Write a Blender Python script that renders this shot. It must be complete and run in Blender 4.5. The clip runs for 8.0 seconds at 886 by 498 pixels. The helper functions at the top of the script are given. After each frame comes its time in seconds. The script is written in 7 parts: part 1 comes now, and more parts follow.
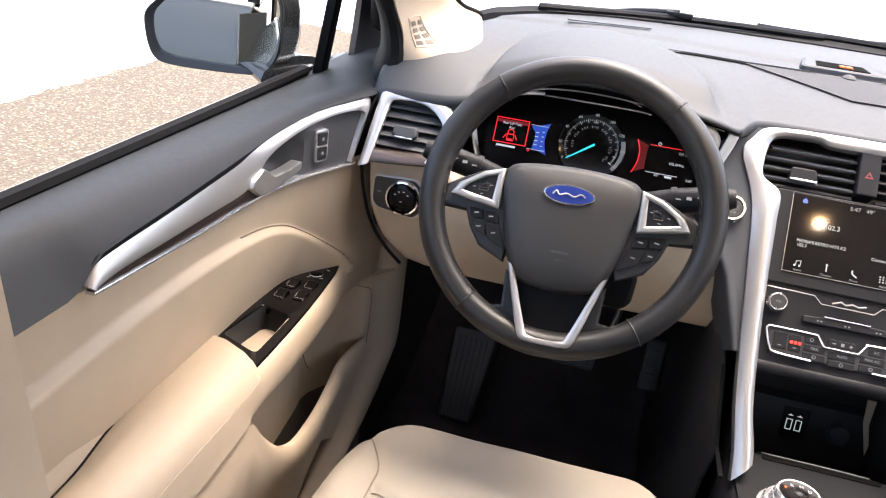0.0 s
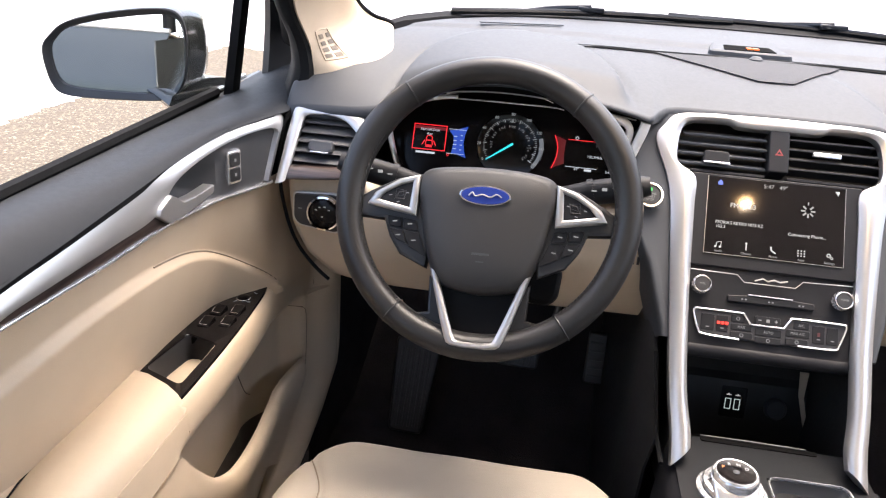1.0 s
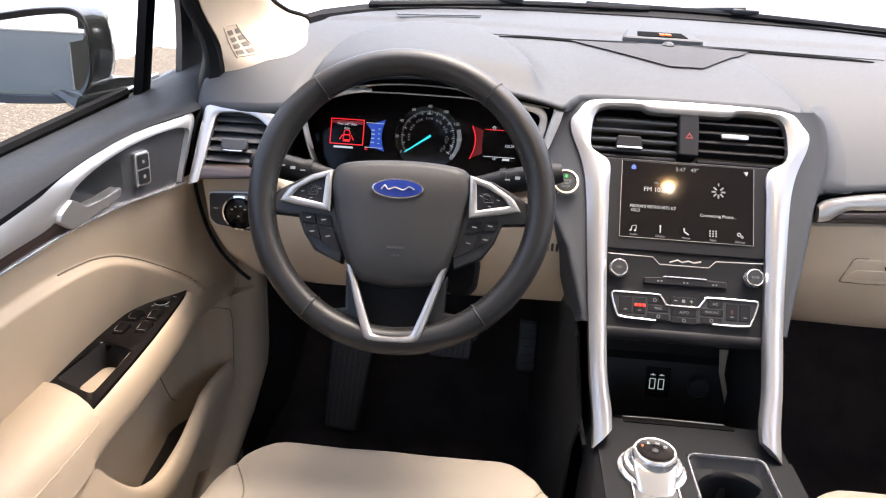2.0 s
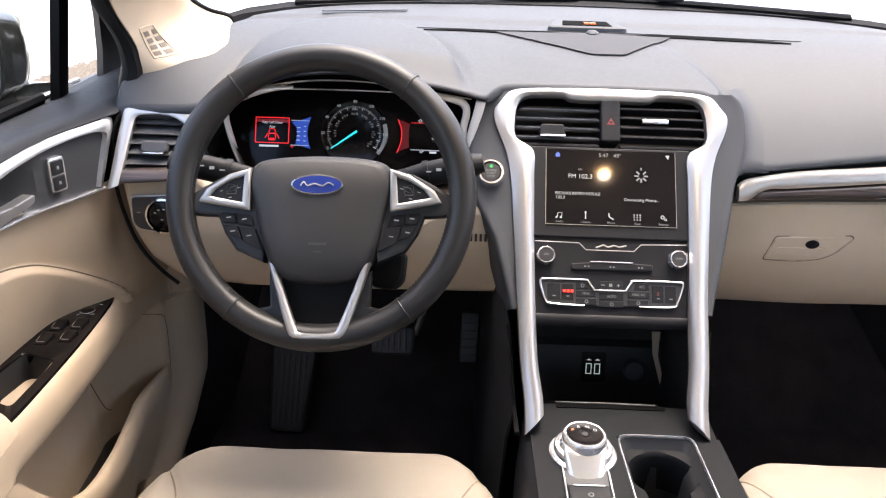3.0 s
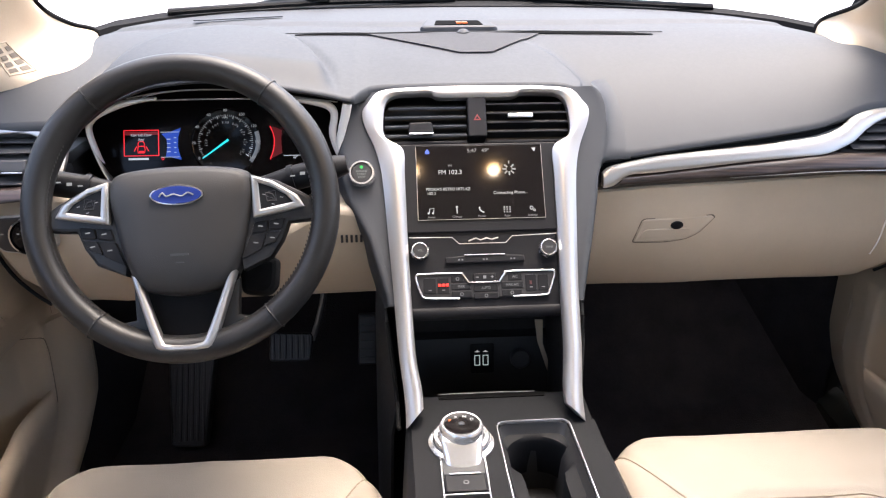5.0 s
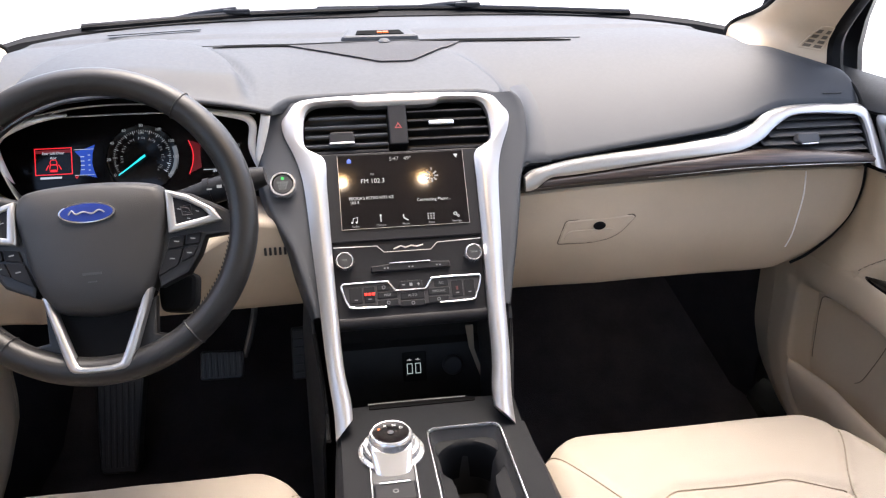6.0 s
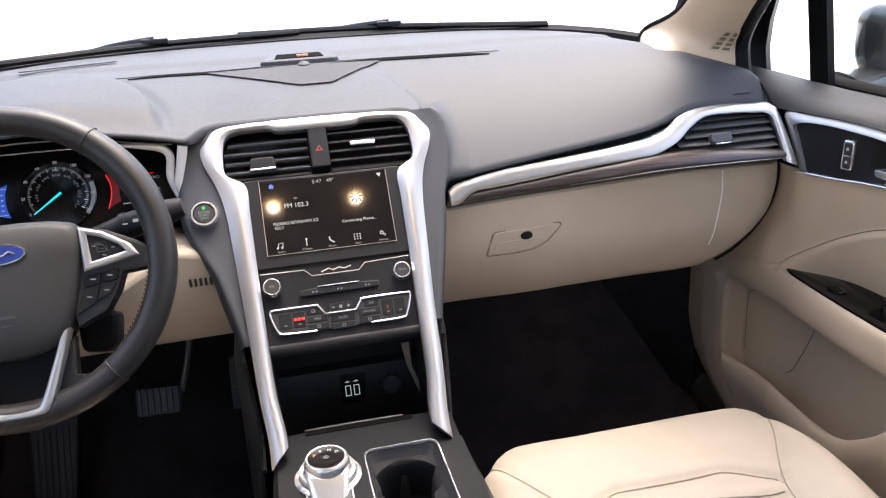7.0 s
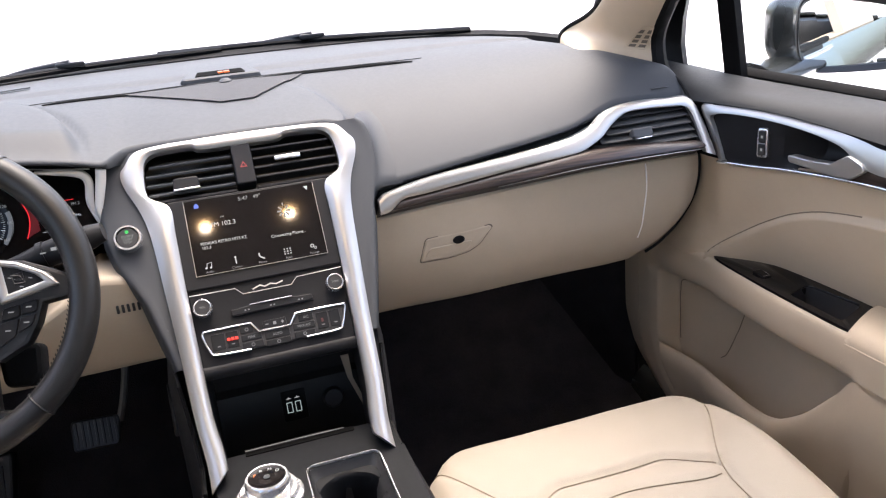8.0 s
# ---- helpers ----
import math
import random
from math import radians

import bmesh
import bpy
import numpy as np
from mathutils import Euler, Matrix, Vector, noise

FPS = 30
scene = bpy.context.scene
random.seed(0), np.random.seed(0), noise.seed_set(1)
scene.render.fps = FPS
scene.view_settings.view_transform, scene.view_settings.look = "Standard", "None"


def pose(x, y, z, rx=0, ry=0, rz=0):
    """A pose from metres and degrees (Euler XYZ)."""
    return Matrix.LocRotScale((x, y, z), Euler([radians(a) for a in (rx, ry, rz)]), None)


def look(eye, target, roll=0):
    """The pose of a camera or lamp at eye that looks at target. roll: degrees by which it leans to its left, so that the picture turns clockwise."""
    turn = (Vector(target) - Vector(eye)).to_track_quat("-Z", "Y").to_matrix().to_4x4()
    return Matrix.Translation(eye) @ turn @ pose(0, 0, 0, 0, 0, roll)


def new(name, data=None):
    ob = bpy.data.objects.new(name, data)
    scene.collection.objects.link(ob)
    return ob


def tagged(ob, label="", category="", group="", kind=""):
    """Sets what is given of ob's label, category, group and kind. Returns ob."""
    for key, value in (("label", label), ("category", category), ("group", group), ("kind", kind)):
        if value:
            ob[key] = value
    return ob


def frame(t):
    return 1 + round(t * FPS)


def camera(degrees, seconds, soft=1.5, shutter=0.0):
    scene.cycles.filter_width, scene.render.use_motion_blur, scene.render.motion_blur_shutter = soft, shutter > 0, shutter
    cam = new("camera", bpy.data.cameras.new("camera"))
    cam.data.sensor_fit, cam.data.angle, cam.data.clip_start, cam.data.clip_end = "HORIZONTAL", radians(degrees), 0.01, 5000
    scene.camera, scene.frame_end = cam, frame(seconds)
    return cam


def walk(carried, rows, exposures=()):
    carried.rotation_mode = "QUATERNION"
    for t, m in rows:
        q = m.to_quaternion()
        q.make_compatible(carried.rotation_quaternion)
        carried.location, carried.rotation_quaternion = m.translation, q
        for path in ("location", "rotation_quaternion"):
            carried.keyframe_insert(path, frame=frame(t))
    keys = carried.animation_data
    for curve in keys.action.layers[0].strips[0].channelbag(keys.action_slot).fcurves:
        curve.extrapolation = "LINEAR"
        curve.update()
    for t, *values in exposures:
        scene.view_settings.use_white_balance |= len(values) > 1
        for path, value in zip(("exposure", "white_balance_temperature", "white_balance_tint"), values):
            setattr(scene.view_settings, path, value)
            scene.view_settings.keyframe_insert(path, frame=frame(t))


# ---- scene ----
# World: x across the car (passenger side positive), y towards the bonnet, z up from the ground outside.
cam = camera(59.3, 8.0, 1.2)
PATH = [
    (0, (-0.342, -0.986, 1.216), (-0.678, 0.81, 0.402), 7.7),
    (0.5, (-0.324, -0.979, 1.216), (-0.616, 0.834, 0.424), 5.5),
    (1, (-0.301, -0.97, 1.214), (-0.535, 0.857, 0.435), 4.0),
    (1.5, (-0.281, -0.965, 1.215), (-0.45, 0.867, 0.431), 3.5),
    (3, (-0.212, -0.962, 1.21), (-0.229, 0.877, 0.423), 1.8),
    (3.5, (-0.187, -0.964, 1.21), (-0.175, 0.87, 0.413), 0.9),
    (4, (-0.168, -0.965, 1.21), (-0.119, 0.869, 0.416), 0.6),
    (4.5, (-0.147, -0.972, 1.212), (-0.059, 0.865, 0.426), 0.3),
    (6, (-0.1, -0.982, 1.204), (0.179, 0.852, 0.456), -0.6),
    (6.5, (-0.083, -0.985, 1.204), (0.257, 0.845, 0.473), -1.5),
    (7, (-0.066, -0.989, 1.207), (0.334, 0.835, 0.491), -2.9),
    (7.5, (-0.055, -0.987, 1.201), (0.406, 0.825, 0.491), -4.1),
    (8, (-0.044, -0.997, 1.204), (0.485, 0.799, 0.5), -5.1),
]
walk(cam, [(t, look(eye, target, roll)) for t, eye, target, roll in PATH], [(0.0, 1.69, 6500, 10), (3.5, 1.52, 6420, 10), (6.3, 1.55, 6350, 10), (7.3, 1.40, 6350, 10), (8.0, 1.38, 6350, 10)])

# ---------------------------------------------------------------- light
SUN_UP, SUN_TURN, LAMP_WATTS = 70.0, 30.0, 0.03
world = bpy.data.worlds.new("sky")
scene.world = world
world.use_nodes = True
sky = world.node_tree.nodes.new("ShaderNodeTexSky")
sky.sky_type, sky.sun_disc = "NISHITA", False
sky.sun_elevation, sky.sun_rotation = radians(SUN_UP), radians(SUN_TURN)
sky.air_density, sky.dust_density, sky.ozone_density = 1.0, 6.0, 0.6
back = world.node_tree.nodes["Background"]
world.node_tree.links.new(sky.outputs[0], back.inputs[0])
back.inputs[1].default_value = 0.275
sun_data = bpy.data.lights.new("sun", "SUN")
sun_data.energy, sun_data.angle, sun_data.color = 0.18, radians(60), (1.0, 0.96, 0.90)
sun = new("sun", sun_data)
_a, _e = radians(SUN_TURN), radians(SUN_UP)
sun.matrix_basis = look((math.sin(_a) * math.cos(_e) * 30, math.cos(_a) * math.cos(_e) * 30, math.sin(_e) * 30), (0, 0, 0))


# ---------------------------------------------------------------- materials
def mat(name, colour, rough=0.5, metal=0.0, vary=0.12, scale=18.0, grain=0.0, grain_scale=900.0, spec=0.5, coat=0.0, wear=0.06):
    """A surface with broad tone variation, fine roughness variation and a small relief."""
    m = bpy.data.materials.new(name)
    m.use_nodes = True
    nt = m.node_tree
    b = nt.nodes["Principled BSDF"]
    co = nt.nodes.new("ShaderNodeTexCoord")
    n1 = nt.nodes.new("ShaderNodeTexNoise")
    n1.inputs["Scale"].default_value, n1.inputs["Detail"].default_value = scale, 5
    nt.links.new(co.outputs["Object"], n1.inputs["Vector"])
    n2 = nt.nodes.new("ShaderNodeTexNoise")
    n2.inputs["Scale"].default_value, n2.inputs["Detail"].default_value = scale * 9, 3
    nt.links.new(co.outputs["Object"], n2.inputs["Vector"])
    add = nt.nodes.new("ShaderNodeMath")
    add.operation = "ADD"
    half = nt.nodes.new("ShaderNodeMath")
    half.operation = "MULTIPLY"
    half.inputs[1].default_value = 0.4
    nt.links.new(n2.outputs["Fac"], half.inputs[0])
    nt.links.new(n1.outputs["Fac"], add.inputs[0])
    nt.links.new(half.outputs[0], add.inputs[1])
    ramp = nt.nodes.new("ShaderNodeMapRange")
    ramp.inputs[1].default_value, ramp.inputs[2].default_value = 0.35, 1.05
    ramp.inputs[3].default_value, ramp.inputs[4].default_value = 1 - vary, 1 + vary
    nt.links.new(add.outputs[0], ramp.inputs[0])
    mul = nt.nodes.new("ShaderNodeVectorMath")
    mul.operation = "SCALE"
    mul.inputs[0].default_value = colour[:3]
    nt.links.new(ramp.outputs[0], mul.inputs["Scale"])
    nt.links.new(mul.outputs[0], b.inputs["Base Color"])
    rr = nt.nodes.new("ShaderNodeMapRange")
    rr.inputs[1].default_value, rr.inputs[2].default_value = 0.3, 0.7
    rr.inputs[3].default_value, rr.inputs[4].default_value = max(0.01, rough * (1 - wear)), min(1, rough * (1 + wear))
    nt.links.new(n2.outputs["Fac"], rr.inputs[0])
    nt.links.new(rr.outputs[0], b.inputs["Roughness"])
    b.inputs["Metallic"].default_value = metal
    b.inputs["Specular IOR Level"].default_value = spec
    b.inputs["Coat Weight"].default_value = coat
    if grain:
        v = nt.nodes.new("ShaderNodeTexVoronoi")
        v.inputs["Scale"].default_value = grain_scale
        nt.links.new(co.outputs["Object"], v.inputs["Vector"])
        bump = nt.nodes.new("ShaderNodeBump")
        bump.inputs["Strength"].default_value, bump.inputs["Distance"].default_value = grain, 0.0008
        nt.links.new(v.outputs["Distance"], bump.inputs["Height"])
        nt.links.new(bump.outputs[0], b.inputs["Normal"])
    return m


def glow(name, colour, strength):
    m = bpy.data.materials.new(name)
    m.use_nodes = True
    b = m.node_tree.nodes["Principled BSDF"]
    b.inputs["Base Color"].default_value = (0.01, 0.01, 0.01, 1)
    b.inputs["Roughness"].default_value = 0.4
    b.inputs["Emission Color"].default_value = (*colour, 1)
    b.inputs["Emission Strength"].default_value = strength
    return m


def glass_mat(name, tint=(1, 1, 1)):
    m = bpy.data.materials.new(name)
    m.use_nodes = True
    nt = m.node_tree
    b = nt.nodes["Principled BSDF"]
    b.inputs["Base Color"].default_value = (*tint, 1)
    b.inputs["Roughness"].default_value = 0.0
    b.inputs["IOR"].default_value = 1.003
    b.inputs["Transmission Weight"].default_value = 1.0
    return m


DASH = mat("soft_dash_vinyl", (0.0405, 0.0438, 0.0493), 0.54, vary=0.04, grain=0.07, grain_scale=1100, spec=0.28, wear=0.06)
DASH_DARK = mat("dark_vinyl", (0.042, 0.043, 0.046), 0.5, vary=0.05, grain=0.1, grain_scale=1100)
DOOR_DARK = mat("door_top_vinyl", (0.027, 0.0285, 0.031), 0.56, vary=0.05, grain=0.12, grain_scale=1100, spec=0.18)
BEIGE = mat("beige_moulded_plastic", (0.495, 0.40, 0.29), 0.5, vary=0.05, grain=0.12, grain_scale=900)
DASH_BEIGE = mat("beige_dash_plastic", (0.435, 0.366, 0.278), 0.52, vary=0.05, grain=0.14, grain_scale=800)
LEATHER = mat("beige_leather", (0.268, 0.232, 0.191), 0.5, vary=0.05, grain=0.25, grain_scale=700, spec=0.35)
SILVER = mat("satin_silver_paint", (0.45, 0.442, 0.43), 0.32, metal=0.8, vary=0.02, wear=0.03)
BRIGHT = mat("bright_plating", (0.78, 0.78, 0.79), 0.18, metal=0.8, vary=0.02, wear=0.03)
CHROME = mat("chrome", (0.85, 0.85, 0.86), 0.08, metal=1.0, vary=0.02, wear=0.03)
FRAME = mat("pale_satin_trim", (0.80, 0.79, 0.77), 0.36, metal=0.25, vary=0.02, wear=0.03)
BLACK = mat("black_plastic", (0.017, 0.017, 0.018), 0.45, vary=0.1)
GLOSS = mat("gloss_black", (0.006, 0.005, 0.005), 0.14, vary=0.1, spec=0.18)
PANEL = mat("charcoal_panel", (0.014, 0.014, 0.0155), 0.42, vary=0.04, spec=0.15, wear=0.05)
CONSOLE = mat("black_grained_plastic", (0.0060, 0.0065, 0.0078), 0.5, vary=0.06, grain=0.12, grain_scale=1000, spec=0.1, wear=0.05)
WHEEL = mat("black_leather", (0.014, 0.0135, 0.0135), 0.36, vary=0.12, grain=0.12, grain_scale=900, spec=0.4)
HUB = mat("airbag_vinyl", (0.027, 0.026, 0.026), 0.46, vary=0.05, grain=0.12, grain_scale=1000, spec=0.4)
CARPET = mat("black_carpet", (0.036, 0.0325, 0.036), 0.95, vary=0.3, grain=0.9, grain_scale=500, spec=0.05)
VOID = mat("unlit_black", (0.004, 0.004, 0.004), 0.95, vary=0.1, spec=0.03)
TAUPE_DARK = mat("shaded_taupe", (0.13, 0.107, 0.081), 0.7, vary=0.06)
RUBBER = mat("black_rubber", (0.0075, 0.0075, 0.008), 0.7, vary=0.1, spec=0.10)
WOOD = None
BODY = mat("dark_grey_metallic_paint", (0.055, 0.06, 0.058), 0.2, metal=0.4, vary=0.05, coat=0.6)
LINING = mat("headliner_cloth", (0.5, 0.47, 0.42), 0.9, vary=0.05, grain=0.4, grain_scale=600)
PALE = mat("pale_concrete", (0.78, 0.77, 0.75), 0.9, vary=0.05, scale=2)
MIRROR = mat("mirror_glass", (0.8, 0.83, 0.83), 0.01, metal=1.0, vary=0.01, wear=0.0)
GLASS = glass_mat("clear_glass")
BLUE = mat("blue_enamel", (0.02, 0.04, 0.22), 0.2, vary=0.05)


def gravel_mat():
    m = mat("tan_gravel", (0.30, 0.25, 0.185), 0.9, vary=0.15, scale=1.2)
    nt = m.node_tree
    b = nt.nodes["Principled BSDF"]
    co = nt.nodes.new("ShaderNodeTexCoord")
    v = nt.nodes.new("ShaderNodeTexVoronoi")
    v.inputs["Scale"].default_value = 100
    nt.links.new(co.outputs["Object"], v.inputs["Vector"])
    sep = nt.nodes.new("ShaderNodeSeparateColor")
    nt.links.new(v.outputs["Color"], sep.inputs[0])
    ramp = nt.nodes.new("ShaderNodeValToRGB")
    ramp.color_ramp.elements[0].color = (0.080, 0.064, 0.045, 1)
    ramp.color_ramp.elements[1].color = (0.30, 0.252, 0.185, 1)
    mid = ramp.color_ramp.elements.new(0.82)
    mid.color = (0.135, 0.108, 0.074, 1)
    nt.links.new(sep.outputs[0], ramp.inputs[0])
    nt.links.new(ramp.outputs[0], b.inputs["Base Color"])
    bump = nt.nodes.new("ShaderNodeBump")
    bump.inputs["Distance"].default_value, bump.inputs["Strength"].default_value = 0.006, 0.6
    bump.invert = True
    nt.links.new(v.outputs["Distance"], bump.inputs["Height"])
    nt.links.new(bump.outputs[0], b.inputs["Normal"])
    return m


GRAVEL = gravel_mat()


def wood_mat():
    """Dark veneer with the grain drawn out along the strip."""
    m = mat("dark_wood_trim", (0.06, 0.047, 0.04), 0.34, vary=0.1, scale=30, coat=0.15)
    nt = m.node_tree
    b = nt.nodes["Principled BSDF"]
    co, mp = nt.nodes.new("ShaderNodeTexCoord"), nt.nodes.new("ShaderNodeMapping")
    mp.inputs["Scale"].default_value = (9, 9, 420)
    n = nt.nodes.new("ShaderNodeTexNoise")
    n.inputs["Scale"].default_value, n.inputs["Detail"].default_value = 1.0, 4
    nt.links.new(co.outputs["Object"], mp.inputs["Vector"])
    nt.links.new(mp.outputs[0], n.inputs["Vector"])
    ramp = nt.nodes.new("ShaderNodeValToRGB")
    ramp.color_ramp.elements[0].position, ramp.color_ramp.elements[0].color = 0.35, (0.010, 0.007, 0.006, 1)
    ramp.color_ramp.elements[1].position, ramp.color_ramp.elements[1].color = 0.68, (0.056, 0.037, 0.031, 1)
    nt.links.new(n.outputs["Fac"], ramp.inputs[0])
    nt.links.new(ramp.outputs[0], b.inputs["Base Color"])
    return m


WOOD = wood_mat()
SPEAKER = mat("speaker_cloth", (0.056, 0.057, 0.061), 0.8, vary=0.05, grain=0.4, grain_scale=900, spec=0.2)
THREAD = mat("seam_shadow", (0.17, 0.138, 0.10), 0.8, vary=0.1)


# ---------------------------------------------------------------- building helpers
def thing(name, base, label, category, group=""):
    ob = new(name)
    ob.location = base
    ob["base"] = tuple(base)
    return tagged(ob, label, category, group)


def part(name, bm, material, parent=None, label="", smooth=38):
    """Links a bmesh, drawn in world metres, as one mesh object under a thing or a part."""
    me = bpy.data.meshes.new(name)
    flat = bm.faces.layers.int.get("flat")
    for f in bm.faces:
        f.smooth = not (flat and f[flat])
    lim = radians(smooth)
    for e in bm.edges:
        if len(e.link_faces) == 2 and e.calc_face_angle(0) > lim:
            e.smooth = False
    bm.to_mesh(me)
    bm.free()
    me.materials.append(material)
    ob = new(name, me)
    if parent:
        ob.parent = parent
        root = parent
        while root.parent:
            root = root.parent
        if root is parent and root.type == "EMPTY":
            ob.matrix_parent_inverse = Matrix.Translation(-Vector(root["base"]))
    if label:
        ob["label"] = label
    return ob


def setting(name, bm, material, label, category=""):
    return tagged(part(name, bm, material), label, category or name.split("_")[0], kind="structure")


def spline(pts, n, closed=False):
    """Points along a smooth curve through pts."""
    p = [Vector(q) for q in pts]
    k = len(p)
    out = []
    spans = k if closed else k - 1
    for i in range(spans):
        def at(j):
            return p[j % k] if closed else p[max(0, min(k - 1, j))]
        a, b, c, d = at(i - 1), at(i), at(i + 1), at(i + 2)
        for s in range(n):
            t = s / n
            out.append(0.5 * (2 * b + (c - a) * t + (2 * a - 5 * b + 4 * c - d) * t * t + (3 * b - a - 3 * c + d) * t ** 3))
    if not closed:
        out.append(p[-1].copy())
    return out


def loft(rows, closed=False, ring=False, thick=0.0, caps=False, cap_end=False):
    """A skin over rows of points. closed: the last row joins the first; ring: each row is a loop."""
    bm = bmesh.new()
    vs = [[bm.verts.new(q) for q in r] for r in rows]
    m, k = len(vs), len(vs[0])
    for i in range(m if closed else m - 1):
        for j in range(k if ring else k - 1):
            q = [vs[i][j], vs[i][(j + 1) % k], vs[(i + 1) % m][(j + 1) % k], vs[(i + 1) % m][j]]
            try:
                bm.faces.new(q)
            except ValueError:
                pass
    if caps:
        for r in (vs[0], vs[-1]):
            try:
                bm.faces.new(r)
            except ValueError:
                pass
    if cap_end:
        bm.faces.new(vs[-1])
    bmesh.ops.remove_doubles(bm, verts=bm.verts, dist=1e-6)
    bmesh.ops.recalc_face_normals(bm, faces=bm.faces)
    if thick:
        bmesh.ops.solidify(bm, geom=bm.faces[:], thickness=thick)
    return bm


def prism(outline, depth, m=Matrix(), bevel=0.0, seg=2):
    """A plate with the outline given in its own plane; its face lies at 0 and it is depth thick behind."""
    bm = bmesh.new()
    top = [bm.verts.new((x, y, 0)) for x, y in outline]
    f = bm.faces.new(top)
    f.normal_update()
    if f.normal.z < 0:
        f.normal_flip()
    low = bmesh.ops.extrude_face_region(bm, geom=[f])
    moved = [g for g in low["geom"] if isinstance(g, bmesh.types.BMVert)]
    keep = [v for v in bm.verts if v not in moved]
    # the extruded copy stays as the front, the first face goes back
    for v in keep:
        v.co.z -= depth
    if f.is_valid is False:
        bm.faces.new(keep)
    bm.verts.ensure_lookup_table()
    if bevel:
        edges = [e for e in bm.edges if all(abs(v.co.z) < 1e-7 for v in e.verts)]
        bmesh.ops.bevel(bm, geom=edges, offset=bevel, segments=seg, profile=0.5, affect="EDGES", clamp_overlap=True)
    bmesh.ops.recalc_face_normals(bm, faces=bm.faces)
    flat = bm.faces.layers.int.new("flat")
    for f in bm.faces:
        f[flat] = int(all(abs(v.co.z) < 1e-7 for v in f.verts))
    bmesh.ops.transform(bm, matrix=m, verts=bm.verts)
    return bm


def rbox(sx, sy, sz, r, m=Matrix(), seg=2):
    bm = bmesh.new()
    bmesh.ops.create_cube(bm, size=1.0, matrix=Matrix.Diagonal((sx, sy, sz, 1)))
    if r:
        bmesh.ops.bevel(bm, geom=bm.edges[:], offset=r, segments=seg, profile=0.5, affect="EDGES", clamp_overlap=True)
    bm.normal_update()
    flat = bm.faces.layers.int.new("flat")
    for f in bm.faces:
        f[flat] = int(max(abs(q) for q in f.normal) > 0.9999)
    bmesh.ops.transform(bm, matrix=m, verts=bm.verts)
    return bm


def lathe(profile, m=Matrix(), seg=32):
    """Turns (radius, height) pairs about the local z axis."""
    rows = []
    for i in range(seg):
        a = 2 * math.pi * i / seg
        rows.append([(r * math.cos(a), r * math.sin(a), h) for r, h in profile])
    bm = loft(rows, closed=True)
    bmesh.ops.transform(bm, matrix=m, verts=bm.verts)
    return bm


def tube(path, r, seg=10, closed=False, squash=1.0):
    """A round bar along a path; r is a radius or a list of them."""
    p = [Vector(q) for q in path]
    k = len(p)
    rows, up = [], None
    for i in range(k):
        a = p[(i - 1) % k] if closed or i else p[0]
        b = p[(i + 1) % k] if closed or i < k - 1 else p[-1]
        t = (b - a).normalized()
        if up is None:
            up = t.orthogonal().normalized()
        up = (up - t * up.dot(t)).normalized()
        side = t.cross(up)
        rad = r[i] if isinstance(r, (list, tuple)) else r
        rows.append([p[i] + rad * (math.cos(2 * math.pi * j / seg) * up + squash * math.sin(2 * math.pi * j / seg) * side) for j in range(seg)])
    return loft(rows, closed=closed, ring=True, caps=not closed)


def band(pairs, crown, m=Matrix(), n=5, deep=0.006, smooth_n=4, closed=False):
    """A trim strip between pairs of edge points (plane coordinates), crowned across its width, with its edges turned down."""
    if smooth_n > 1:
        a = spline([(*p, 0) for p, _ in pairs], smooth_n, closed)
        b = spline([(*q, 0) for _, q in pairs], smooth_n, closed)
    else:
        a, b = [Vector((*p, 0)) for p, _ in pairs], [Vector((*q, 0)) for _, q in pairs]
    rows = []
    for p, q in zip(a, b):
        row = [p + Vector((0, 0, -deep))]
        for j in range(n + 1):
            t = j / n
            row.append(p.lerp(q, t) + Vector((0, 0, crown * (1 - (2 * t - 1) ** 2) ** 0.6)))
        row.append(q + Vector((0, 0, -deep)))
        rows.append(row)
    bm = loft(rows, closed=closed, ring=True, caps=not closed)
    bmesh.ops.transform(bm, matrix=m, verts=bm.verts)
    return bm


def rounded(outline, r, n=4):
    """The outline with its corners rounded by arcs of about r."""
    out = []
    k = len(outline)
    for i in range(k):
        p, a, b = (Vector(outline[j % k]) for j in (i, i - 1, i + 1))
        u, v = (a - p), (b - p)
        d = min(r, u.length * 0.45, v.length * 0.45)
        s, e = p + u.normalized() * d, p + v.normalized() * d
        for j in range(n + 1):
            t = j / n
            out.append(tuple((1 - t) ** 2 * s + 2 * t * (1 - t) * p + t * t * e))
    return out


def axes(o, ex, ey):
    """A local plane: origin, right and up; its third axis stands off the plane."""
    ex, ey = Vector(ex).normalized(), Vector(ey).normalized()
    ez = ex.cross(ey)
    m = Matrix.Identity(4)
    for i in range(3):
        m[i][0], m[i][1], m[i][2], m[i][3] = ex[i], ey[i], ez[i], o[i]
    return m


def rect(x0, y0, x1, y1, r=0.0):
    o = [(x0, y0), (x1, y0), (x1, y1), (x0, y1)]
    return rounded(o, r) if r else o


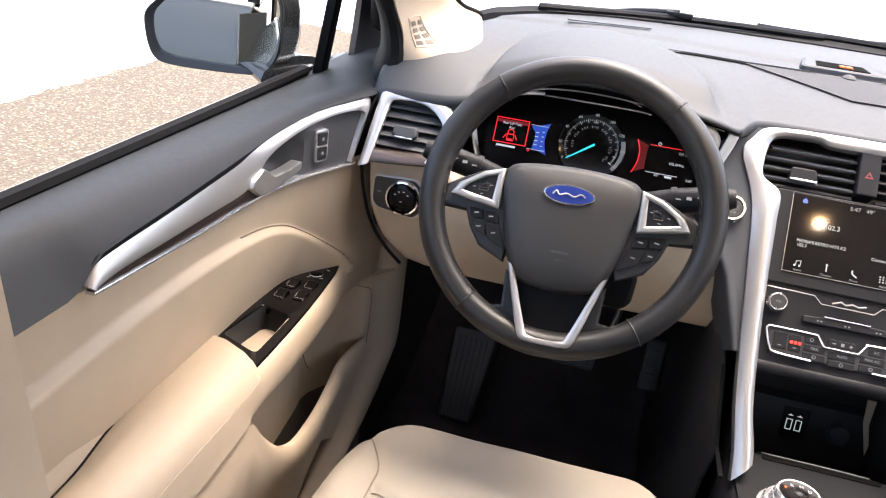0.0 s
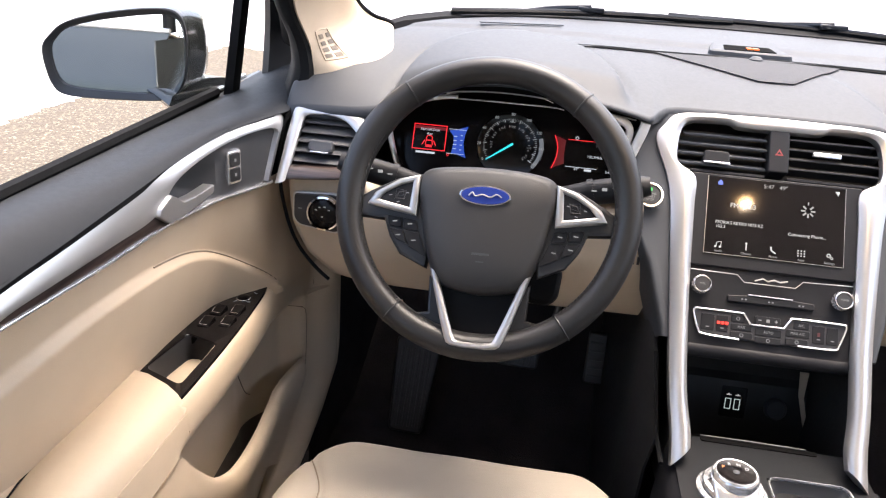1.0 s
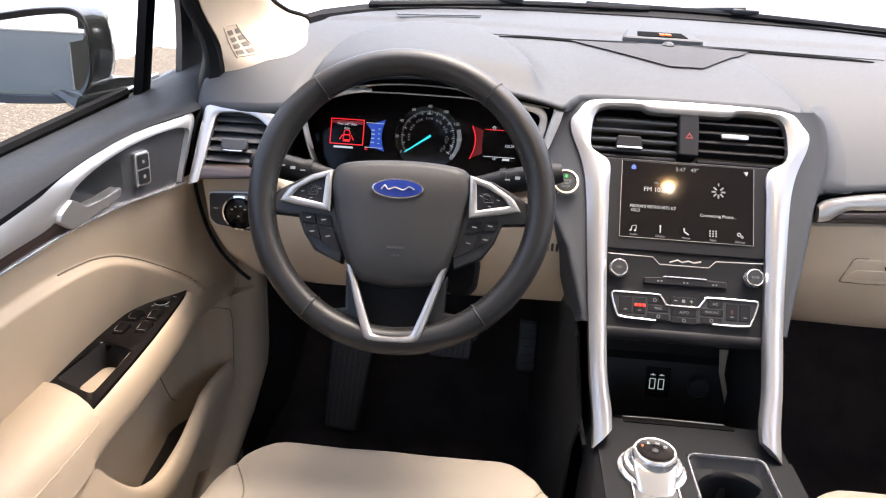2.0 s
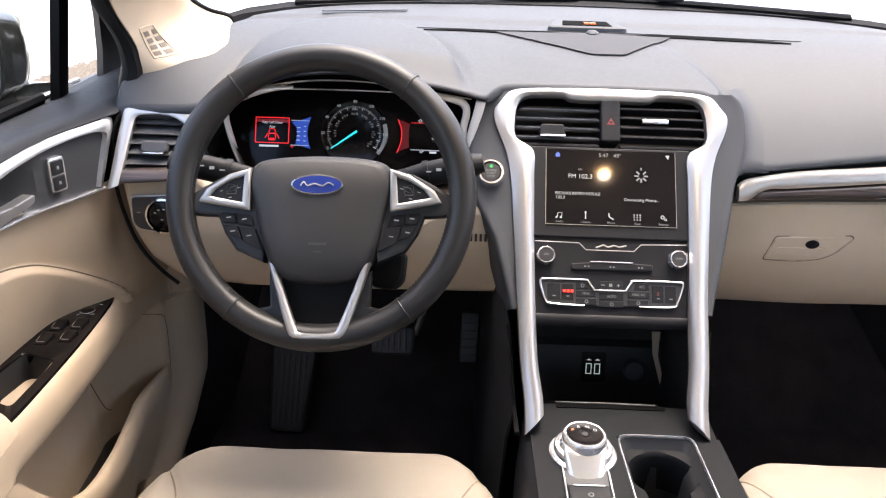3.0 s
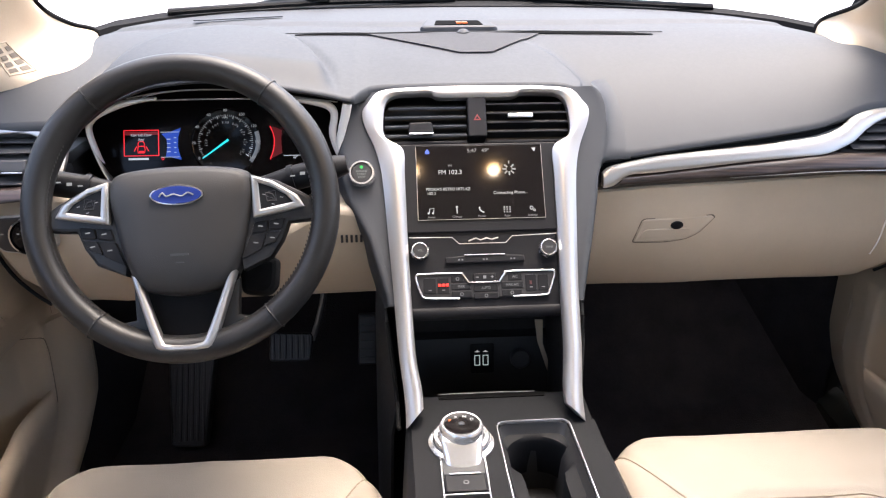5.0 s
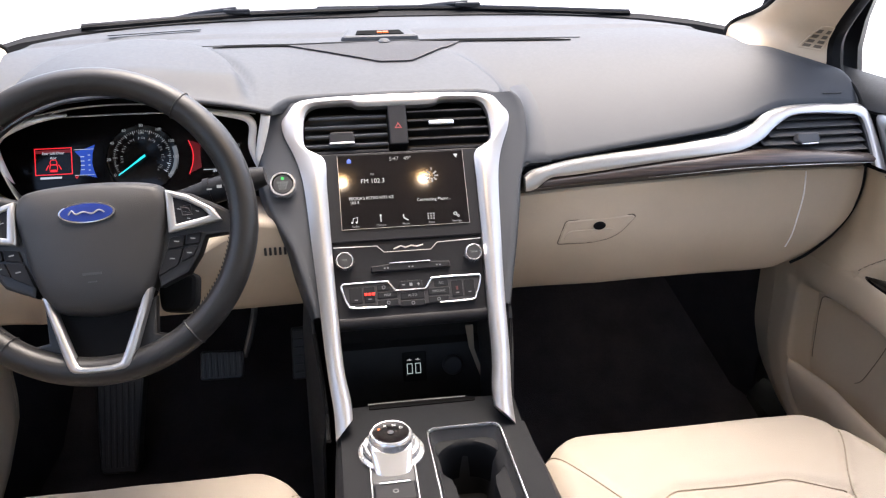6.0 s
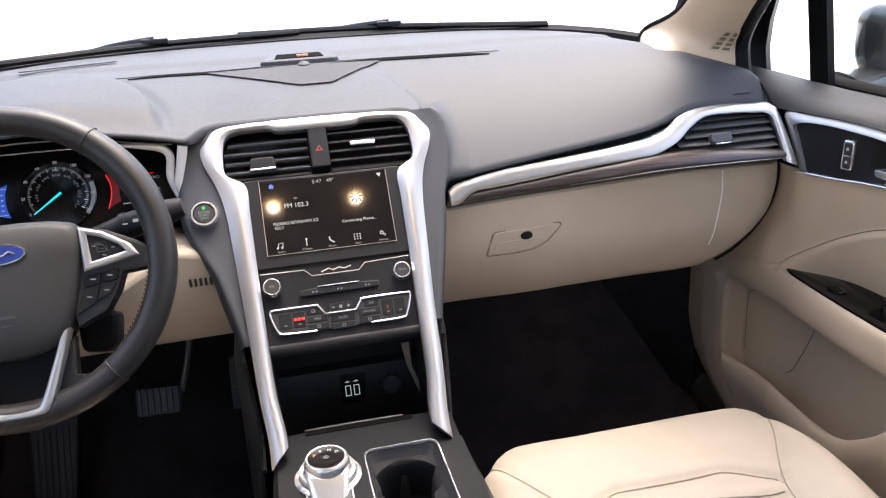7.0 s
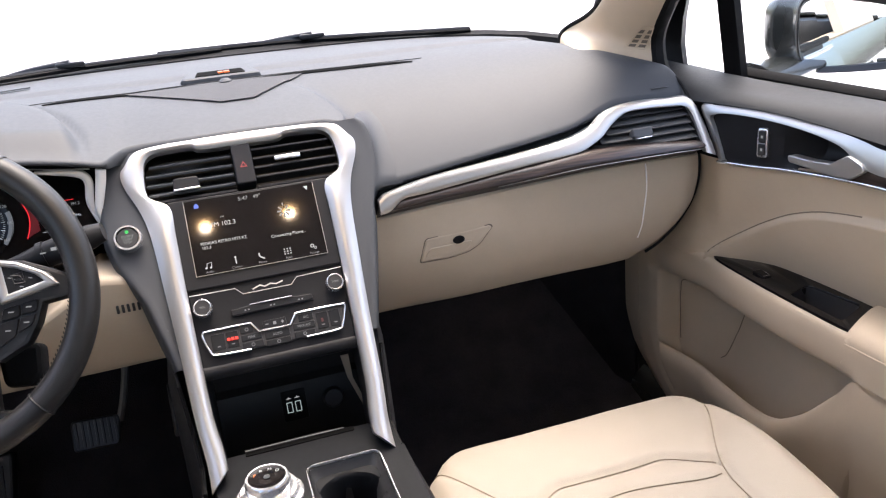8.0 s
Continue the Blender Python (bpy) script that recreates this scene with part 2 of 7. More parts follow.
def lettering(body, size, m, material, parent, name="lettering", align="CENTER", squeeze=1.0):
    cu = bpy.data.curves.new(name, "FONT")
    cu.body, cu.size, cu.align_x, cu.align_y, cu.extrude = body, size, align, "CENTER", 0.00005
    tmp = bpy.data.objects.new("tmp", cu)
    me = bpy.data.meshes.new_from_object(tmp)
    bpy.data.objects.remove(tmp)
    bm = bmesh.new()
    bm.from_mesh(me)
    bpy.data.meshes.remove(me)
    bmesh.ops.transform(bm, matrix=m @ Matrix.Diagonal((squeeze, 1, 1, 1)), verts=bm.verts)
    return part(name, bm, material, parent)


def ease(t):
    t = max(0.0, min(1.0, t))
    return t * t * (3 - 2 * t)


def table(x, stops):
    """Interpolates rows (x, a, b, ...) at x by smooth curves that never overshoot."""
    if x <= stops[0][0]:
        return stops[0][1:]
    if x >= stops[-1][0]:
        return stops[-1][1:]
    k = next(i for i in range(len(stops) - 1) if x <= stops[i + 1][0])
    h = stops[k + 1][0] - stops[k][0]
    t = (x - stops[k][0]) / h

    def slope(i, c):
        return (stops[i + 1][c] - stops[i][c]) / (stops[i + 1][0] - stops[i][0])

    def tangent(i, c):
        if i in (0, len(stops) - 1):
            return slope(min(i, len(stops) - 2), c)
        a, b = slope(i - 1, c), slope(i, c)
        return 0.0 if a * b <= 0 else 2 * a * b / (a + b)
    out = []
    for c in range(1, len(stops[0])):
        p, q, m0, m1 = stops[k][c], stops[k + 1][c], tangent(k, c) * h, tangent(k + 1, c) * h
        out.append((2 * t ** 3 - 3 * t * t + 1) * p + (t ** 3 - 2 * t * t + t) * m0 + (3 * t * t - 2 * t ** 3) * q + (t ** 3 - t * t) * m1)
    return tuple(out)


XZ = Matrix(((1, 0, 0, 0), (0, 0, -1, 0), (0, 1, 0, 0), (0, 0, 0, 1)))  # plane x-z, facing the cabin


def xz(y):
    return Matrix.Translation((0, y, 0)) @ XZ


# ---------------------------------------------------------------- outside
def ground_sheet():
    bm = bmesh.new()
    bmesh.ops.create_grid(bm, x_segments=8, y_segments=8, size=600)
    setting("ground", bm, PALE, "pale, brightly lit concrete lot reaching the horizon")
    # the gravel apron beside the car, with a ragged far edge
    rnd = random.Random(4)
    left = [(-3.27 - 0.02 * (i % 2) + rnd.uniform(-0.03, 0.03), -9 + i * 0.05, 0.006) for i in range(300)]
    right = [(1.45 + rnd.uniform(-0.09, 0.09), q[1], 0.006) for q in left]
    setting("gravel_apron", loft([left, right]), GRAVEL, "tan speckled gravel apron beside the car", "gravel")


ground_sheet()


# ---------------------------------------------------------------- body shell of the car
def shell():
    floor_pts = [[(x, y, z) for x in (-0.78, -0.4, -0.13, 0.13, 0.4, 0.78)] for y, z in ((-2.3, 0.27), (-0.5, 0.26), (0.12, 0.26), (0.34, 0.31), (0.52, 0.5), (0.56, 0.8), (0.56, 1.0))]
    setting("floor", loft(floor_pts, thick=0.02), CARPET, "black carpeted footwell floor running up the bulkhead")
    # roof with its header over the windscreen
    rows = []
    for y, z, half in ((-0.16, 1.325, 0.555), (-0.28, 1.352, 0.562), (-0.45, 1.380, 0.575), (-0.9, 1.41, 0.58), (-1.5, 1.40, 0.57), (-1.95, 1.36, 0.55)):
        rows.append([(half * s, y, z - 0.035 * abs(s) ** 3) for s in np.linspace(-1, 1, 13)])
    setting("ceiling", loft(rows, thick=0.03), LINING, "pale cloth headliner under the roof")
    for s in (-1, 1):
        # lower body side behind the front doors, sill and roof rail
        # (the driver's side has an open rear door, so its wall starts behind the opening)
        rows = [[(s * 0.80, y, 0.30), (s * 0.80, y, 0.62), (s * 0.79, y, 0.955)] for y in ((-0.80, -1.4, -2.3) if s > 0 else (-1.72, -2.0, -2.3))]
        setting("wall_rear_side", loft(rows, thick=0.05), BEIGE, "beige trimmed rear side of the cabin")
        setting("wall_hinge_side", loft([[(s * x, y, z) for z in (0.28, 0.6, 0.922)] for x, y in ((0.805, 0.13), (0.805, 0.36), (0.70, 0.62))], thick=0.006), RUBBER, "black inner body side ahead of the door hinge")
        setting("sill", tube([(s * 0.79, 0.3, 0.29), (s * 0.80, -0.8, 0.28), (s * 0.80, -2.3, 0.28)], 0.06, 10), BODY, "painted door sill under the door opening")
        rows = [[(s * x, y, z) for x, z in ((0.806, 0.955), (0.835, 0.93), (0.87, 0.86), (0.895, 0.75), (0.90, 0.62), (0.885, 0.50), (0.895, 0.40), (0.87, 0.30))] for y in np.linspace(-0.75 if s > 0 else -1.74, -2.9, 8)]
        side_ = setting("body_side", loft(rows, thick=0.004), BODY, "dark grey metallic rear body side", "body panel")
        if s > 0:
            part("outer_handle", tube(spline([(0.878, -1.44, 0.838), (0.912, -1.455, 0.842), (0.918, -1.52, 0.845), (0.912, -1.585, 0.847), (0.880, -1.60, 0.848)], 5), 0.009, 8), BODY, side_, "painted outer handle")
        rail = spline([(s * 0.610, -0.27, 1.318), (s * 0.60, -0.34, 1.338), (s * 0.585, -0.8, 1.375), (s * 0.575, -1.5, 1.365), (s * 0.56, -1.95, 1.32)], 6)
        setting("roof_rail", tube(rail, 0.035, 10), LINING, "pale roof rail above the side windows")
        # pillar between the doors
        rows = [[(s * q[0], q[2] - w, q[1]) for q in ((0.705, 0.30, -0.56), (0.700, 0.75, -0.584), (0.700, 0.96, -0.607), (0.690, 1.10, -0.64), (0.665, 1.20, -0.68), (0.61, 1.36, -0.74))] for w in (0.0, 0.06, 0.14)]
        setting("pillar_middle", loft(rows, thick=0.03 * s), BEIGE, "beige trim of the pillar between the doors")
    for s in (-1, 1):
        setting("kick_panel", loft([[(s * (0.665 if s < 0 else 0.75), 0.15 if s < 0 else 0.30, z), (s * (0.655 if s < 0 else 0.72), 0.25 if s < 0 else 0.36, z), (s * 0.60, 0.58, z)] for z in (0.25, 0.5, 0.95)], thick=0.01), CARPET, "black carpeted side of the footwell", "panel")
    rows = [[(x, y, z) for x in (-0.72, 0, 0.72)] for y, z in ((-2.0, 0.27), (-2.05, 0.70), (-2.12, 0.93), (-2.16, 0.965), (-2.30, 0.968), (-2.42, 0.97))]
    setting("wall_rear", loft(rows, thick=0.03), DASH_DARK, "plain dark rear bulkhead and parcel shelf of the cabin")
    for s in (-1, 1):
        rows = [[(s * x, y, z) for x, z in ((0.79, 0.955), (0.74, 1.08), (0.66, 1.22), (0.575, 1.345))] for y in (-1.45, -1.9, -2.3)]
        setting("wall_rear_quarter", loft(rows, thick=0.03), LINING, "pale trimmed rear quarter of the cabin")
    # painted outer skin: bonnet, front wings, nose, roof, boot lid and tail
    rows = []
    for y, z in ((0.72, 0.955), (0.9, 0.945), (1.2, 0.90), (1.5, 0.83), (1.70, 0.72), (1.76, 0.55), (1.74, 0.32)):
        rows.append([(0.84 * s * (1 - 0.04 * (y - 0.7)), y - 0.10 * s * s * ease((y - 1.2) / 0.5), z - 0.06 * abs(s) ** 3) for s in np.linspace(-1, 1, 15)])
    setting("bonnet", loft(rows, thick=0.02), BODY, "dark grey metallic bonnet and nose beyond the windscreen")
    for s in (-1, 1):
        rows = [[(s * (x - 0.05 * ease((y - 1.0) / 0.7)), y, z - 0.04 * ease((y - 0.9) / 0.7)) for x, z in ((0.825, 0.885), (0.865, 0.84), (0.895, 0.75), (0.90, 0.62), (0.885, 0.50), (0.895, 0.40), (0.87, 0.30))] for y in np.linspace(0.335, 1.66, 10)]
        setting("front_wing", loft(rows, thick=0.004), BODY, "dark grey metallic front wing", "body panel")
    rows = [[(s * half, y, z - 0.03 * abs(s) ** 3) for s in np.linspace(-1, 1, 13)] for y, z, half in ((-0.17, 1.362, 0.575), (-0.45, 1.42, 0.60), (-0.9, 1.452, 0.605), (-1.5, 1.442, 0.60), (-1.97, 1.395, 0.58))]
    setting("roof_skin", loft(rows, thick=0.006), BODY, "dark grey metallic roof", "roof")
    rows = [[(s * 0.80, y, z - 0.03 * abs(s) ** 3) for s in np.linspace(-1, 1, 11)] for y, z in ((-2.36, 1.00), (-2.55, 0.985), (-2.85, 0.95), (-2.93, 0.85), (-2.95, 0.60), (-2.90, 0.32))]
    setting("boot_lid", loft(rows, thick=0.01), BODY, "dark grey metallic boot lid and tail", "body panel")


shell()


def overhead_lamps():
    con = thing("overhead_console", (0.01, -0.28, 1.33), "beige overhead console with two lit warm map lamps", "lamp")
    part("housing", prism(rounded([(-0.125, -0.40), (0.145, -0.40), (0.135, -0.235), (-0.115, -0.235)], 0.03), 0.03, Matrix.Translation((0, 0, 1.318)) @ Matrix.Diagonal((1, 1, -1, 1)), 0.006), LINING, con)
    warm = glow("warm_lamp_lens", (1.0, 0.58, 0.24), 42.0)
    for x in (-0.074, 0.092):
        part("lens", lathe([(0, -0.006), (0.008, -0.005), (0.0115, -0.001), (0.0115, 0.002)], Matrix.Translation((x, -0.276, 1.316)), 20), warm, con, "lit warm lens")
        ld = bpy.data.lights.new("map_lamp", "AREA")
        ld.shape, ld.size, ld.energy, ld.color, ld.spread = "DISK", 0.02, LAMP_WATTS, (1.0, 0.86, 0.70), radians(165)
        lo = new("map_lamp", ld)
        lo.matrix_basis = pose(x, -0.276, 1.308)


overhead_lamps()


def yw_zw(x):
    """The line where the dash meets the windscreen and the pillar trim."""
    if x > 0.555:
        return table(x, [(0.555, 0.345, 1.046), (0.60, 0.262, 1.038), (0.64, 0.210, 1.025), (0.67, 0.172, 1.015), (0.70, 0.135, 1.004)])
    return table(abs(x), [(0, 0.60, 1.052), (0.2, 0.585, 1.052), (0.35, 0.545, 1.052), (0.48, 0.455, 1.050), (0.555, 0.345, 1.046), (0.60, 0.25, 1.033), (0.64, 0.165, 1.01), (0.67, 0.115, 0.994), (0.70, 0.09, 0.978)])


def windscreen():
    base, head = [], []
    for x in np.linspace(-0.60, 0.60, 25):
        y, z = yw_zw(x)
        base.append(Vector((x * 1.03, y + 0.025, z + 0.004)))
        head.append(Vector((x * 0.92, -0.14 - 0.12 * (x / 0.6) ** 2, 1.335 - 0.01 * (x / 0.6) ** 2)))
    rows = [[a.lerp(b, t) + Vector((0, 0.03, 0.04)) * math.sin(math.pi * t) for a, b in zip(base, head)] for t in np.linspace(0, 1, 7)]
    ob = setting("windscreen", loft(rows), GLASS, "clear curved windscreen", "windscreen")
    ob.visible_shadow = False
    # black ceramic border and seal along the bottom edge of the glass
    low = [p + Vector((0, 0.0, -0.004)) for p in base]
    rows = [[p + Vector((0, -0.022, -0.012)) for p in low], [p + Vector((0, -0.014, 0.006)) for p in low], [p + Vector((0, 0.02, 0.012)) for p in low], [p + Vector((0, 0.05, -0.02)) for p in low], [p + Vector((0, 0.10, -0.05)) for p in low]]
    setting("windscreen_seal", loft(rows, thick=0.003), RUBBER, "black rubber seal and border along the windscreen base", "seal")


windscreen()


def pillar_front(s):
    # foot spreading over the dash, flare round the corner of the windscreen, then the post up to the roof
    if s < 0:
        base = [(0.640, 0.102, 1.001), (0.614, 0.110, 1.006), (0.587, 0.129, 1.008), (0.563, 0.149, 1.017), (0.551, 0.174, 1.0235), (0.549, 0.212, 1.034), (0.572, 0.316, 1.045)]
    else:
        base = [(0.680, 0.146, 1.009), (0.658, 0.165, 1.013), (0.630, 0.180, 1.018), (0.600, 0.186, 1.026), (0.574, 0.194, 1.031), (0.572, 0.228, 1.039), (0.590, 0.300, 1.046)]
    flare = [(0.643, 0.098, 1.040), (0.634, 0.118, 1.043), (0.624, 0.142, 1.046), (0.613, 0.172, 1.049), (0.604, 0.205, 1.052), (0.599, 0.245, 1.056), (0.602, 0.293, 1.0625)]
    if s > 0:
        flare = [(0.679, 0.150, 1.046), (0.664, 0.166, 1.048), (0.646, 0.184, 1.050), (0.628, 0.202, 1.053), (0.614, 0.224, 1.056), (0.606, 0.255, 1.059), (0.606, 0.298, 1.064)]
    post = [
        [(0.650, 0.060, 1.090), (0.634, 0.100, 1.092), (0.618, 0.150, 1.093), (0.607, 0.190, 1.094), (0.610, 0.215, 1.094)],
        [(0.638, 0.005, 1.140), (0.624, 0.035, 1.142), (0.611, 0.080, 1.143), (0.603, 0.120, 1.144), (0.606, 0.145, 1.144)],
        [(0.620, -0.110, 1.225), (0.606, -0.085, 1.228), (0.594, -0.045, 1.230), (0.587, -0.010, 1.232), (0.590, 0.015, 1.234)],
        [(0.605, -0.270, 1.325), (0.590, -0.255, 1.330), (0.578, -0.225, 1.333), (0.570, -0.195, 1.336), (0.572, -0.170, 1.338)],
    ]
    levels = [[(x, y, z - 0.030) for x, y, z in base], [(x + 0.002, y + 0.003, z + 0.003) for x, y, z in base], flare]
    for row in post:
        c = spline(row, 6)
        levels.append([tuple(c[round(i * 24 / 6)]) for i in range(7)])
    if s > 0:
        # the passenger post stands a little further forward at its door edge
        for i, k in ((3, 0.040), (4, 0.026), (5, 0.010)):
            levels[i] = [(x + 0.3 * k * (1 - j / 6), y + k * (1 - j / 6), z) for j, (x, y, z) in enumerate(levels[i])]
    cols = [spline([(s * q[0], q[1], q[2]) for q in col], 5) for col in zip(*levels)]
    rows = [spline([c[i] for c in cols], 3) for i in range(len(cols[0]))]
    setting("windscreen_seal", tube([p + Vector((s * 0.001, 0.004, 0.002)) for p in cols[-1][4:]], 0.0042, 8), RUBBER, "black border of the windscreen along the pillar", "seal")
    pillar = setting("pillar_front", loft(rows, thick=-0.012), BEIGE, "beige moulded windscreen pillar trim with a small demister grille", "pillar")
    # demister grille: a flush plate with a raised border and two columns of dark slots, following the pillar's skin
    aim = Vector((-0.628, 0.126, 1.036)) if s < 0 else Vector((0.671, 0.160, 1.044))
    i0, j0 = min(((i, j) for i in range(1, len(rows) - 1) for j in range(1, len(rows[0]) - 1)), key=lambda q: (rows[q[0]][q[1]] - aim).length)
    across, up = rows[i0][j0 + 1] - rows[i0][j0 - 1], rows[i0 + 1][j0] - rows[i0 - 1][j0]
    n = across.cross(up).normalized()
    n = n if n.x * s < 0 else -n

    def skin(a, b, lift):
        a += 0.35 * b if s > 0 else 0.0
        u, v = i0 + 2 * b / up.length, j0 - 2 * a / across.length
        u, v = max(0.0, min(len(rows) - 1.001, u)), max(0.0, min(len(rows[0]) - 1.001, v))
        i, j = int(u), int(v)
        u, v = u - i, v - j
        return (rows[i][j] * (1 - v) + rows[i][j + 1] * v) * (1 - u) + (rows[i + 1][j] * (1 - v) + rows[i + 1][j + 1] * v) * u + n * lift
    border = [(-0.017, -0.020), (0.0, -0.0205), (0.013, -0.020), (0.0145, -0.005), (0.0145, 0.010), (0.0125, 0.024), (0.0, 0.025), (-0.012, 0.024), (-0.0155, 0.010), (-0.017, -0.005)]
    part("grille_border", tube([skin(a, b, 0.0) for a, b in border], 0.0011, 6, closed=True), BEIGE, pillar)
    for col in (-1, 1):
        for k in range(4):
            b0, w = -0.0165 + 0.0097 * k, 0.0105 - 0.0007 * k
            a0 = -0.014 if col < 0 else 0.001
            part("grille_slot", loft([[skin(a0 + w * f, b0 + 0.0062 * g, 0.0006) for f in (0, 0.5, 1)] for g in (0, 0.5, 1)], thick=0.0005), TAUPE_DARK, pillar)


def door_seal(s):
    low = [(0.650, 0.092, 0.955), (0.643, 0.099, 0.985), (0.641, 0.103, 1.005), (0.645, 0.097, 1.040), (0.652, 0.060, 1.090)]
    if s > 0:
        low = [(0.690, 0.120, 0.965), (0.684, 0.138, 0.990), (0.682, 0.147, 1.012), (0.682, 0.150, 1.046), (0.664, 0.098, 1.090)]
    line = spline(low + [(0.640 if s < 0 else 0.647, 0.005 if s < 0 else 0.030, 1.140), (0.622, -0.110, 1.225), (0.607, -0.270, 1.325)], 5)
    rows = []
    for p in line:
        rows.append([Vector((s * (p.x + dx), p.y + dy, p.z + dz)) for dx, dy, dz in ((-0.003, 0.008, 0), (0.004, -0.006, 0.002), (0.016, -0.008, 0.004), (0.026, 0.0, 0.006), (0.040, 0.03, 0.006), (0.060, 0.08, 0.006), (0.072, 0.13, 0.006))])
    setting("door_seal", loft(rows), RUBBER, "black rubber door seal along the windscreen pillar", "seal")


for _s in (-1, 1):
    pillar_front(_s)
    door_seal(_s)


# ---------------------------------------------------------------- dashboard
dash = thing("dashboard", (0, 0.3, 0.72), "dark grey soft-touch dashboard with beige lower panels and silver trim", "dashboard")

LIP = [(-0.662, 0.058, 0.958), (-0.64, 0.056, 0.964), (-0.57, 0.054, 0.968), (-0.54, 0.058, 0.972), (-0.51, 0.064, 0.981), (-0.47, 0.062, 1.001), (-0.42, 0.060, 1.017), (-0.36, 0.058, 1.022), (-0.29, 0.060, 1.014), (-0.23, 0.060, 1.005),
       (-0.195, 0.060, 0.998), (-0.172, 0.062, 0.993), (-0.160, 0.086, 0.996), (-0.145, 0.108, 0.9985), (-0.12, 0.114, 0.9990), (0.0, 0.115, 0.9998), (0.12, 0.113, 0.9985), (0.142, 0.108, 0.994), (0.158, 0.105, 0.990), (0.166, 0.103, 0.988), (0.174, 0.099, 0.983), (0.180, 0.091, 0.971), (0.184, 0.084, 0.948), (0.188, 0.074, 0.926), (0.193, 0.064, 0.914), (0.201, 0.055, 0.911), (0.21, 0.052, 0.9115), (0.25, 0.052, 0.9165),
       (0.311, 0.052, 0.9245), (0.416, 0.053, 0.9375), (0.48, 0.056, 0.9465), (0.51, 0.060, 0.954), (0.54, 0.068, 0.964), (0.575, 0.073, 0.971), (0.655, 0.072, 0.969), (0.684, 0.070, 0.964)]


def dash_z(x, y):
    """Height of the dash pad."""
    yw, zw = yw_zw(x)

    def rise(u, p):
        yf, zf = table(u, LIP)
        v = max(0.0, min(1.0, (y - yf) / max(0.02, yw - yf)))
        return zf + (zw - zf) * (1 - (1 - v) ** p), v
    z, v = rise(x, 2.4 if x < 0.19 else 3.3)
    if -0.12 < x < 0.205:
        # the shoulder of the centre stack bends over to the middle as it runs forward
        edge = table(y, [(0.05, 0.135), (0.085, 0.140), (0.10, 0.150), (0.115, 0.162), (0.13, 0.166), (0.167, 0.158), (0.20, 0.148), (0.235, 0.134), (0.28, 0.112), (0.32, 0.090), (0.36, 0.060)])[0]
        g = max(0.0, min(1.0, (x - edge) / 0.046 + 0.28))
        w = (1 - (1 - g) ** 2.6) * ease(g / 0.22)
        a, b = rise(min(x, 0.158), 2.4)[0], rise(max(x, 0.205), 3.3)[0]
        z = a + (b - a) * w
    # brow over the instruments
    d = ((x + 0.36) / 0.168) ** 2 + ((y - 0.02) / 0.290) ** 2
    z += (0.017 * ease((1.0 - d) / 0.14) - 0.0055 * math.exp(-((d - 1.05) / 0.07) ** 2)) * ease(v / 0.12) * ease((-0.165 - x) / 0.06)
    # shallow step where the pad meets the raised rear shelf
    z += 0.004 * ease((y - table(abs(x), [(0, 0.40), (0.4, 0.38), (0.7, 0.3)])[0]) / 0.012)
    return z


def dash_top():
    xs = sorted(set([round(v, 4) for v in np.linspace(-0.662, 0.688, 225)] + [round(-0.10 + 0.004 * i, 4) for i in range(61)] + [round(0.145 + 0.0015 * i, 4) for i in range(40)] + [-0.15, -0.155, -0.16, -0.165, -0.168, -0.172, -0.176, -0.18, -0.185, -0.19]))
    rows = []
    for x in xs:
        yf, zf = table(x, LIP)
        yw, zw = yw_zw(x)
        if 0.15 < x < 0.21:
            zf = min(zf, dash_z(x, yf + 0.003) + 0.001)
        k = 1 - 0.62 * ease((x + 0.54) / 0.05) * ease((-0.15 - x) / 0.03) - 0.55 * ease((x - 0.19) / 0.02) * ease((0.56 - x) / 0.06)
        row = [Vector((x, yf + 0.016 + 0.03 * (1 - k), zf - 0.022 * k)), Vector((x, yf + 0.004, zf - 0.018 * k)), Vector((x, yf - 0.001 * k, zf - 0.010 * k)), Vector((x, yf, zf - 0.004 * k))]
        for v in np.linspace(0, 1, 56) ** 1.3:
            y = yf + 0.003 + (yw - yf) * v
            row.append(Vector((x, y, dash_z(x, y))))
        row.append(Vector((x, yw + 0.03, zw - 0.02)))
        rows.append(row)
    for q in (0, -1):
        k = -1 if q == 0 else 1
        ends = [[v + Vector((k * 0.005, 0, -0.004)) for v in rows[q]], [v + Vector((k * 0.008, 0, -0.03)) for v in rows[q]], [v + Vector((k * 0.008, 0, -0.08)) for v in rows[q]]]
        rows = ends[::-1] + rows if q == 0 else rows + ends
    part("top_pad", loft(rows), DASH, dash, "dark grey grained soft vinyl top pad", smooth=60)


dash_top()


def on_pad(x, y, lift=0.0):
    return Vector((x, y, dash_z(x, y) + lift))


def patch(outline_rows, lift, name, material, label=""):
    """A thin skin that lies on the pad, between two edges given as rows of (x, y)."""
    rows = []
    for a, b in outline_rows:
        rows.append([on_pad(a[0] + (b[0] - a[0]) * t, a[1] + (b[1] - a[1]) * t, lift) for t in np.linspace(0, 1, 33)])
    bm = loft(rows, thick=0.001)
    return part(name, bm, material, dash, label)


SLOT = [(-0.29, 0.296), (-0.20, 0.316), (-0.10, 0.329), (0.01, 0.333), (0.10, 0.331), (0.20, 0.323), (0.34, 0.300)]
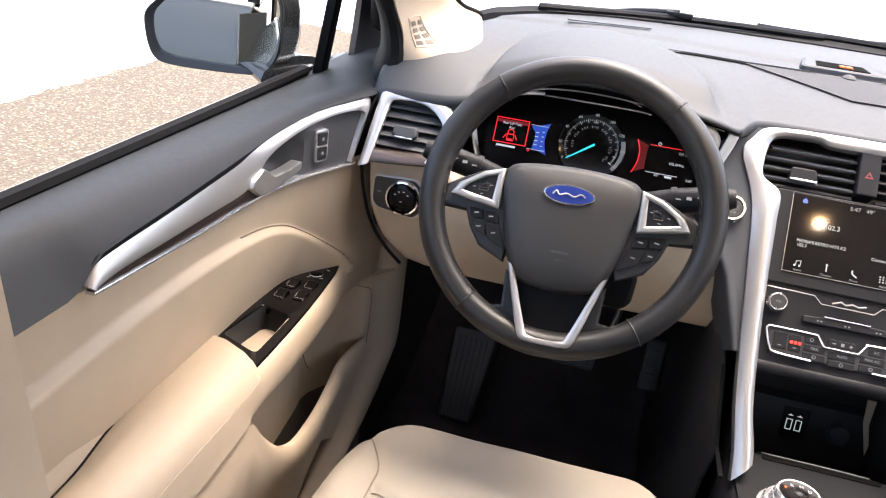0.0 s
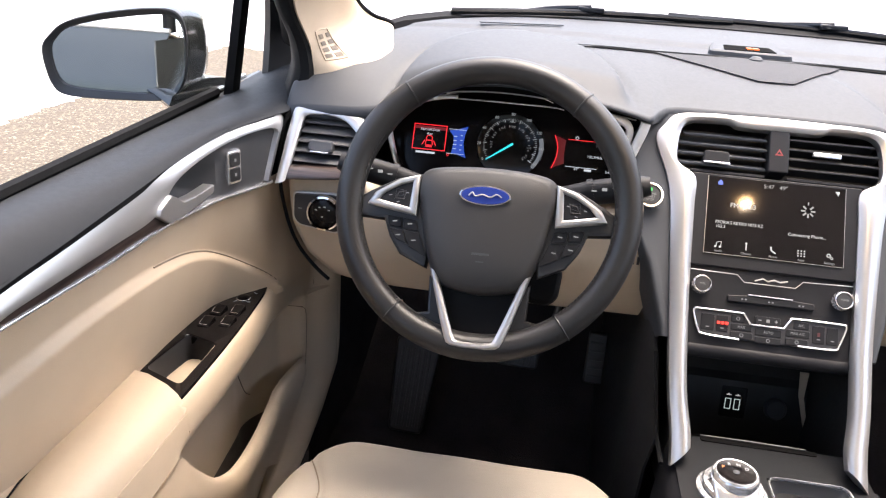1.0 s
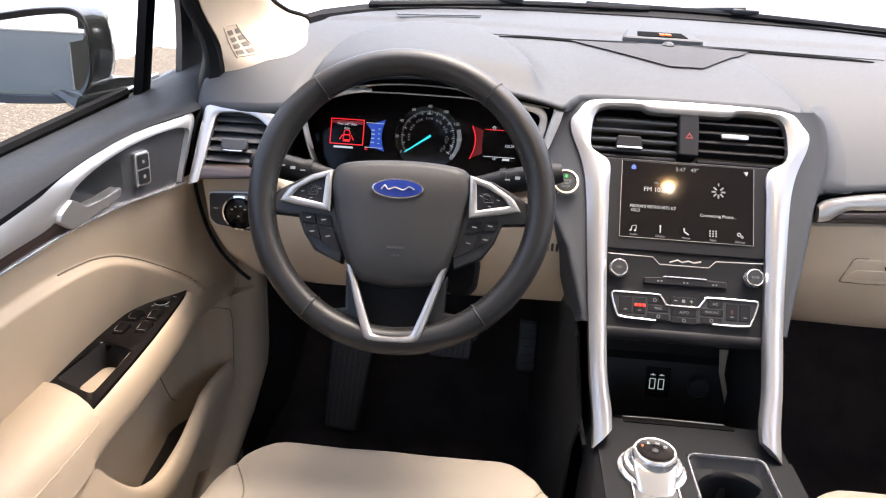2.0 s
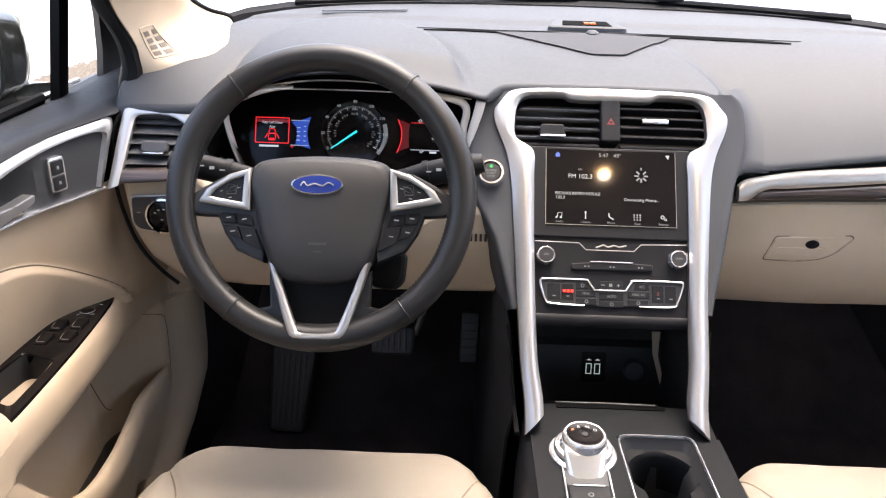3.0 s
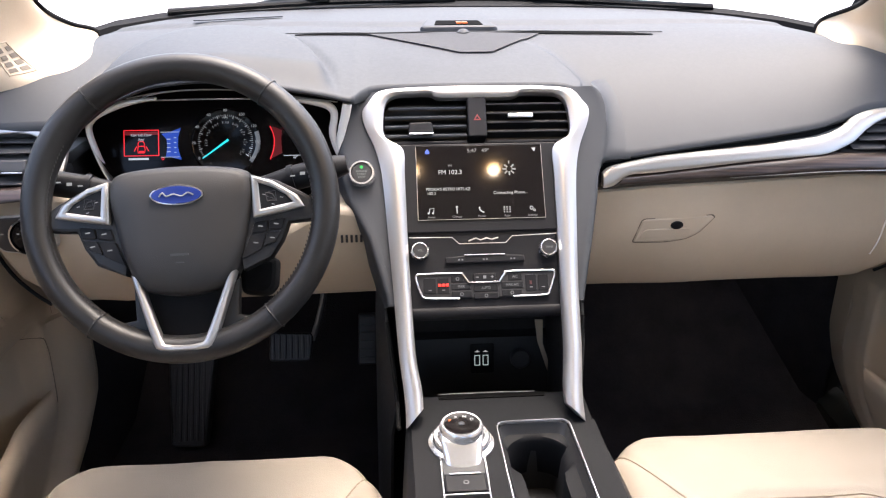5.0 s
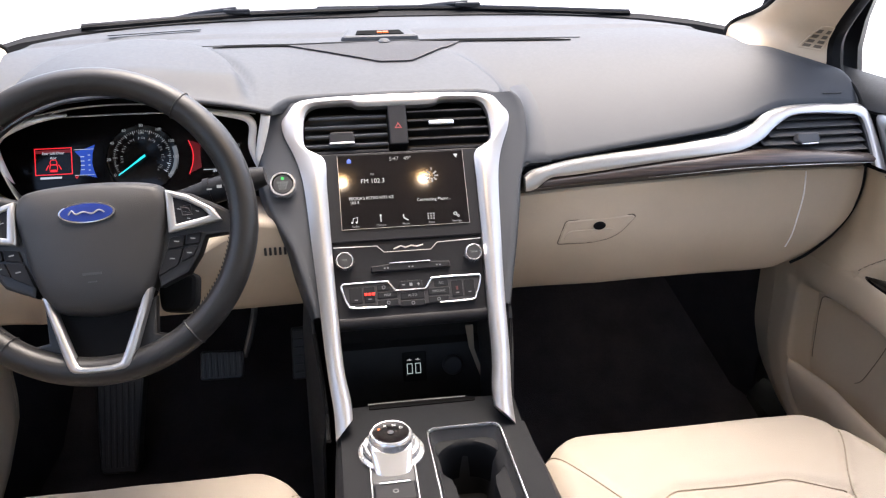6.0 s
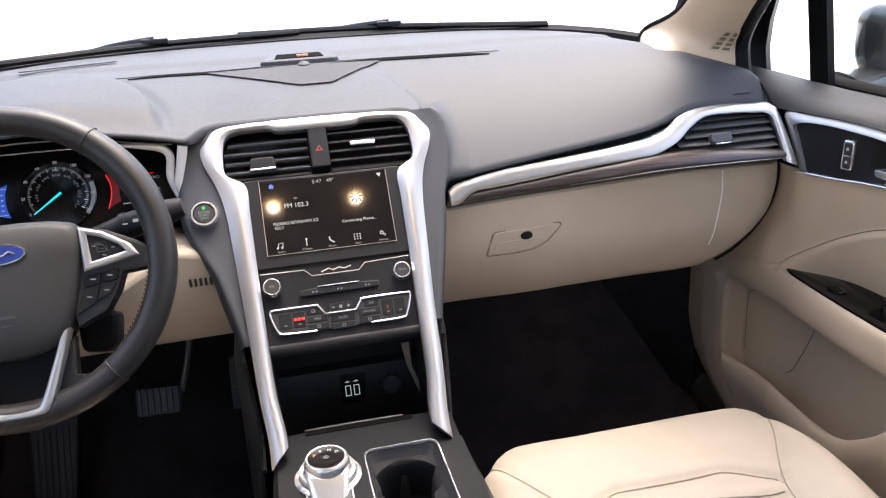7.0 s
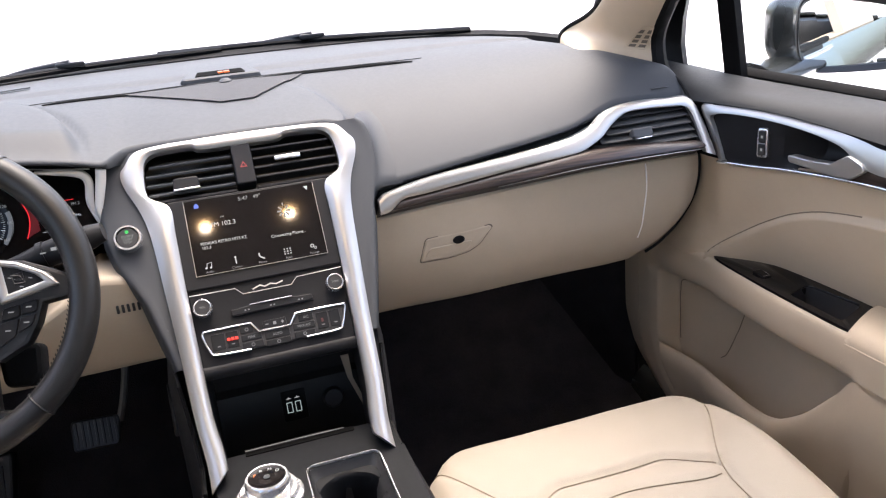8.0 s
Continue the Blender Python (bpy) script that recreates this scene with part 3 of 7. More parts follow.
# defroster slot, speaker grille, forward sensor and the flush strip on the rear shelf
for _x0, _x1 in ((-0.265, -0.030), (0.045, 0.315)):
    patch([((_x0 + (_x1 - _x0) * t, table(_x0 + (_x1 - _x0) * t, SLOT)[0]), (_x0 + (_x1 - _x0) * t, table(_x0 + (_x1 - _x0) * t, SLOT)[0] + 0.003 + 0.009 * math.sin(math.pi * t) ** 0.5)) for t in np.linspace(0, 1, 12)], 0.0016, "defroster_slot", VOID, "narrow black defroster slot")
patch([((x, table(x, SLOT)[0] + 0.017), (x, table(x, SLOT)[0] + 0.0185)) for x in np.linspace(-0.285, 0.335, 24)], 0.0012, "slot_surround", DASH_DARK)
patch([((-0.15 + 0.28 * t, 0.302 + 0.03 * math.sin(math.pi * (0.3 + 0.4 * t))), (-0.010 + 0.050 * t, 0.228)) for t in np.linspace(0, 1, 24)], 0.0026, "speaker_grille", SPEAKER, "dark trapezoid speaker grille cloth")
pod = part("sensor_pod", prism(rounded([(-0.066, 0.0), (0.068, 0.0), (0.054, 0.085), (-0.050, 0.085)], 0.012), 0.016, Matrix.Translation((0.0, 0.352, 1.0500)) @ pose(0, 0, 0, 3), 0.006), DASH, dash, "grey raised sensor pod on the dash")
part("sensor_window", prism(rounded([(-0.040, 0.010), (0.042, 0.010), (0.038, 0.050), (-0.035, 0.050)], 0.003), 0.003, Matrix.Translation((0.0, 0.352, 1.0512)) @ pose(0, 0, 0, 3), 0.0006), VOID, pod, "black sensor window")
for _x, _w in ((0.002, 0.008), (0.012, 0.009)):
    part("sensor_light", rbox(_w, 0.014, 0.002, 0.0005, Matrix.Translation((_x, 0.378, 1.0532))), glow("orange_lamp", (1.0, 0.16, 0.01), 0.6), pod, "small lit orange warning lamp")
part("light_sensor", lathe([(0.0, 0.005), (0.006, 0.004), (0.0105, 0.0), (0.0105, -0.006)], Matrix.Translation((0.006, 0.336, 1.0430)), 20), DASH, dash, "small round light sensor dome")
part("identity_plate", rbox(0.15, 0.012, 0.002, 0.0008, Matrix.Translation((-0.37, 0.42, 1.058)) @ pose(0, 0, 0, 0, 0, 22)), DASH, dash, "narrow flush identity strip by the windscreen")

part("embossed_mark", rbox(0.030, 0.0035, 0.0010, 0.0003, Matrix.Translation(on_pad(0.652, 0.080, 0.0006))), DASH_DARK, dash)

# beige lower panels
GLOVE_TOP = [(0.160, 0.857), (0.18, 0.8586), (0.2866, 0.8674), (0.3715, 0.8720), (0.4152, 0.8740), (0.4595, 0.8755), (0.5042, 0.8775), (0.55, 0.8785), (0.60, 0.8775), (0.656, 0.876), (0.71, 0.872)]
GLOVE_LOW = [(0.160, 0.697), (0.29, 0.704), (0.38, 0.708), (0.47, 0.709), (0.54, 0.708), (0.60, 0.711)]
GLOVE_END = [(0.708, 0.606), (0.716, 0.618), (0.732, 0.640), (0.765, 0.671), (0.808, 0.694), (0.855, 0.702), (0.89, 0.700)]


def glove_y(x, z):
    """Depth of the glove box panel: its inner end lies back, its lower part rolls under."""
    s = (z - 0.815) / 0.11
    y = 0.030 + (0.004 * s * s if s > 0 else 0.036 * (-s) ** 2.2)
    end = table(z, GLOVE_END)[0] - x
    return y + 0.014 * ease((0.33 - x) / 0.17) + 0.012 * max(0.0, 1 - end / 0.03) ** 2


def drape(ob):
    """Lays a plate that was drawn against y = 0.030 onto the curved glove box panel."""
    for v in ob.data.vertices:
        v.co.y += glove_y(v.co.x, v.co.z) - 0.030
    return ob


_rows = []
for _i in range(31):
    _t = _i / 30
    _zn = 0.888 + (0.709 - 0.888) * _t
    _x1 = table(_zn, GLOVE_END)[0]
    _row = []
    for _j in range(49):
        _u = 1 - (1 - _j / 48) ** 1.5
        _x = 0.160 + (_x1 - 0.160) * _u
        _z0, _z1 = table(_x, GLOVE_TOP)[0], table(_x, GLOVE_LOW)[0]
        _z = _z0 + (_z1 - _z0) * _t
        _row.append(Vector((_x, glove_y(_x, _z), _z)))
    _row.append(_row[-1] + Vector((-0.002, 0.03, 0.0)))
    _rows.append(_row)
_rows.insert(0, [q + Vector((0, 0.003, 0.0025)) for q in _rows[0]])
_rows.insert(0, [q + Vector((0, 0.012, 0.001)) for q in _rows[0]])
_rows.append([q + Vector((0, 0.004, -0.0035)) for q in _rows[-1]])
_rows.append([q + Vector((0, 0.010, -0.0015)) for q in _rows[-1]])
_rows.append([q + Vector((0, 0.08, 0.0)) for q in _rows[-1]])
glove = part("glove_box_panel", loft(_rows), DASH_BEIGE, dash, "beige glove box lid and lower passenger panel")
LATCH = [(0.236, 0.8185), (0.3335, 0.8255), (0.3375, 0.8215), (0.316, 0.798), (0.299, 0.789), (0.272, 0.784), (0.2250, 0.782)]
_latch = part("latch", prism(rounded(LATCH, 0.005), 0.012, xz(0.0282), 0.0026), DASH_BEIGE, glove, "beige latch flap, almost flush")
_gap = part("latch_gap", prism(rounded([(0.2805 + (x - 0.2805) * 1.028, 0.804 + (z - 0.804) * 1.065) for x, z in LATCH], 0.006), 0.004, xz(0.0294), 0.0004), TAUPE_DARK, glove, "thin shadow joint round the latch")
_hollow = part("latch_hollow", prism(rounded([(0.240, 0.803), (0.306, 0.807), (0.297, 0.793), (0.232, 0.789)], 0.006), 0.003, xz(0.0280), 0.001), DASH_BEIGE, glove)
_lock = part("lock", lathe([(0.0, 0.0001), (0.0080, 0.0001), (0.0088, -0.0002), (0.0088, -0.004)], xz(0.0278) @ Matrix.Translation((0.2845, 0.8107, 0)) @ pose(0, 0, 0, 0, 0, 8) @ Matrix.Diagonal((1, 0.68, 1, 1)), 24), RUBBER, glove, "flat dark oval key lock")
_seam = part("seam", tube(spline([(0.597, 0.0292, 0.876), (0.599, 0.0292, 0.840), (0.595, 0.0292, 0.803), (0.593, 0.0292, 0.774), (0.5894, 0.0292, 0.753)], 8), [0.0006, 0.0011, 0.0012, 0.0013] + [0.0012] * 27 + [0.0013, 0.0018], 6), PALE, glove, "pale chafed seam line")
for _ob in (_latch, _gap, _hollow, _lock, _seam):
    drape(_ob)
LOWER = [(-0.652, 0.884), (-0.545, 0.884), (-0.50, 0.85), (-0.42, 0.82), (-0.28, 0.82), (-0.21, 0.86), (-0.15, 0.85), (-0.132, 0.79), (-0.138, 0.713), (-0.34, 0.713), (-0.50, 0.714), (-0.56, 0.714), (-0.59, 0.722), (-0.625, 0.761), (-0.645, 0.81)]
_bm = prism(LOWER, 0.10, xz(0.012), 0.010, 3)
for _i in range(14):
    bmesh.ops.bisect_plane(_bm, geom=_bm.verts[:] + _bm.edges[:] + _bm.faces[:], plane_co=(0, 0, 0.81 - 0.0065 * _i), plane_no=(0, 0, 1))
for _v in _bm.verts:
    _v.co.y += 3.4 * max(0.0, 0.81 - _v.co.z) ** 2
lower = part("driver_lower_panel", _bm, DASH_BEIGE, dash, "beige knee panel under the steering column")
for _i in range(5):
    part("slot", rbox(0.0035, 0.004, 0.011, 0.001, Matrix.Translation((-0.190 + 0.0065 * _i, 0.0115, 0.812))), BLACK, lower)
# dark structure behind the panels
for _s in (-1, 1):
    part("end_filler", rbox(0.07, 0.10, 0.20, 0.01, Matrix.Translation((_s * (0.690 if _s < 0 else 0.715), 0.150, 0.835))), RUBBER, dash, "dark gap beside the door")
part("gap_seal", tube(spline([(-0.648, 0.108, 0.996), (-0.655, 0.082, 0.980), (-0.660, 0.060, 0.956), (-0.667, 0.042, 0.927), (-0.668, 0.034, 0.868), (-0.656, 0.030, 0.807), (-0.638, 0.026, 0.768), (-0.612, 0.020, 0.741), (-0.590, 0.016, 0.725)], 6), 0.0026, 8), RUBBER, dash, "dark rubber seal between dash and door")
part("gap_seal", tube(spline([(0.686, 0.135, 1.004), (0.690, 0.092, 0.990), (0.692, 0.066, 0.968), (0.694, 0.055, 0.948), (0.700, 0.050, 0.905), (0.7065, 0.046, 0.854), (0.698, 0.046, 0.806), (0.674, 0.050, 0.764), (0.643, 0.056, 0.732), (0.616, 0.060, 0.716)], 6), 0.0024, 8), RUBBER, dash, "dark rubber seal between dash and door")
part("carrier", rbox(1.30, 0.26, 0.20, 0.02, Matrix.Translation((0, 0.33, 0.84))), BLACK, dash)
for _x0, _x1 in ((-0.66, -0.545), (-0.165, -0.12), (0.12, 0.66)):
    part("carrier", rbox(_x1 - _x0, 0.14, 0.17, 0.02, Matrix.Translation(((_x0 + _x1) / 2, 0.14, 0.83))), BLACK, dash)


# silver and wood passenger trim with its end vent
def fascia_y(x, z):
    t = ease((x - 0.2) / 0.4)
    return 0.046 + (0.012 - 0.046) * t + (z - 0.90) * (0.25 + 0.60 * t)


def fascia(pairs, off, name, material, label, crown=0.003, mirror=1, shift=(0, 0, 0)):
    a = spline([(p[0], 0, p[1]) for p, _ in pairs], 5)
    b = spline([(q[0], 0, q[1]) for _, q in pairs], 5)
    rows = []
    for p, q in zip(a, b):
        row = []
        for j in range(-1, 8):
            t = max(0.0, min(1.0, j / 6))
            c = p.lerp(q, t)
            c.x += 0.008 * ease((c.x - 0.5) / 0.16)
            y = fascia_y(abs(c.x), c.z) - off - crown * (1 - (2 * t - 1) ** 2) ** 0.6
            if j in (-1, 7):
                y += 0.010
            row.append(Vector((c.x * mirror, y, c.z)) + Vector(shift))
        rows.append(row)
    return part(name, loft(rows, ring=True, caps=True), material, dash, label)


TRIM = [((0.1730, 0.887), (0.1730, 0.8685)), ((0.1825, 0.8940), (0.188, 0.8715)), ((0.200, 0.8985), (0.2099, 0.8851)), ((0.243, 0.9065), (0.2396, 0.8877)), ((0.2879, 0.9118), (0.2865, 0.8928)), ((0.3714, 0.9200), (0.3692, 0.9028)), ((0.416, 0.9247), (0.414, 0.9073)), ((0.4575, 0.9297), (0.455, 0.9110)), ((0.480, 0.9330), (0.485, 0.9145)), ((0.510, 0.942), (0.520, 0.927)),
        ((0.536, 0.957), (0.545, 0.943)), ((0.568, 0.965), (0.574, 0.955)), ((0.61, 0.967), (0.61, 0.956)), ((0.650, 0.965), (0.645, 0.954)), ((0.686, 0.962), (0.674, 0.950)), ((0.692, 0.927), (0.678, 0.927)), ((0.690, 0.882), (0.675, 0.888))]
# beige with shade put into its colour, for the trim recess and the pocket
SHADED_BEIGE = mat("shaded_beige_plastic", (0.07, 0.058, 0.047), 0.5, vary=0.06, grain=0.1, grain_scale=900)
fascia(TRIM, 0.005, "silver_trim", SILVER, "satin silver trim blade sweeping round the end vent", 0.0028)
# black strip stands in for the shadow under the overhanging pad lip
fascia([((0.172, 0.893), (0.178, 0.880)), ((0.186, 0.906), (0.186, 0.890)), ((0.2024, 0.9175), (0.2024, 0.894)), ((0.2454, 0.925), (0.2454, 0.903)), ((0.333, 0.936), (0.333, 0.913)), ((0.423, 0.946), (0.423, 0.923)), ((0.48, 0.953), (0.48, 0.930)), ((0.525, 0.963), (0.525, 0.943))], -0.020, "trim_shade", RUBBER, "black strip for the shade in the gap under the lip of the top pad", 0.0)
fascia([((0.205, 0.8832), (0.190, 0.8702)), ((0.222, 0.8844), (0.218, 0.8716)), ((0.286, 0.8912), (0.286, 0.8768)), ((0.3675, 0.9012), (0.3675, 0.8838)), ((0.414, 0.9058), (0.414, 0.8878)), ((0.49, 0.9132), (0.49, 0.8933)), ((0.58, 0.911), (0.58, 0.8948)), ((0.678, 0.902), (0.678, 0.8932))], 0.002, "wood_trim", WOOD, "dark brown wood-grain strip", 0.0045)
fascia([((0.350, 0.8820), (0.350, 0.8817)), ((0.414, 0.8874), (0.414, 0.8867)), ((0.49, 0.8929), (0.49, 0.8921)), ((0.58, 0.8944), (0.58, 0.8936)), ((0.678, 0.8928), (0.678, 0.8920))], 0.0025, "bright_line", SILVER, "thin bright silver line", 0.0004)
WOOD_LOW = [(0.170, 0.8690), (0.190, 0.8702), (0.218, 0.8716), (0.286, 0.8768), (0.3675, 0.8838), (0.414, 0.8878), (0.49, 0.8933), (0.58, 0.8948), (0.678, 0.8932)]
# recess under the wood overhang; its shade is painted as a darker colour
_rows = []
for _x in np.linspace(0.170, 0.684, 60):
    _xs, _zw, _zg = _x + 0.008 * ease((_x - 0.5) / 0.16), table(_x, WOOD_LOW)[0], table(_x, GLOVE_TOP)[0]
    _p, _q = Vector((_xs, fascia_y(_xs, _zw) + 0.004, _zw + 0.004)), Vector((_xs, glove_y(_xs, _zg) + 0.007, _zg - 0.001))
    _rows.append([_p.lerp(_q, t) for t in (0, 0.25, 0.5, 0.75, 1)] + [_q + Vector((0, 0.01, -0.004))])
part("lower_strip", loft(_rows), SHADED_BEIGE, dash, "beige strip under the wood trim, coloured dark for the shade there")


def end_vent(pts, x0, x1, z0, z1, name_parent, tab_x, mirror=1, rake=0.0):
    """Louvred vent: dark box, five slats and a chrome-edged tab."""
    pts = [(x + 0.008 * ease((x - 0.5) / 0.16), z) for x, z in pts]
    x1 += 0.008 * ease((x1 - 0.5) / 0.16)
    ys = lambda x, z: fascia_y(abs(x), z)
    box = [[Vector((x, ys(x, z) + 0.035, z)) for x, z in pts], [Vector((x, ys(x, z) + 0.001, z)) for x, z in pts]]
    back = bmesh.new()
    back.faces.new([back.verts.new(v) for v in box[0]])
    vent = part("air_vent", loft(box, ring=True), BLACK, name_parent, "black louvred end vent")
    part("vent_back", back, BLACK, vent)
    for i in range(5):
        z = z0 + (z1 - z0) * (i + 0.5) / 5
        xa, xb = x0 + rake * (i / 4), x1
        rows = []
        for dx in np.linspace(0, 1, 7):
            x = xa + (xb - xa) * dx
            y = ys(x, z)
            rows.append([Vector((x, y + 0.001, z - 0.0045)), Vector((x, y + 0.000, z - 0.003)), Vector((x, y + 0.022, z + 0.0045)), Vector((x, y + 0.022, z + 0.002))])
        part("slat", loft(rows, ring=True, caps=True), DASH_DARK, vent)
    y = ys(tab_x, (z0 + z1) / 2 - 0.004)
    m = axes((tab_x, y - 0.006, (z0 + z1) / 2 - 0.004), (1, 0, 0), (0, 0.5, 0.86))
    tab = part("tab", prism(rounded([(-0.018, -0.005), (-0.011, -0.009), (0.011, -0.009), (0.018, -0.005), (0.0165, 0.009), (-0.0165, 0.009)], 0.003), 0.012, m, 0.003), DASH_DARK, vent)
    part("tab_edge", rbox(0.026, 0.002, 0.0024, 0.0009, m @ Matrix.Translation((0, -0.0088, 0.0002))), BRIGHT, vent)


end_vent([(0.505, 0.916), (0.545, 0.943), (0.574, 0.955), (0.61, 0.956), (0.645, 0.954), (0.674, 0.950), (0.678, 0.927), (0.676, 0.900), (0.58, 0.910)], 0.512, 0.676, 0.906, 0.956, dash, 0.592, rake=0.05)
# driver's end vent and its frame
LV = [((-0.556, 0.884), (-0.568, 0.890)), ((-0.545, 0.905), (-0.560, 0.904)), ((-0.541, 0.932), (-0.556, 0.930)), ((-0.552, 0.954), (-0.567, 0.944)), ((-0.59, 0.966), (-0.59, 0.954)), ((-0.625, 0.966), (-0.622, 0.955)), ((-0.650, 0.964), (-0.636, 0.951)), ((-0.655, 0.94), (-0.639, 0.932)), ((-0.656, 0.90), (-0.642, 0.90)), ((-0.657, 0.873), (-0.644, 0.877))]
fascia(LV, 0.005, "silver_trim", SILVER, "satin silver frame of the driver's end vent")
fascia([((-0.566, 0.897), (-0.566, 0.884)), ((-0.60, 0.895), (-0.60, 0.881)), ((-0.646, 0.893), (-0.646, 0.878))], 0.002, "wood_trim", WOOD, "dark brown wood-grain strip")
end_vent([(-0.566, 0.890), (-0.556, 0.930), (-0.567, 0.944), (-0.59, 0.954), (-0.622, 0.955), (-0.636, 0.951), (-0.645, 0.894)], -0.642, -0.560, 0.896, 0.952, dash, -0.606)

# headlight switch
_m = axes((-0.602, 0.002, 0.833), (1, 0, 0), (0, 0.1, 1))
SW = rounded([(-0.035, 0.023), (0.024, 0.026), (0.040, 0.010), (0.040, -0.014), (0.026, -0.028), (-0.027, -0.021), (-0.035, -0.012)], 0.006)
sw = part("headlight_switch", prism(SW, 0.012, _m, 0.002), BLACK, dash, "black headlight switch panel")
part("panel_edge", prism([(x * 1.05 + math.copysign(0.0004, x), y * 1.06) for x, y in SW], 0.012, _m @ Matrix.Translation((0, 0, -0.0012)), 0.001), SILVER, sw, "thin satin silver edge")
part("knob", lathe([(0, 0.010), (0.015, 0.010), (0.019, 0.008), (0.020, 0.0)], _m @ Matrix.Translation((0.010, 0.0, 0.001)), 28), GLOSS, sw, "gloss black rotary knob")
part("knob_ring", lathe([(0.0200, 0.002), (0.0215, 0.007), (0.0240, 0.006), (0.0250, 0.0)], _m @ Matrix.Translation((0.010, 0.0, 0.003)), 28), CHROME, sw, "chrome ring")
for _x, _y in ((0.000, 0.005), (0.005, 0.009), (0.012, 0.010), (0.018, 0.006), (0.009, -0.004)):
    part("symbol", rbox(0.0028, 0.0014, 0.0004, 0, _m @ Matrix.Translation((_x, _y, 0.0112))), glow("knob_print", (0.6, 0.6, 0.6), 0.12), sw)
part("symbol", rbox(0.005, 0.0015, 0.0004, 0, _m @ Matrix.Translation((-0.026, 0.002, 0.0003))), glow("knob_print", (0.6, 0.6, 0.6), 0.12), sw)


# grey side cheeks of the centre stack, with the start button
S35, C35 = math.sin(radians(35)), math.cos(radians(35))
SP = axes((0, 0, 0.84), (1, 0, 0), (0, S35, C35))  # plane of the centre stack


def sp(x, d, h=0.0):
    return SP @ Vector((x, d, h))


def cheek(s):
    rows = []
    right = ((0.190, 0.130, 0.167), (0.184, 0.138, 0.174), (0.178, 0.144, 0.178), (0.165, 0.150, 0.181), (0.148, 0.151, 0.182), (0.13, 0.150, 0.182), (0.115, 0.144, 0.180), (0.10, 0.138, 0.177), (0.085, 0.135, 0.1725), (0.077, 0.1335, 0.1695), (0.07, 0.132, 0.167), (0.055, 0.130, 0.163), (0.03, 0.128, 0.158), (-0.02, 0.126, 0.148), (-0.06, 0.124, 0.139), (-0.10, 0.122, 0.130), (-0.115, 0.121, 0.127))
    left = ((0.186, 0.134, 0.160), (0.180, 0.142, 0.168), (0.165, 0.150, 0.176), (0.13, 0.150, 0.184), (0.10, 0.138, 0.187), (0.07, 0.132, 0.186), (0.03, 0.128, 0.176), (-0.02, 0.126, 0.152), (-0.06, 0.124, 0.141), (-0.10, 0.122, 0.130), (-0.115, 0.121, 0.127))
    for d, inner, outer in (right if s > 0 else left):
        row = [sp(s * inner, d, -0.012), sp(s * inner, d, -0.001), sp(s * (inner * 0.5 + outer * 0.5), d, -0.001), sp(s * (outer - 0.008), d, 0.0), sp(s * (outer - 0.003), d, 0.0008)]
        r = sp(s * (outer + 0.001), d, 0.0002)
        if s > 0 and d > 0.075:
            # the passenger side runs over a soft ridge and a hollow into the top pad
            tx = max(outer + 0.042, 0.214)
            y = next((q for q in np.linspace(r.y, r.y + 0.14, 141) if dash_z(tx, q) >= r.z - 0.002), r.y + 0.14)
            y = max(y, table(tx, LIP)[0] + 0.006)
            end = Vector((tx, y, dash_z(tx, y) - 0.0016))
            if d < 0.09:
                # the lowest rows run into the lip of the pad
                yl, zl = table(tx, LIP)
                end = Vector((tx, yl - 0.0006, zl - (0.0075 if d < 0.08 else 0.003)))
            mid = Vector((outer + 0.006, end.y, end.z + 0.001))
        elif s > 0 and d > 0.05:
            end, mid = r + Vector((0.020 * ease((d - 0.04) / 0.045), 0.030, -0.004)), r + Vector((0.006, 0.016, 0.0))
        else:
            end, mid = sp(s * (outer + 0.011), d, -0.055), sp(s * (outer + 0.008), d, -0.006)
        row += [r * (1 - t) ** 2 + mid * (2 * t * (1 - t)) + end * t * t for t in np.linspace(0, 1, 11)]
        rows.append(row)
    part("stack_cheek", loft(rows), DASH, dash, "grey soft vinyl cheek beside the centre stack", smooth=60)


for _s in (-1, 1):
    cheek(_s)
_m = axes((-0.1605, 0.034, 0.897), (1, 0, 0.0), (0, S35, C35))
start = part("start_button", lathe([(0, 0.005), (0.0125, 0.005), (0.0135, 0.003), (0.0135, -0.01)], _m, 32), BLACK, dash, "round engine start button")
part("ring", lathe([(0.0138, -0.006), (0.0142, 0.006), (0.0165, 0.006), (0.0182, 0.001), (0.0182, -0.01)], _m, 32), BRIGHT, start, "chrome ring")
part("lamp", lathe([(0, 0.0057), (0.0022, 0.0057), (0.0022, 0.004)], _m @ Matrix.Translation((0, 0.0075, 0)), 12), glow("green_lamp", (0.02, 0.7, 0.1), 0.5), start, "small green lamp")
WHITE_INK = glow("white_print", (0.75, 0.75, 0.75), 0.18)
for _i, _t in enumerate(("ENGINE", "START", "STOP")):
    lettering(_t, 0.0042, _m @ Matrix.Translation((0, 0.0015 - 0.0042 * _i, 0.0055)), WHITE_INK, start)


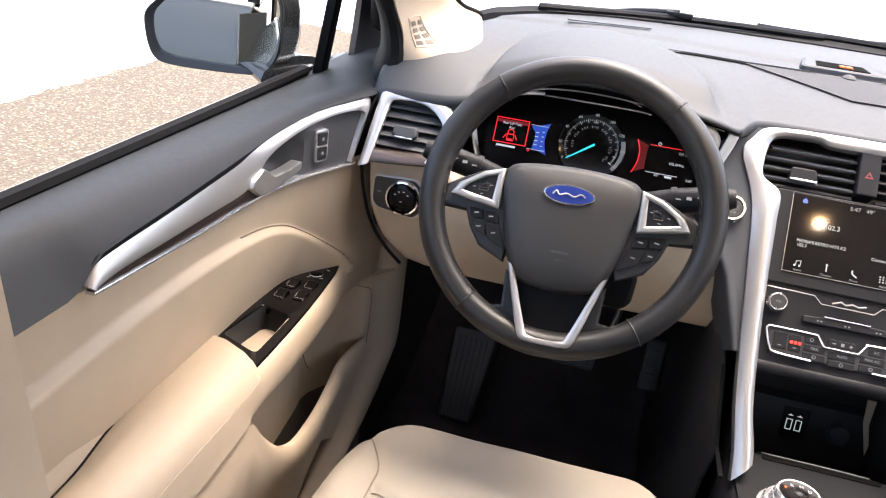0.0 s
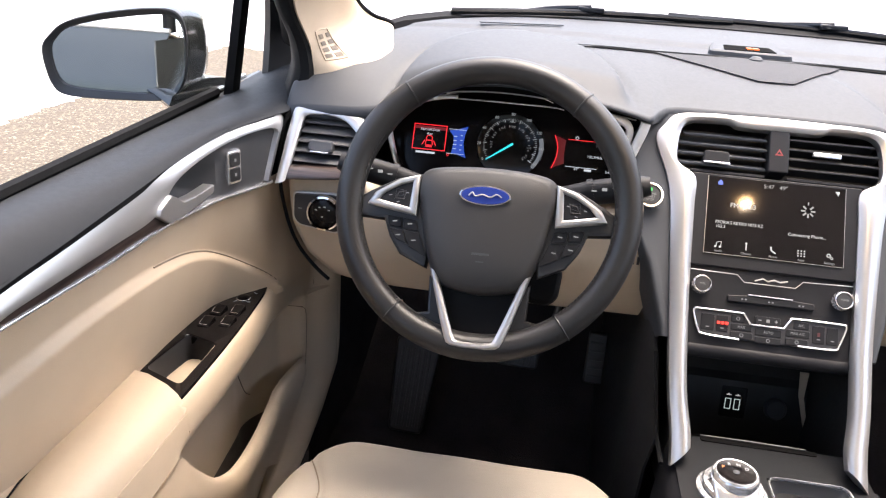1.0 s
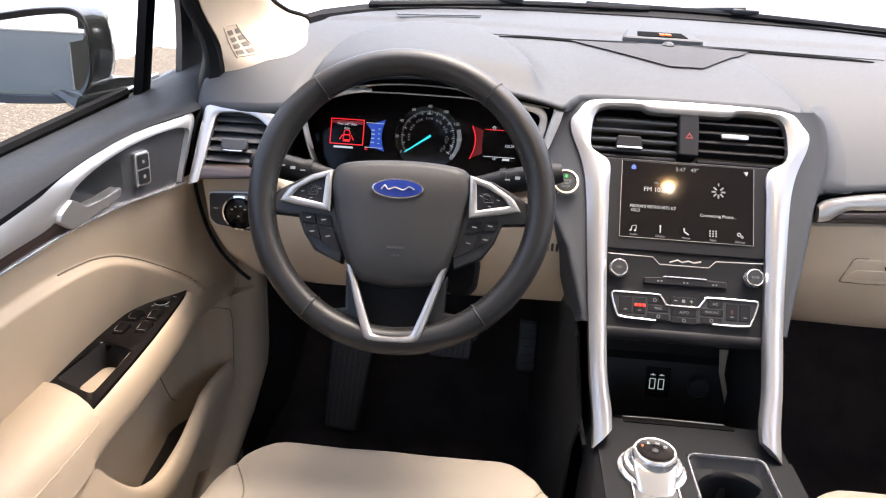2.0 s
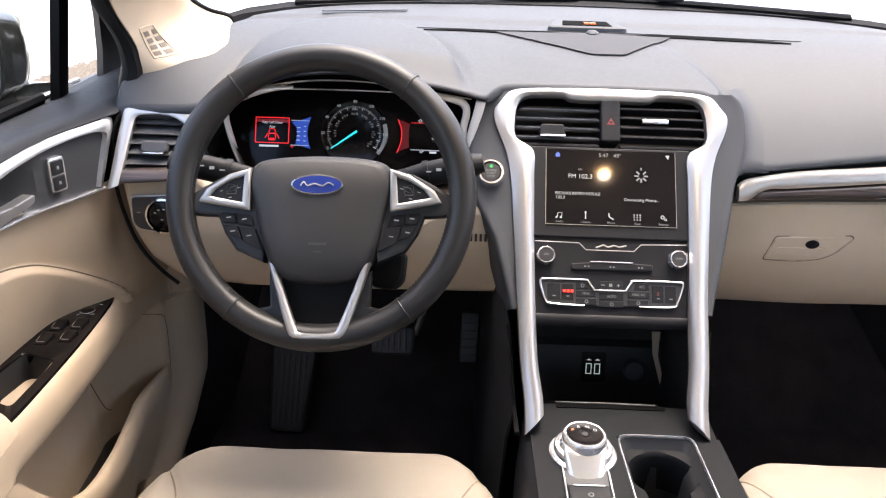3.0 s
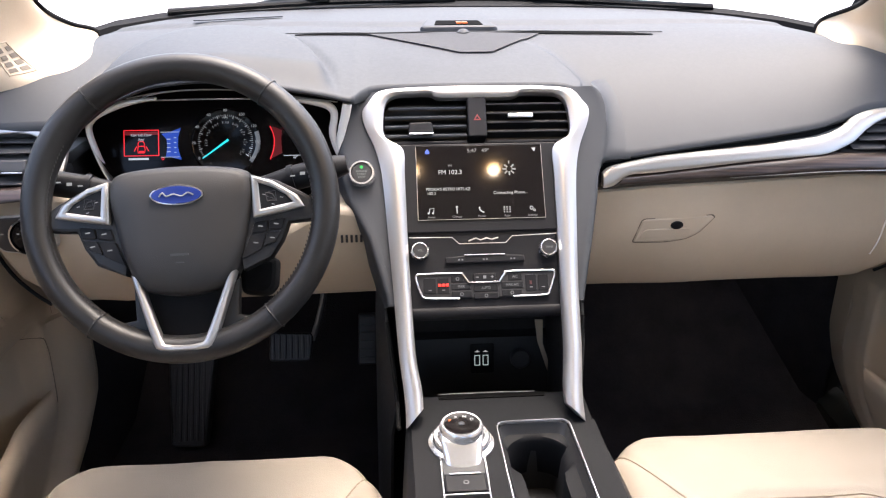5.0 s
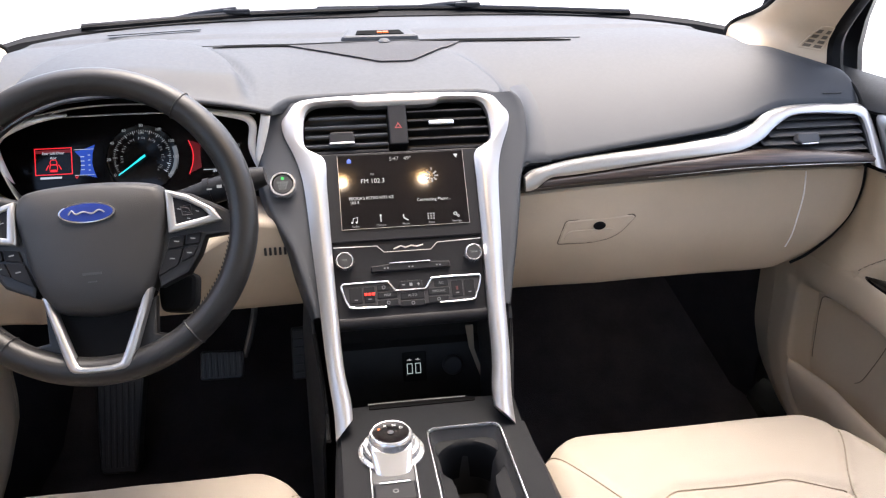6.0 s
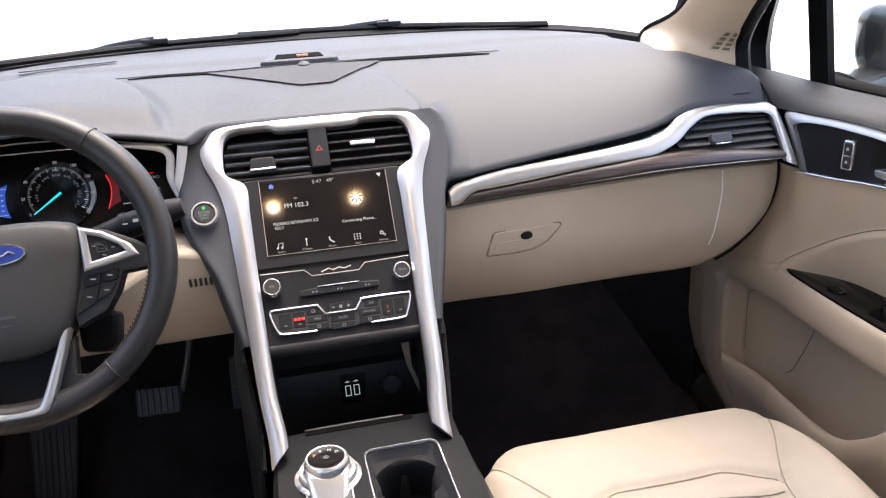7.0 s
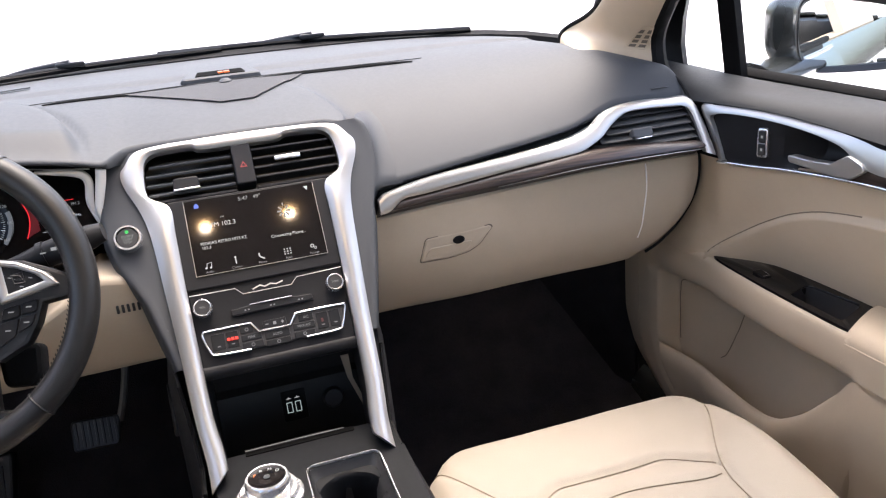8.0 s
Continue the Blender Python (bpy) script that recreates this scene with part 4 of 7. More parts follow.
# ---------------------------------------------------------------- centre stack
stack = thing("centre_stack", (0, 0.0, 0.64), "charcoal centre stack with a silver surround, touch screen and climate controls", "control panel")
SURROUND = [((0.112, -0.272), (0.090, -0.248)), ((0.1125, -0.235), (0.0905, -0.225)), ((0.118, -0.18), (0.0965, -0.18)), ((0.1225, -0.10), (0.0995, -0.10)), ((0.1275, -0.02), (0.1015, -0.02)), ((0.133, 0.06), (0.1025, 0.06)), ((0.141, 0.10), (0.104, 0.100)),
            ((0.155, 0.135), (0.127, 0.118)), ((0.158, 0.155), (0.130, 0.140)), ((0.150, 0.168), (0.1255, 0.168)), ((0.134, 0.185), (0.112, 0.1785)), ((0.095, 0.1900), (0.090, 0.1805)), ((0.066, 0.1905), (0.0645, 0.1805)), ((0.052, 0.191), (0.050, 0.1748)), ((0.0, 0.1915), (0.0, 0.1745))]
LEG = [0.030, 0.024, 0.016, 0.006] + [0.003] * 11


def surround():
    full = SURROUND + [((-a[0], a[1]), (-b[0], b[1])) for a, b in reversed(SURROUND[:-1])]
    lift = LEG + LEG[-2::-1]
    a = spline([(*p, h) for (p, _), h in zip(full, lift)], 5)
    b = spline([(*q, h * 0.9) for (_, q), h in zip(full, lift)], 5)
    rows = []
    for p, q in zip(a, b):
        row = [p + Vector((0, 0, -0.016))]
        for j in range(11):
            t = j / 10
            row.append(p.lerp(q, t) + Vector((0, 0, (0.0072 - 0.0040 * ease((p.y - 0.06) / 0.07)) * (1 - abs((t - 0.62) / (0.62 if t < 0.62 else 0.38)) ** 1.7))))
        row.append(q + Vector((0, 0, -0.012)))
        rows.append([SP @ v for v in row])
    part("surround", loft(rows, ring=True, caps=True), SILVER, stack, "satin silver surround with two legs running down to the console")


surround()
FACE = [(-0.100, -0.126), (0.100, -0.126), (0.1025, 0.0), (0.104, 0.10), (0.128, 0.112), (0.130, 0.165), (0.115, 0.174), (-0.115, 0.174), (-0.130, 0.165), (-0.128, 0.112), (-0.104, 0.10), (-0.1025, 0.0)]
part("face", prism([(x, y) for x, y in FACE if y < 0.11], 0.05, SP @ Matrix.Translation((0, 0, -0.004)), 0.003), PANEL, stack, "charcoal control face")
part("chin", tube([sp(-0.10, -0.124, -0.012), sp(0.10, -0.124, -0.012)], 0.010, 14), PANEL, stack)

# twin vents and the hazard switch
part("vent_well", prism(rounded([(-0.131, 0.108), (0.131, 0.108), (0.132, 0.165), (0.116, 0.177), (-0.116, 0.177), (-0.132, 0.165)], 0.006), 0.02, SP @ Matrix.Translation((0, 0, -0.030)), 0), BLACK, stack)
for _s in (-1, 1):
    v = part("air_vent", prism(rounded([(_s * 0.014, 0.110), (_s * 0.128, 0.110), (_s * 0.128, 0.114), (_s * 0.014, 0.114)], 0.001), 0.022, SP @ Matrix.Translation((0, 0, -0.005)), 0.0008), PANEL, stack, "black twin-louvre air vent")
    for i in range(4):
        d = 0.124 + 0.0135 * i
        half = (0.128 if i < 3 else 0.122)
        tilt = 30 if _s < 0 else -8
        m = SP @ Matrix.Translation((_s * (0.014 + half) / 2, d, -0.010)) @ pose(0, 0, 0, tilt)
        part("slat", rbox(half - 0.014, 0.0038 if _s < 0 else 0.0035, 0.016 if _s < 0 else 0.018, 0.0012, m), DASH if _s < 0 else PANEL, v)
    m = SP @ Matrix.Translation((-0.078 if _s < 0 else 0.061, 0.131 if _s < 0 else 0.147, 0.001))
    if _s < 0:
        part("tab", prism(rounded([(-0.018, -0.008), (0.018, -0.008), (0.016, 0.009), (-0.016, 0.009)], 0.004), 0.012, m, 0.002), PANEL, v, "dark tab")
        part("tab_edge", rbox(0.034, 0.003, 0.003, 0.001, m @ Matrix.Translation((0, -0.0085, 0.0005))), BRIGHT, v)
    else:
        part("tab_edge", rbox(0.036, 0.0065, 0.005, 0.002, m), BRIGHT, v, "bright chrome tab")
haz = part("hazard_switch", prism(rounded([(-0.0125, 0.117), (0.0135, 0.117), (0.0135, 0.175), (-0.0125, 0.175)], 0.003), 0.03, SP @ Matrix.Translation((0, 0, 0.003)), 0.002), PANEL, stack, "dark upright hazard switch with a red triangle")
RED_INK = glow("red_print", (0.5, 0.02, 0.02), 0.35)
tri = [(-0.0048, 0.1405), (0.0058, 0.1405), (0.0005, 0.1495)]
part("triangle", band([(p, (p[0] * 0.55 + 0.0002, 0.1435 + (p[1] - 0.1435) * 0.45)) for p in tri], 0.0001, SP @ Matrix.Translation((0, 0, 0.0033)), 1, 0.0001, 1, True), RED_INK, haz)

# touch screen
bez = part("screen_bezel", prism(rounded([(-0.1025, -0.017), (0.1025, -0.017), (0.1085, 0.108), (-0.1085, 0.108)], 0.004), 0.012, SP @ Matrix.Translation((0, 0, -0.0005)), 0.0015), PANEL, stack, "dark screen bezel")
SCREEN = mat("screen_glass", (0.006, 0.005, 0.005), 0.07, vary=0.05, spec=0.35)
scr = part("screen", prism(rect(-0.0865, 0.0, 0.0865, 0.1044), 0.006, SP @ Matrix.Translation((0, 0, 0.0008)), 0.0003), SCREEN, bez, "lit touch screen with white text")
TXT = glow("screen_white", (0.9, 0.88, 0.85), 0.30)
TXT_DIM = glow("screen_grey", (0.8, 0.78, 0.75), 0.16)
SK = SP @ Matrix.Translation((0, 0, 0.0012))


def on_screen(x, y):
    """Screen place from fractions of its width and height."""
    return SK @ Matrix.Translation((-0.0865 + 0.173 * x, 0.1044 * (1 - y), 0))


lettering("5:47   49°", 0.0078, on_screen(0.495, 0.075), TXT_DIM, scr)
lettering("FM", 0.0042, on_screen(0.265, 0.275), TXT_DIM, scr)
lettering("FM 102.3", 0.0088, on_screen(0.265, 0.365), TXT, scr)
lettering("PEORIA'S RETRO HITS KZ", 0.0058, on_screen(0.07, 0.595), TXT, scr, align="LEFT", squeeze=0.92)
lettering("102.3", 0.0056, on_screen(0.075, 0.65), TXT, scr, align="LEFT")
lettering("Connecting Phone...", 0.0058, on_screen(0.735, 0.655), TXT, scr)
for _x, _t in ((0.105, "Audio"), (0.305, "Climate"), (0.50, "Phone"), (0.70, "Apps"), (0.90, "Settings")):
    lettering(_t, 0.0042, on_screen(_x, 0.965), TXT_DIM, scr)
for _i in range(8):
    _a = math.pi * _i / 4
    if _i != 2:
        part("spinner_spoke", rbox(0.0055, 0.0022, 0.0002, 0, on_screen(0.735, 0.335) @ pose(0, 0, 0, 0, 0, 45 * _i) @ Matrix.Translation((0.0062, 0, 0))), TXT_DIM, scr)
part("spinner_spoke", rbox(0.0015, 0.004, 0.0002, 0, on_screen(0.735, 0.24)), TXT_DIM, scr)
part("home_icon", prism([(-0.003, -0.003), (0.003, -0.003), (0.003, 0.001), (0, 0.004), (-0.003, 0.001)], 0.0002, on_screen(0.09, 0.08)), glow("screen_blue", (0.1, 0.2, 0.9), 0.35), scr)
part("signal_icon", prism([(-0.003, 0.003), (0.003, 0.003), (0.001, -0.003)], 0.0002, on_screen(0.94, 0.075)), TXT, scr)
# bottom row of symbols: notes, seat, handset, grid, gears
part("music_icon", tube([(on_screen(0.088, 0.91) @ Vector((0, 0, 0))), (on_screen(0.092, 0.855) @ Vector((0, 0, 0))), (on_screen(0.125, 0.845) @ Vector((0, 0, 0))), (on_screen(0.122, 0.90) @ Vector((0, 0, 0)))], 0.0005, 5), TXT, scr)
for _x in (0.082, 0.116):
    part("music_note", lathe([(0, 0.0002), (0.0014, 0.0002), (0.0014, 0)], on_screen(_x, 0.912), 10), TXT, scr)
part("climate_icon", rbox(0.0014, 0.0085, 0.0002, 0, on_screen(0.305, 0.88)), TXT, scr)
part("climate_dot", lathe([(0, 0.0002), (0.0014, 0.0002), (0.0014, 0)], on_screen(0.305, 0.835), 10), TXT, scr)
part("phone_icon", tube(spline([on_screen(0.483, 0.84) @ Vector((0, 0, 0)), on_screen(0.487, 0.885) @ Vector((0, 0, 0)), on_screen(0.518, 0.92) @ Vector((0, 0, 0))], 5), 0.0009, 6), TXT, scr)
for _i in range(9):
    part("grid_dot", rbox(0.0017, 0.0017, 0.0002, 0, on_screen(0.677 + 0.0225 * (_i % 3), 0.85 + 0.032 * (_i // 3))), TXT, scr)
for _x, _y, _r in ((0.893, 0.87, 0.0026), (0.915, 0.90, 0.0018)):
    part("gear_icon", lathe([(_r * 0.6, 0.0002), (_r, 0.0002), (_r, 0)], on_screen(_x, _y), 14), TXT, scr)
part("screen_edge", band([((-0.0868, 0.1046), (-0.0862, 0.104)), ((-0.0868, -0.0003), (-0.0862, 0.0003)), ((0.0868, -0.0003), (0.0862, 0.0003)), ((0.0868, 0.1046), (0.0862, 0.104))], 0.0002, SP @ Matrix.Translation((0, 0, 0.0009)), 1, 0.0003, 1), SILVER, bez)

# badge line, knobs, media buttons
part("badge_line", tube([sp(-0.1, -0.0235), sp(-0.042, -0.0245), sp(-0.033, -0.0335), sp(0.030, -0.0335), sp(0.039, -0.0245), sp(0.1, -0.0225)], 0.0006, 6), SILVER, stack, "thin bright line round the badge")
part("badge", tube([sp(-0.020, -0.0300, 0), sp(-0.010, -0.0262, 0), sp(-0.004, -0.0290, 0), sp(0.004, -0.0265, 0), sp(0.011, -0.0285, 0), sp(0.020, -0.0262, 0)], 0.0010, 6), SILVER, stack, "small bright badge")
for _x, _t in ((-0.086, "VOL"), (0.0865, "TUNE")):
    m = SP @ Matrix.Translation((_x, -0.0430, -0.002))
    k = part("knob", lathe([(0, 0.011), (0.0088, 0.011), (0.0098, 0.010), (0.0102, 0.0)], m, 32), BLACK, stack, "black rotary knob")
    part("knob_ring", loft([[m @ Vector(((r + w * (i % 2)) * math.cos(math.pi * i / 24), (r + w * (i % 2)) * math.sin(math.pi * i / 24), h)) for i in range(48)] for r, w, h in ((0.0094, 0, 0.0108), (0.0102, 0, 0.0117), (0.0108, 0.0006, 0.0108), (0.0114, 0.0008, 0.006), (0.0118, 0.0008, 0.0))], ring=True), BRIGHT, k, "ridged chrome ring", smooth=20)
    lettering(_t, 0.0038, m @ Matrix.Translation((0, 0, 0.0113)), WHITE_INK, k)
bar_ = part("media_bar", prism(rounded([(-0.052, -0.0600), (0.054, -0.0590), (0.054, -0.0510), (0.018, -0.0495), (-0.018, -0.0495), (-0.052, -0.0520)], 0.0015), 0.004, SP @ Matrix.Translation((0, 0, 0.0)), 0.001), PANEL, stack, "slim bar of media buttons")
part("bright_edge", rbox(0.055, 0.0012, 0.0012, 0.0003, SP @ Matrix.Translation((0, -0.0492, 0.0006))), BRIGHT, bar_)
for _x in (-0.032, 0.001, 0.038):
    for _k in (-1, 1):
        part("symbol", rbox(0.0022, 0.0018, 0.0002, 0, SP @ Matrix.Translation((_x + 0.0022 * _k, -0.0555, 0.0003))), WHITE_INK, bar_)

# climate panel: bright outline and three rows of buttons
clim = part("climate_panel", prism(rounded([(-0.083, -0.1075), (0.083, -0.1065), (0.0925, -0.078), (0.0925, -0.073), (0.030, -0.0725), (0.020, -0.0855), (-0.020, -0.0855), (-0.030, -0.0735), (-0.0925, -0.074), (-0.0925, -0.079)], 0.003), 0.004, SP @ Matrix.Translation((0, 0, -0.0012)), 0.001), BLACK, stack, "black climate control panel")
part("outline", tube(spline([sp(*p) for p in ((-0.036, -0.1075), (-0.078, -0.1058), (-0.086, -0.100), (-0.0925, -0.080), (-0.091, -0.0745), (-0.085, -0.0735), (-0.036, -0.0735), (-0.030, -0.0755), (-0.0235, -0.0845), (-0.019, -0.0865), (0.015, -0.0865), (0.0195, -0.0845), (0.026, -0.0755), (0.032, -0.0728), (0.086, -0.0728), (0.0925, -0.0745), (0.092, -0.081), (0.085, -0.100), (0.078, -0.1058), (0.036, -0.1065))], 4), 0.0013, 8), BRIGHT, clim, "bright outline")
BTN = [(-0.083, -0.100, -0.066, -0.079, ""), (-0.064, -0.100, -0.049, -0.079, ""), (-0.046, -0.0855, -0.029, -0.0765, ""), (0.030, -0.0850, 0.049, -0.0755, "A/C"), (-0.046, -0.0955, -0.020, -0.0875, "MAX"), (-0.016, -0.0990, 0.016, -0.0895, "AUTO"), (0.021, -0.0955, 0.050, -0.0865, "MAX A/C"),
       (-0.046, -0.1060, -0.019, -0.0975, ""), (-0.016, -0.1085, 0.016, -0.1005, ""), (0.021, -0.1060, 0.048, -0.0975, ""), (0.053, -0.100, 0.068, -0.078, ""), (0.070, -0.100, 0.084, -0.078, ""), (-0.016, -0.0845, 0.014, -0.0745, "- # +")]
for _x0, _y0, _x1, _y1, _t in BTN:
    b_ = part("button", prism(rect(_x0, _y0, _x1, _y1, 0.0015), 0.004, SP @ Matrix.Translation((0, 0, -0.0004)), 0.0006), PANEL, clim)
    m = SP @ Matrix.Translation(((_x0 + _x1) / 2, (_y0 + _y1) / 2, -0.0001))
    if _t and "#" not in _t:
        lettering(_t, 0.0048, m, WHITE_INK, b_, squeeze=0.9)
    elif _t:
        for _k in (-0.010, 0.0, 0.010):
            part("symbol", rbox(0.004, 0.0012 if _k else 0.004, 0.0002, 0, m @ Matrix.Translation((_k, 0, 0))), WHITE_INK, b_)
        part("symbol", rbox(0.0012, 0.004, 0.0002, 0, m @ Matrix.Translation((0.010, 0, 0))), WHITE_INK, b_)
    elif abs(_x0 + _x1) < 0.1:
        part("symbol", lathe([(0.0016, 0.0002), (0.0024, 0.0002), (0.0024, 0)], m, 12), WHITE_INK, b_)
    else:
        part("symbol", rbox(0.004, 0.0012, 0.0002, 0, m @ Matrix.Translation((0, -0.006, 0))), WHITE_INK, b_)
HEAT = glow("red_heat_lamp", (1.0, 0.03, 0.015), 1.1)
for _i in range(3):
    part("heat_lamp", rbox(0.0036, 0.0036, 0.0006, 0.0003, SP @ Matrix.Translation((-0.0615 + 0.005 * _i, -0.089, 0.0012))), HEAT, clim, "glowing red seat heater lamp")
part("heat_mark", rbox(0.003, 0.005, 0.0003, 0, SP @ Matrix.Translation((0.060, -0.089, 0.0012))), glow("dim_red_print", (0.4, 0.02, 0.02), 0.12), clim)

# open cubby under the stack
SLIVER = [(0.089, 0.658), (0.101, 0.658), (0.103, 0.618), (0.117, 0.575), (0.117, 0.556), (0.095, 0.620)]
cub = part("cubby", loft([[(-0.098, y, z), (0.118, y, z)] for y, z in ((-0.068, 0.733), (-0.02, 0.712), (0.075, 0.662), (0.075, 0.628), (0.062, 0.622), (0.040, 0.535), (0.02, 0.530), (-0.095, 0.555), (-0.104, 0.615), (-0.106, 0.628), (-0.112, 0.632))], thick=-0.004), BLACK, stack, "black open cubby with a tray")
for _s, _x in ((-1, -0.099), (1, 0.119)):
    part("cubby_side", loft([[(_x, -0.075, 0.735), (_x, 0.09, 0.68)], [(_x, -0.125, 0.64), (_x, 0.09, 0.62)], [(_x, -0.115, 0.54), (_x, 0.09, 0.52)]], thick=0.006 * _s), BLACK, cub)
part("side_trim", prism(SLIVER, 0.002, xz(0.046), 0), BEIGE, cub, "sliver of beige trim at the side of the cubby")
part("tray_edge", tube([(-0.068, -0.1105, 0.6365), (0.0, -0.1105, 0.6368), (0.060, -0.1108, 0.6362)], 0.0007, 6), SILVER, cub, "thin bright edge of the tray")
usb_m = axes((0.010, 0.0525, 0.588), (1, 0, 0), (0, 0.25, 0.97))
usb = part("socket_panel", prism(rect(-0.017, -0.021, 0.020, 0.026, 0.003), 0.004, usb_m, 0.001), PANEL, cub)
for _x in (-0.0075, 0.0085):
    part("usb_socket", band([((_x - 0.0055, -0.0105), (_x - 0.004, -0.009)), ((_x - 0.0055, 0.0105), (_x - 0.004, 0.009)), ((_x + 0.0055, 0.0105), (_x + 0.004, 0.009)), ((_x + 0.0055, -0.0105), (_x + 0.004, -0.009))], 0.0002, usb_m @ Matrix.Translation((0, 0, 0.0004)) @ Matrix.Diagonal((0.8, 0.78, 1, 1)), 1, 0.0003, 1, True), glow("socket_outline", (0.75, 0.9, 0.88), 0.18), usb, "pale outlined charging socket")
    part("usb_tongue", rbox(0.0022, 0.0085, 0.001, 0, usb_m @ Matrix.Translation((_x * 0.8, 0, 0.0004))), BLACK, usb)
    part("usb_mark", rbox(0.0075, 0.0009, 0.0003, 0, usb_m @ Matrix.Translation((_x * 0.8, 0.0135, 0.0003))), WHITE_INK, usb)
    part("usb_mark", rbox(0.0026, 0.0026, 0.0003, 0, usb_m @ Matrix.Translation((_x * 0.8, 0.0142, 0.0003)) @ pose(0, 0, 0, 0, 0, 45)), WHITE_INK, usb)
part("power_socket", lathe([(0, 0.010), (0.013, 0.010), (0.0155, 0.007), (0.016, 0.0)], usb_m @ Matrix.Translation((0.060, 0.002, 0.001)), 28), DASH_DARK, cub, "black round power socket cap")


# ---------------------------------------------------------------- instrument cluster
C25, S25 = math.cos(radians(25)), math.sin(radians(25))
CP = axes((-0.355, 0.130, 0.918), (1, 0, 0), (0, S25, C25))  # dial face
clu = thing("instrument_cluster", (-0.355, 0.10, 0.87), "instrument cluster with a lit speedometer and two small displays", "instrument cluster")
HOLE = [(-0.190, 0.030), (-0.178, 0.055), (-0.145, 0.072), (-0.085, 0.084), (-0.01, 0.088), (0.07, 0.085), (0.11, 0.074), (0.172, 0.052), (0.176, 0.03), (0.168, -0.012), (0.15, -0.05), (0.10, -0.075), (-0.10, -0.075), (-0.145, -0.05), (-0.168, -0.015)]
part("face", prism([(x, y) for x, y in HOLE], 0.004, CP, 0), GLOSS, clu, "black dial face")
back_ring = [CP @ Vector((x, y, 0.0)) for x, y in HOLE]
front_ring = [CP @ Vector((x, y - 0.002 * (y > 0.04), 0.050)) for x, y in HOLE]
part("shroud", loft([back_ring, front_ring], ring=True), GLOSS, clu, "glossy black shroud")


def frame_bar(name, pts, material, label, y=0.078):
    """A bright moulding across the opening; pts are (x, z, width)."""
    c = spline([(x, z, w) for x, z, w in pts], 5)
    pairs = []
    for i, p in enumerate(c):
        d = (c[min(i + 1, len(c) - 1)] - c[max(i - 1, 0)]).to_2d().normalized()
        n = Vector((-d.y, d.x)) * p.z * 0.62
        pairs.append(((p.x + n.x, p.y + n.y), (p.x - n.x, p.y - n.y)))
    return part(name, band(pairs, 0.0035, xz(y), 6, 0.006, 1), material, clu, label)


frame_bar("bright_frame", [(-0.430, 0.9925, 0.0025), (-0.455, 0.990, 0.005), (-0.478, 0.985, 0.007), (-0.499, 0.9775, 0.008), (-0.514, 0.969, 0.0075), (-0.5225, 0.958, 0.006), (-0.5235, 0.944, 0.0055), (-0.519, 0.920, 0.0055), (-0.512, 0.895, 0.005), (-0.506, 0.880, 0.004)], FRAME, "bright silver frame")
frame_bar("bright_frame", [(-0.255, 0.9905, 0.0025), (-0.235, 0.988, 0.005), (-0.210, 0.9835, 0.0075), (-0.199, 0.9775, 0.008), (-0.1955, 0.967, 0.008), (-0.199, 0.945, 0.008), (-0.197, 0.928, 0.006), (-0.191, 0.908, 0.004)], FRAME, "bright silver frame", 0.072)
frame_bar("trim_wing", [(-0.177, 0.9845, 0.010), (-0.180, 0.970, 0.010), (-0.1855, 0.950, 0.009), (-0.190, 0.930, 0.007), (-0.188, 0.910, 0.005)], FRAME, "pale trim wing", 0.066)
part("brow_line", tube(spline([(-0.444, 0.078, 0.9905), (-0.399, 0.078, 0.9912), (-0.345, 0.078, 0.9914), (-0.300, 0.078, 0.9910), (-0.285, 0.077, 0.9895)], 6), 0.0012, 6), BRIGHT, clu)
part("brow_line", tube(spline([(-0.445, 0.072, 0.9965), (-0.425, 0.072, 1.001), (-0.390, 0.072, 1.0045), (-0.345, 0.072, 1.0050), (-0.315, 0.072, 1.0030), (-0.300, 0.072, 0.9985)], 6), 0.0010, 6), BRIGHT, clu)
part("brow_line", tube(spline([(-0.465, 0.071, 0.995), (-0.42, 0.070, 1.003), (-0.36, 0.069, 1.006), (-0.29, 0.069, 1.002), (-0.24, 0.069, 0.994), (-0.19, 0.068, 0.987)], 6), 0.0009, 6), SILVER, clu)
CK = CP @ Matrix.Translation((0, 0, 0.0012))
RED = glow("red_display", (1.0, 0.02, 0.03), 0.42)
BLUEL = glow("blue_display", (0.02, 0.10, 0.75), 0.22)
PALE_L = glow("pale_display", (0.85, 0.9, 1.0), 0.26)
disp = part("left_display", prism(rect(-0.143, -0.024, -0.052, 0.022), 0.001, CK @ Matrix.Translation((0, 0, -0.0002))), GLOSS, clu)
part("red_box", band([((-0.1425, 0.0200), (-0.1413, 0.0188)), ((-0.1425, -0.0175), (-0.1413, -0.0163)), ((-0.0935, -0.0175), (-0.0947, -0.0163)), ((-0.0935, 0.0200), (-0.0947, 0.0188))], 0.0002, CK, 1, 0.0003, 1, True), RED, disp, "lit red warning box")
part("red_header", rbox(0.046, 0.0045, 0.0002, 0, CK @ Matrix.Translation((-0.118, 0.015, 0.0))), glow("deep_red", (0.35, 0.02, 0.03), 0.16), disp)
lettering("Rear Left Door", 0.0054, CK @ Matrix.Translation((-0.118, 0.0125, 0.0004)), PALE_L, disp, squeeze=0.86)
lettering("Ajar", 0.0052, CK @ Matrix.Translation((-0.118, 0.006, 0.0004)), PALE_L, disp)
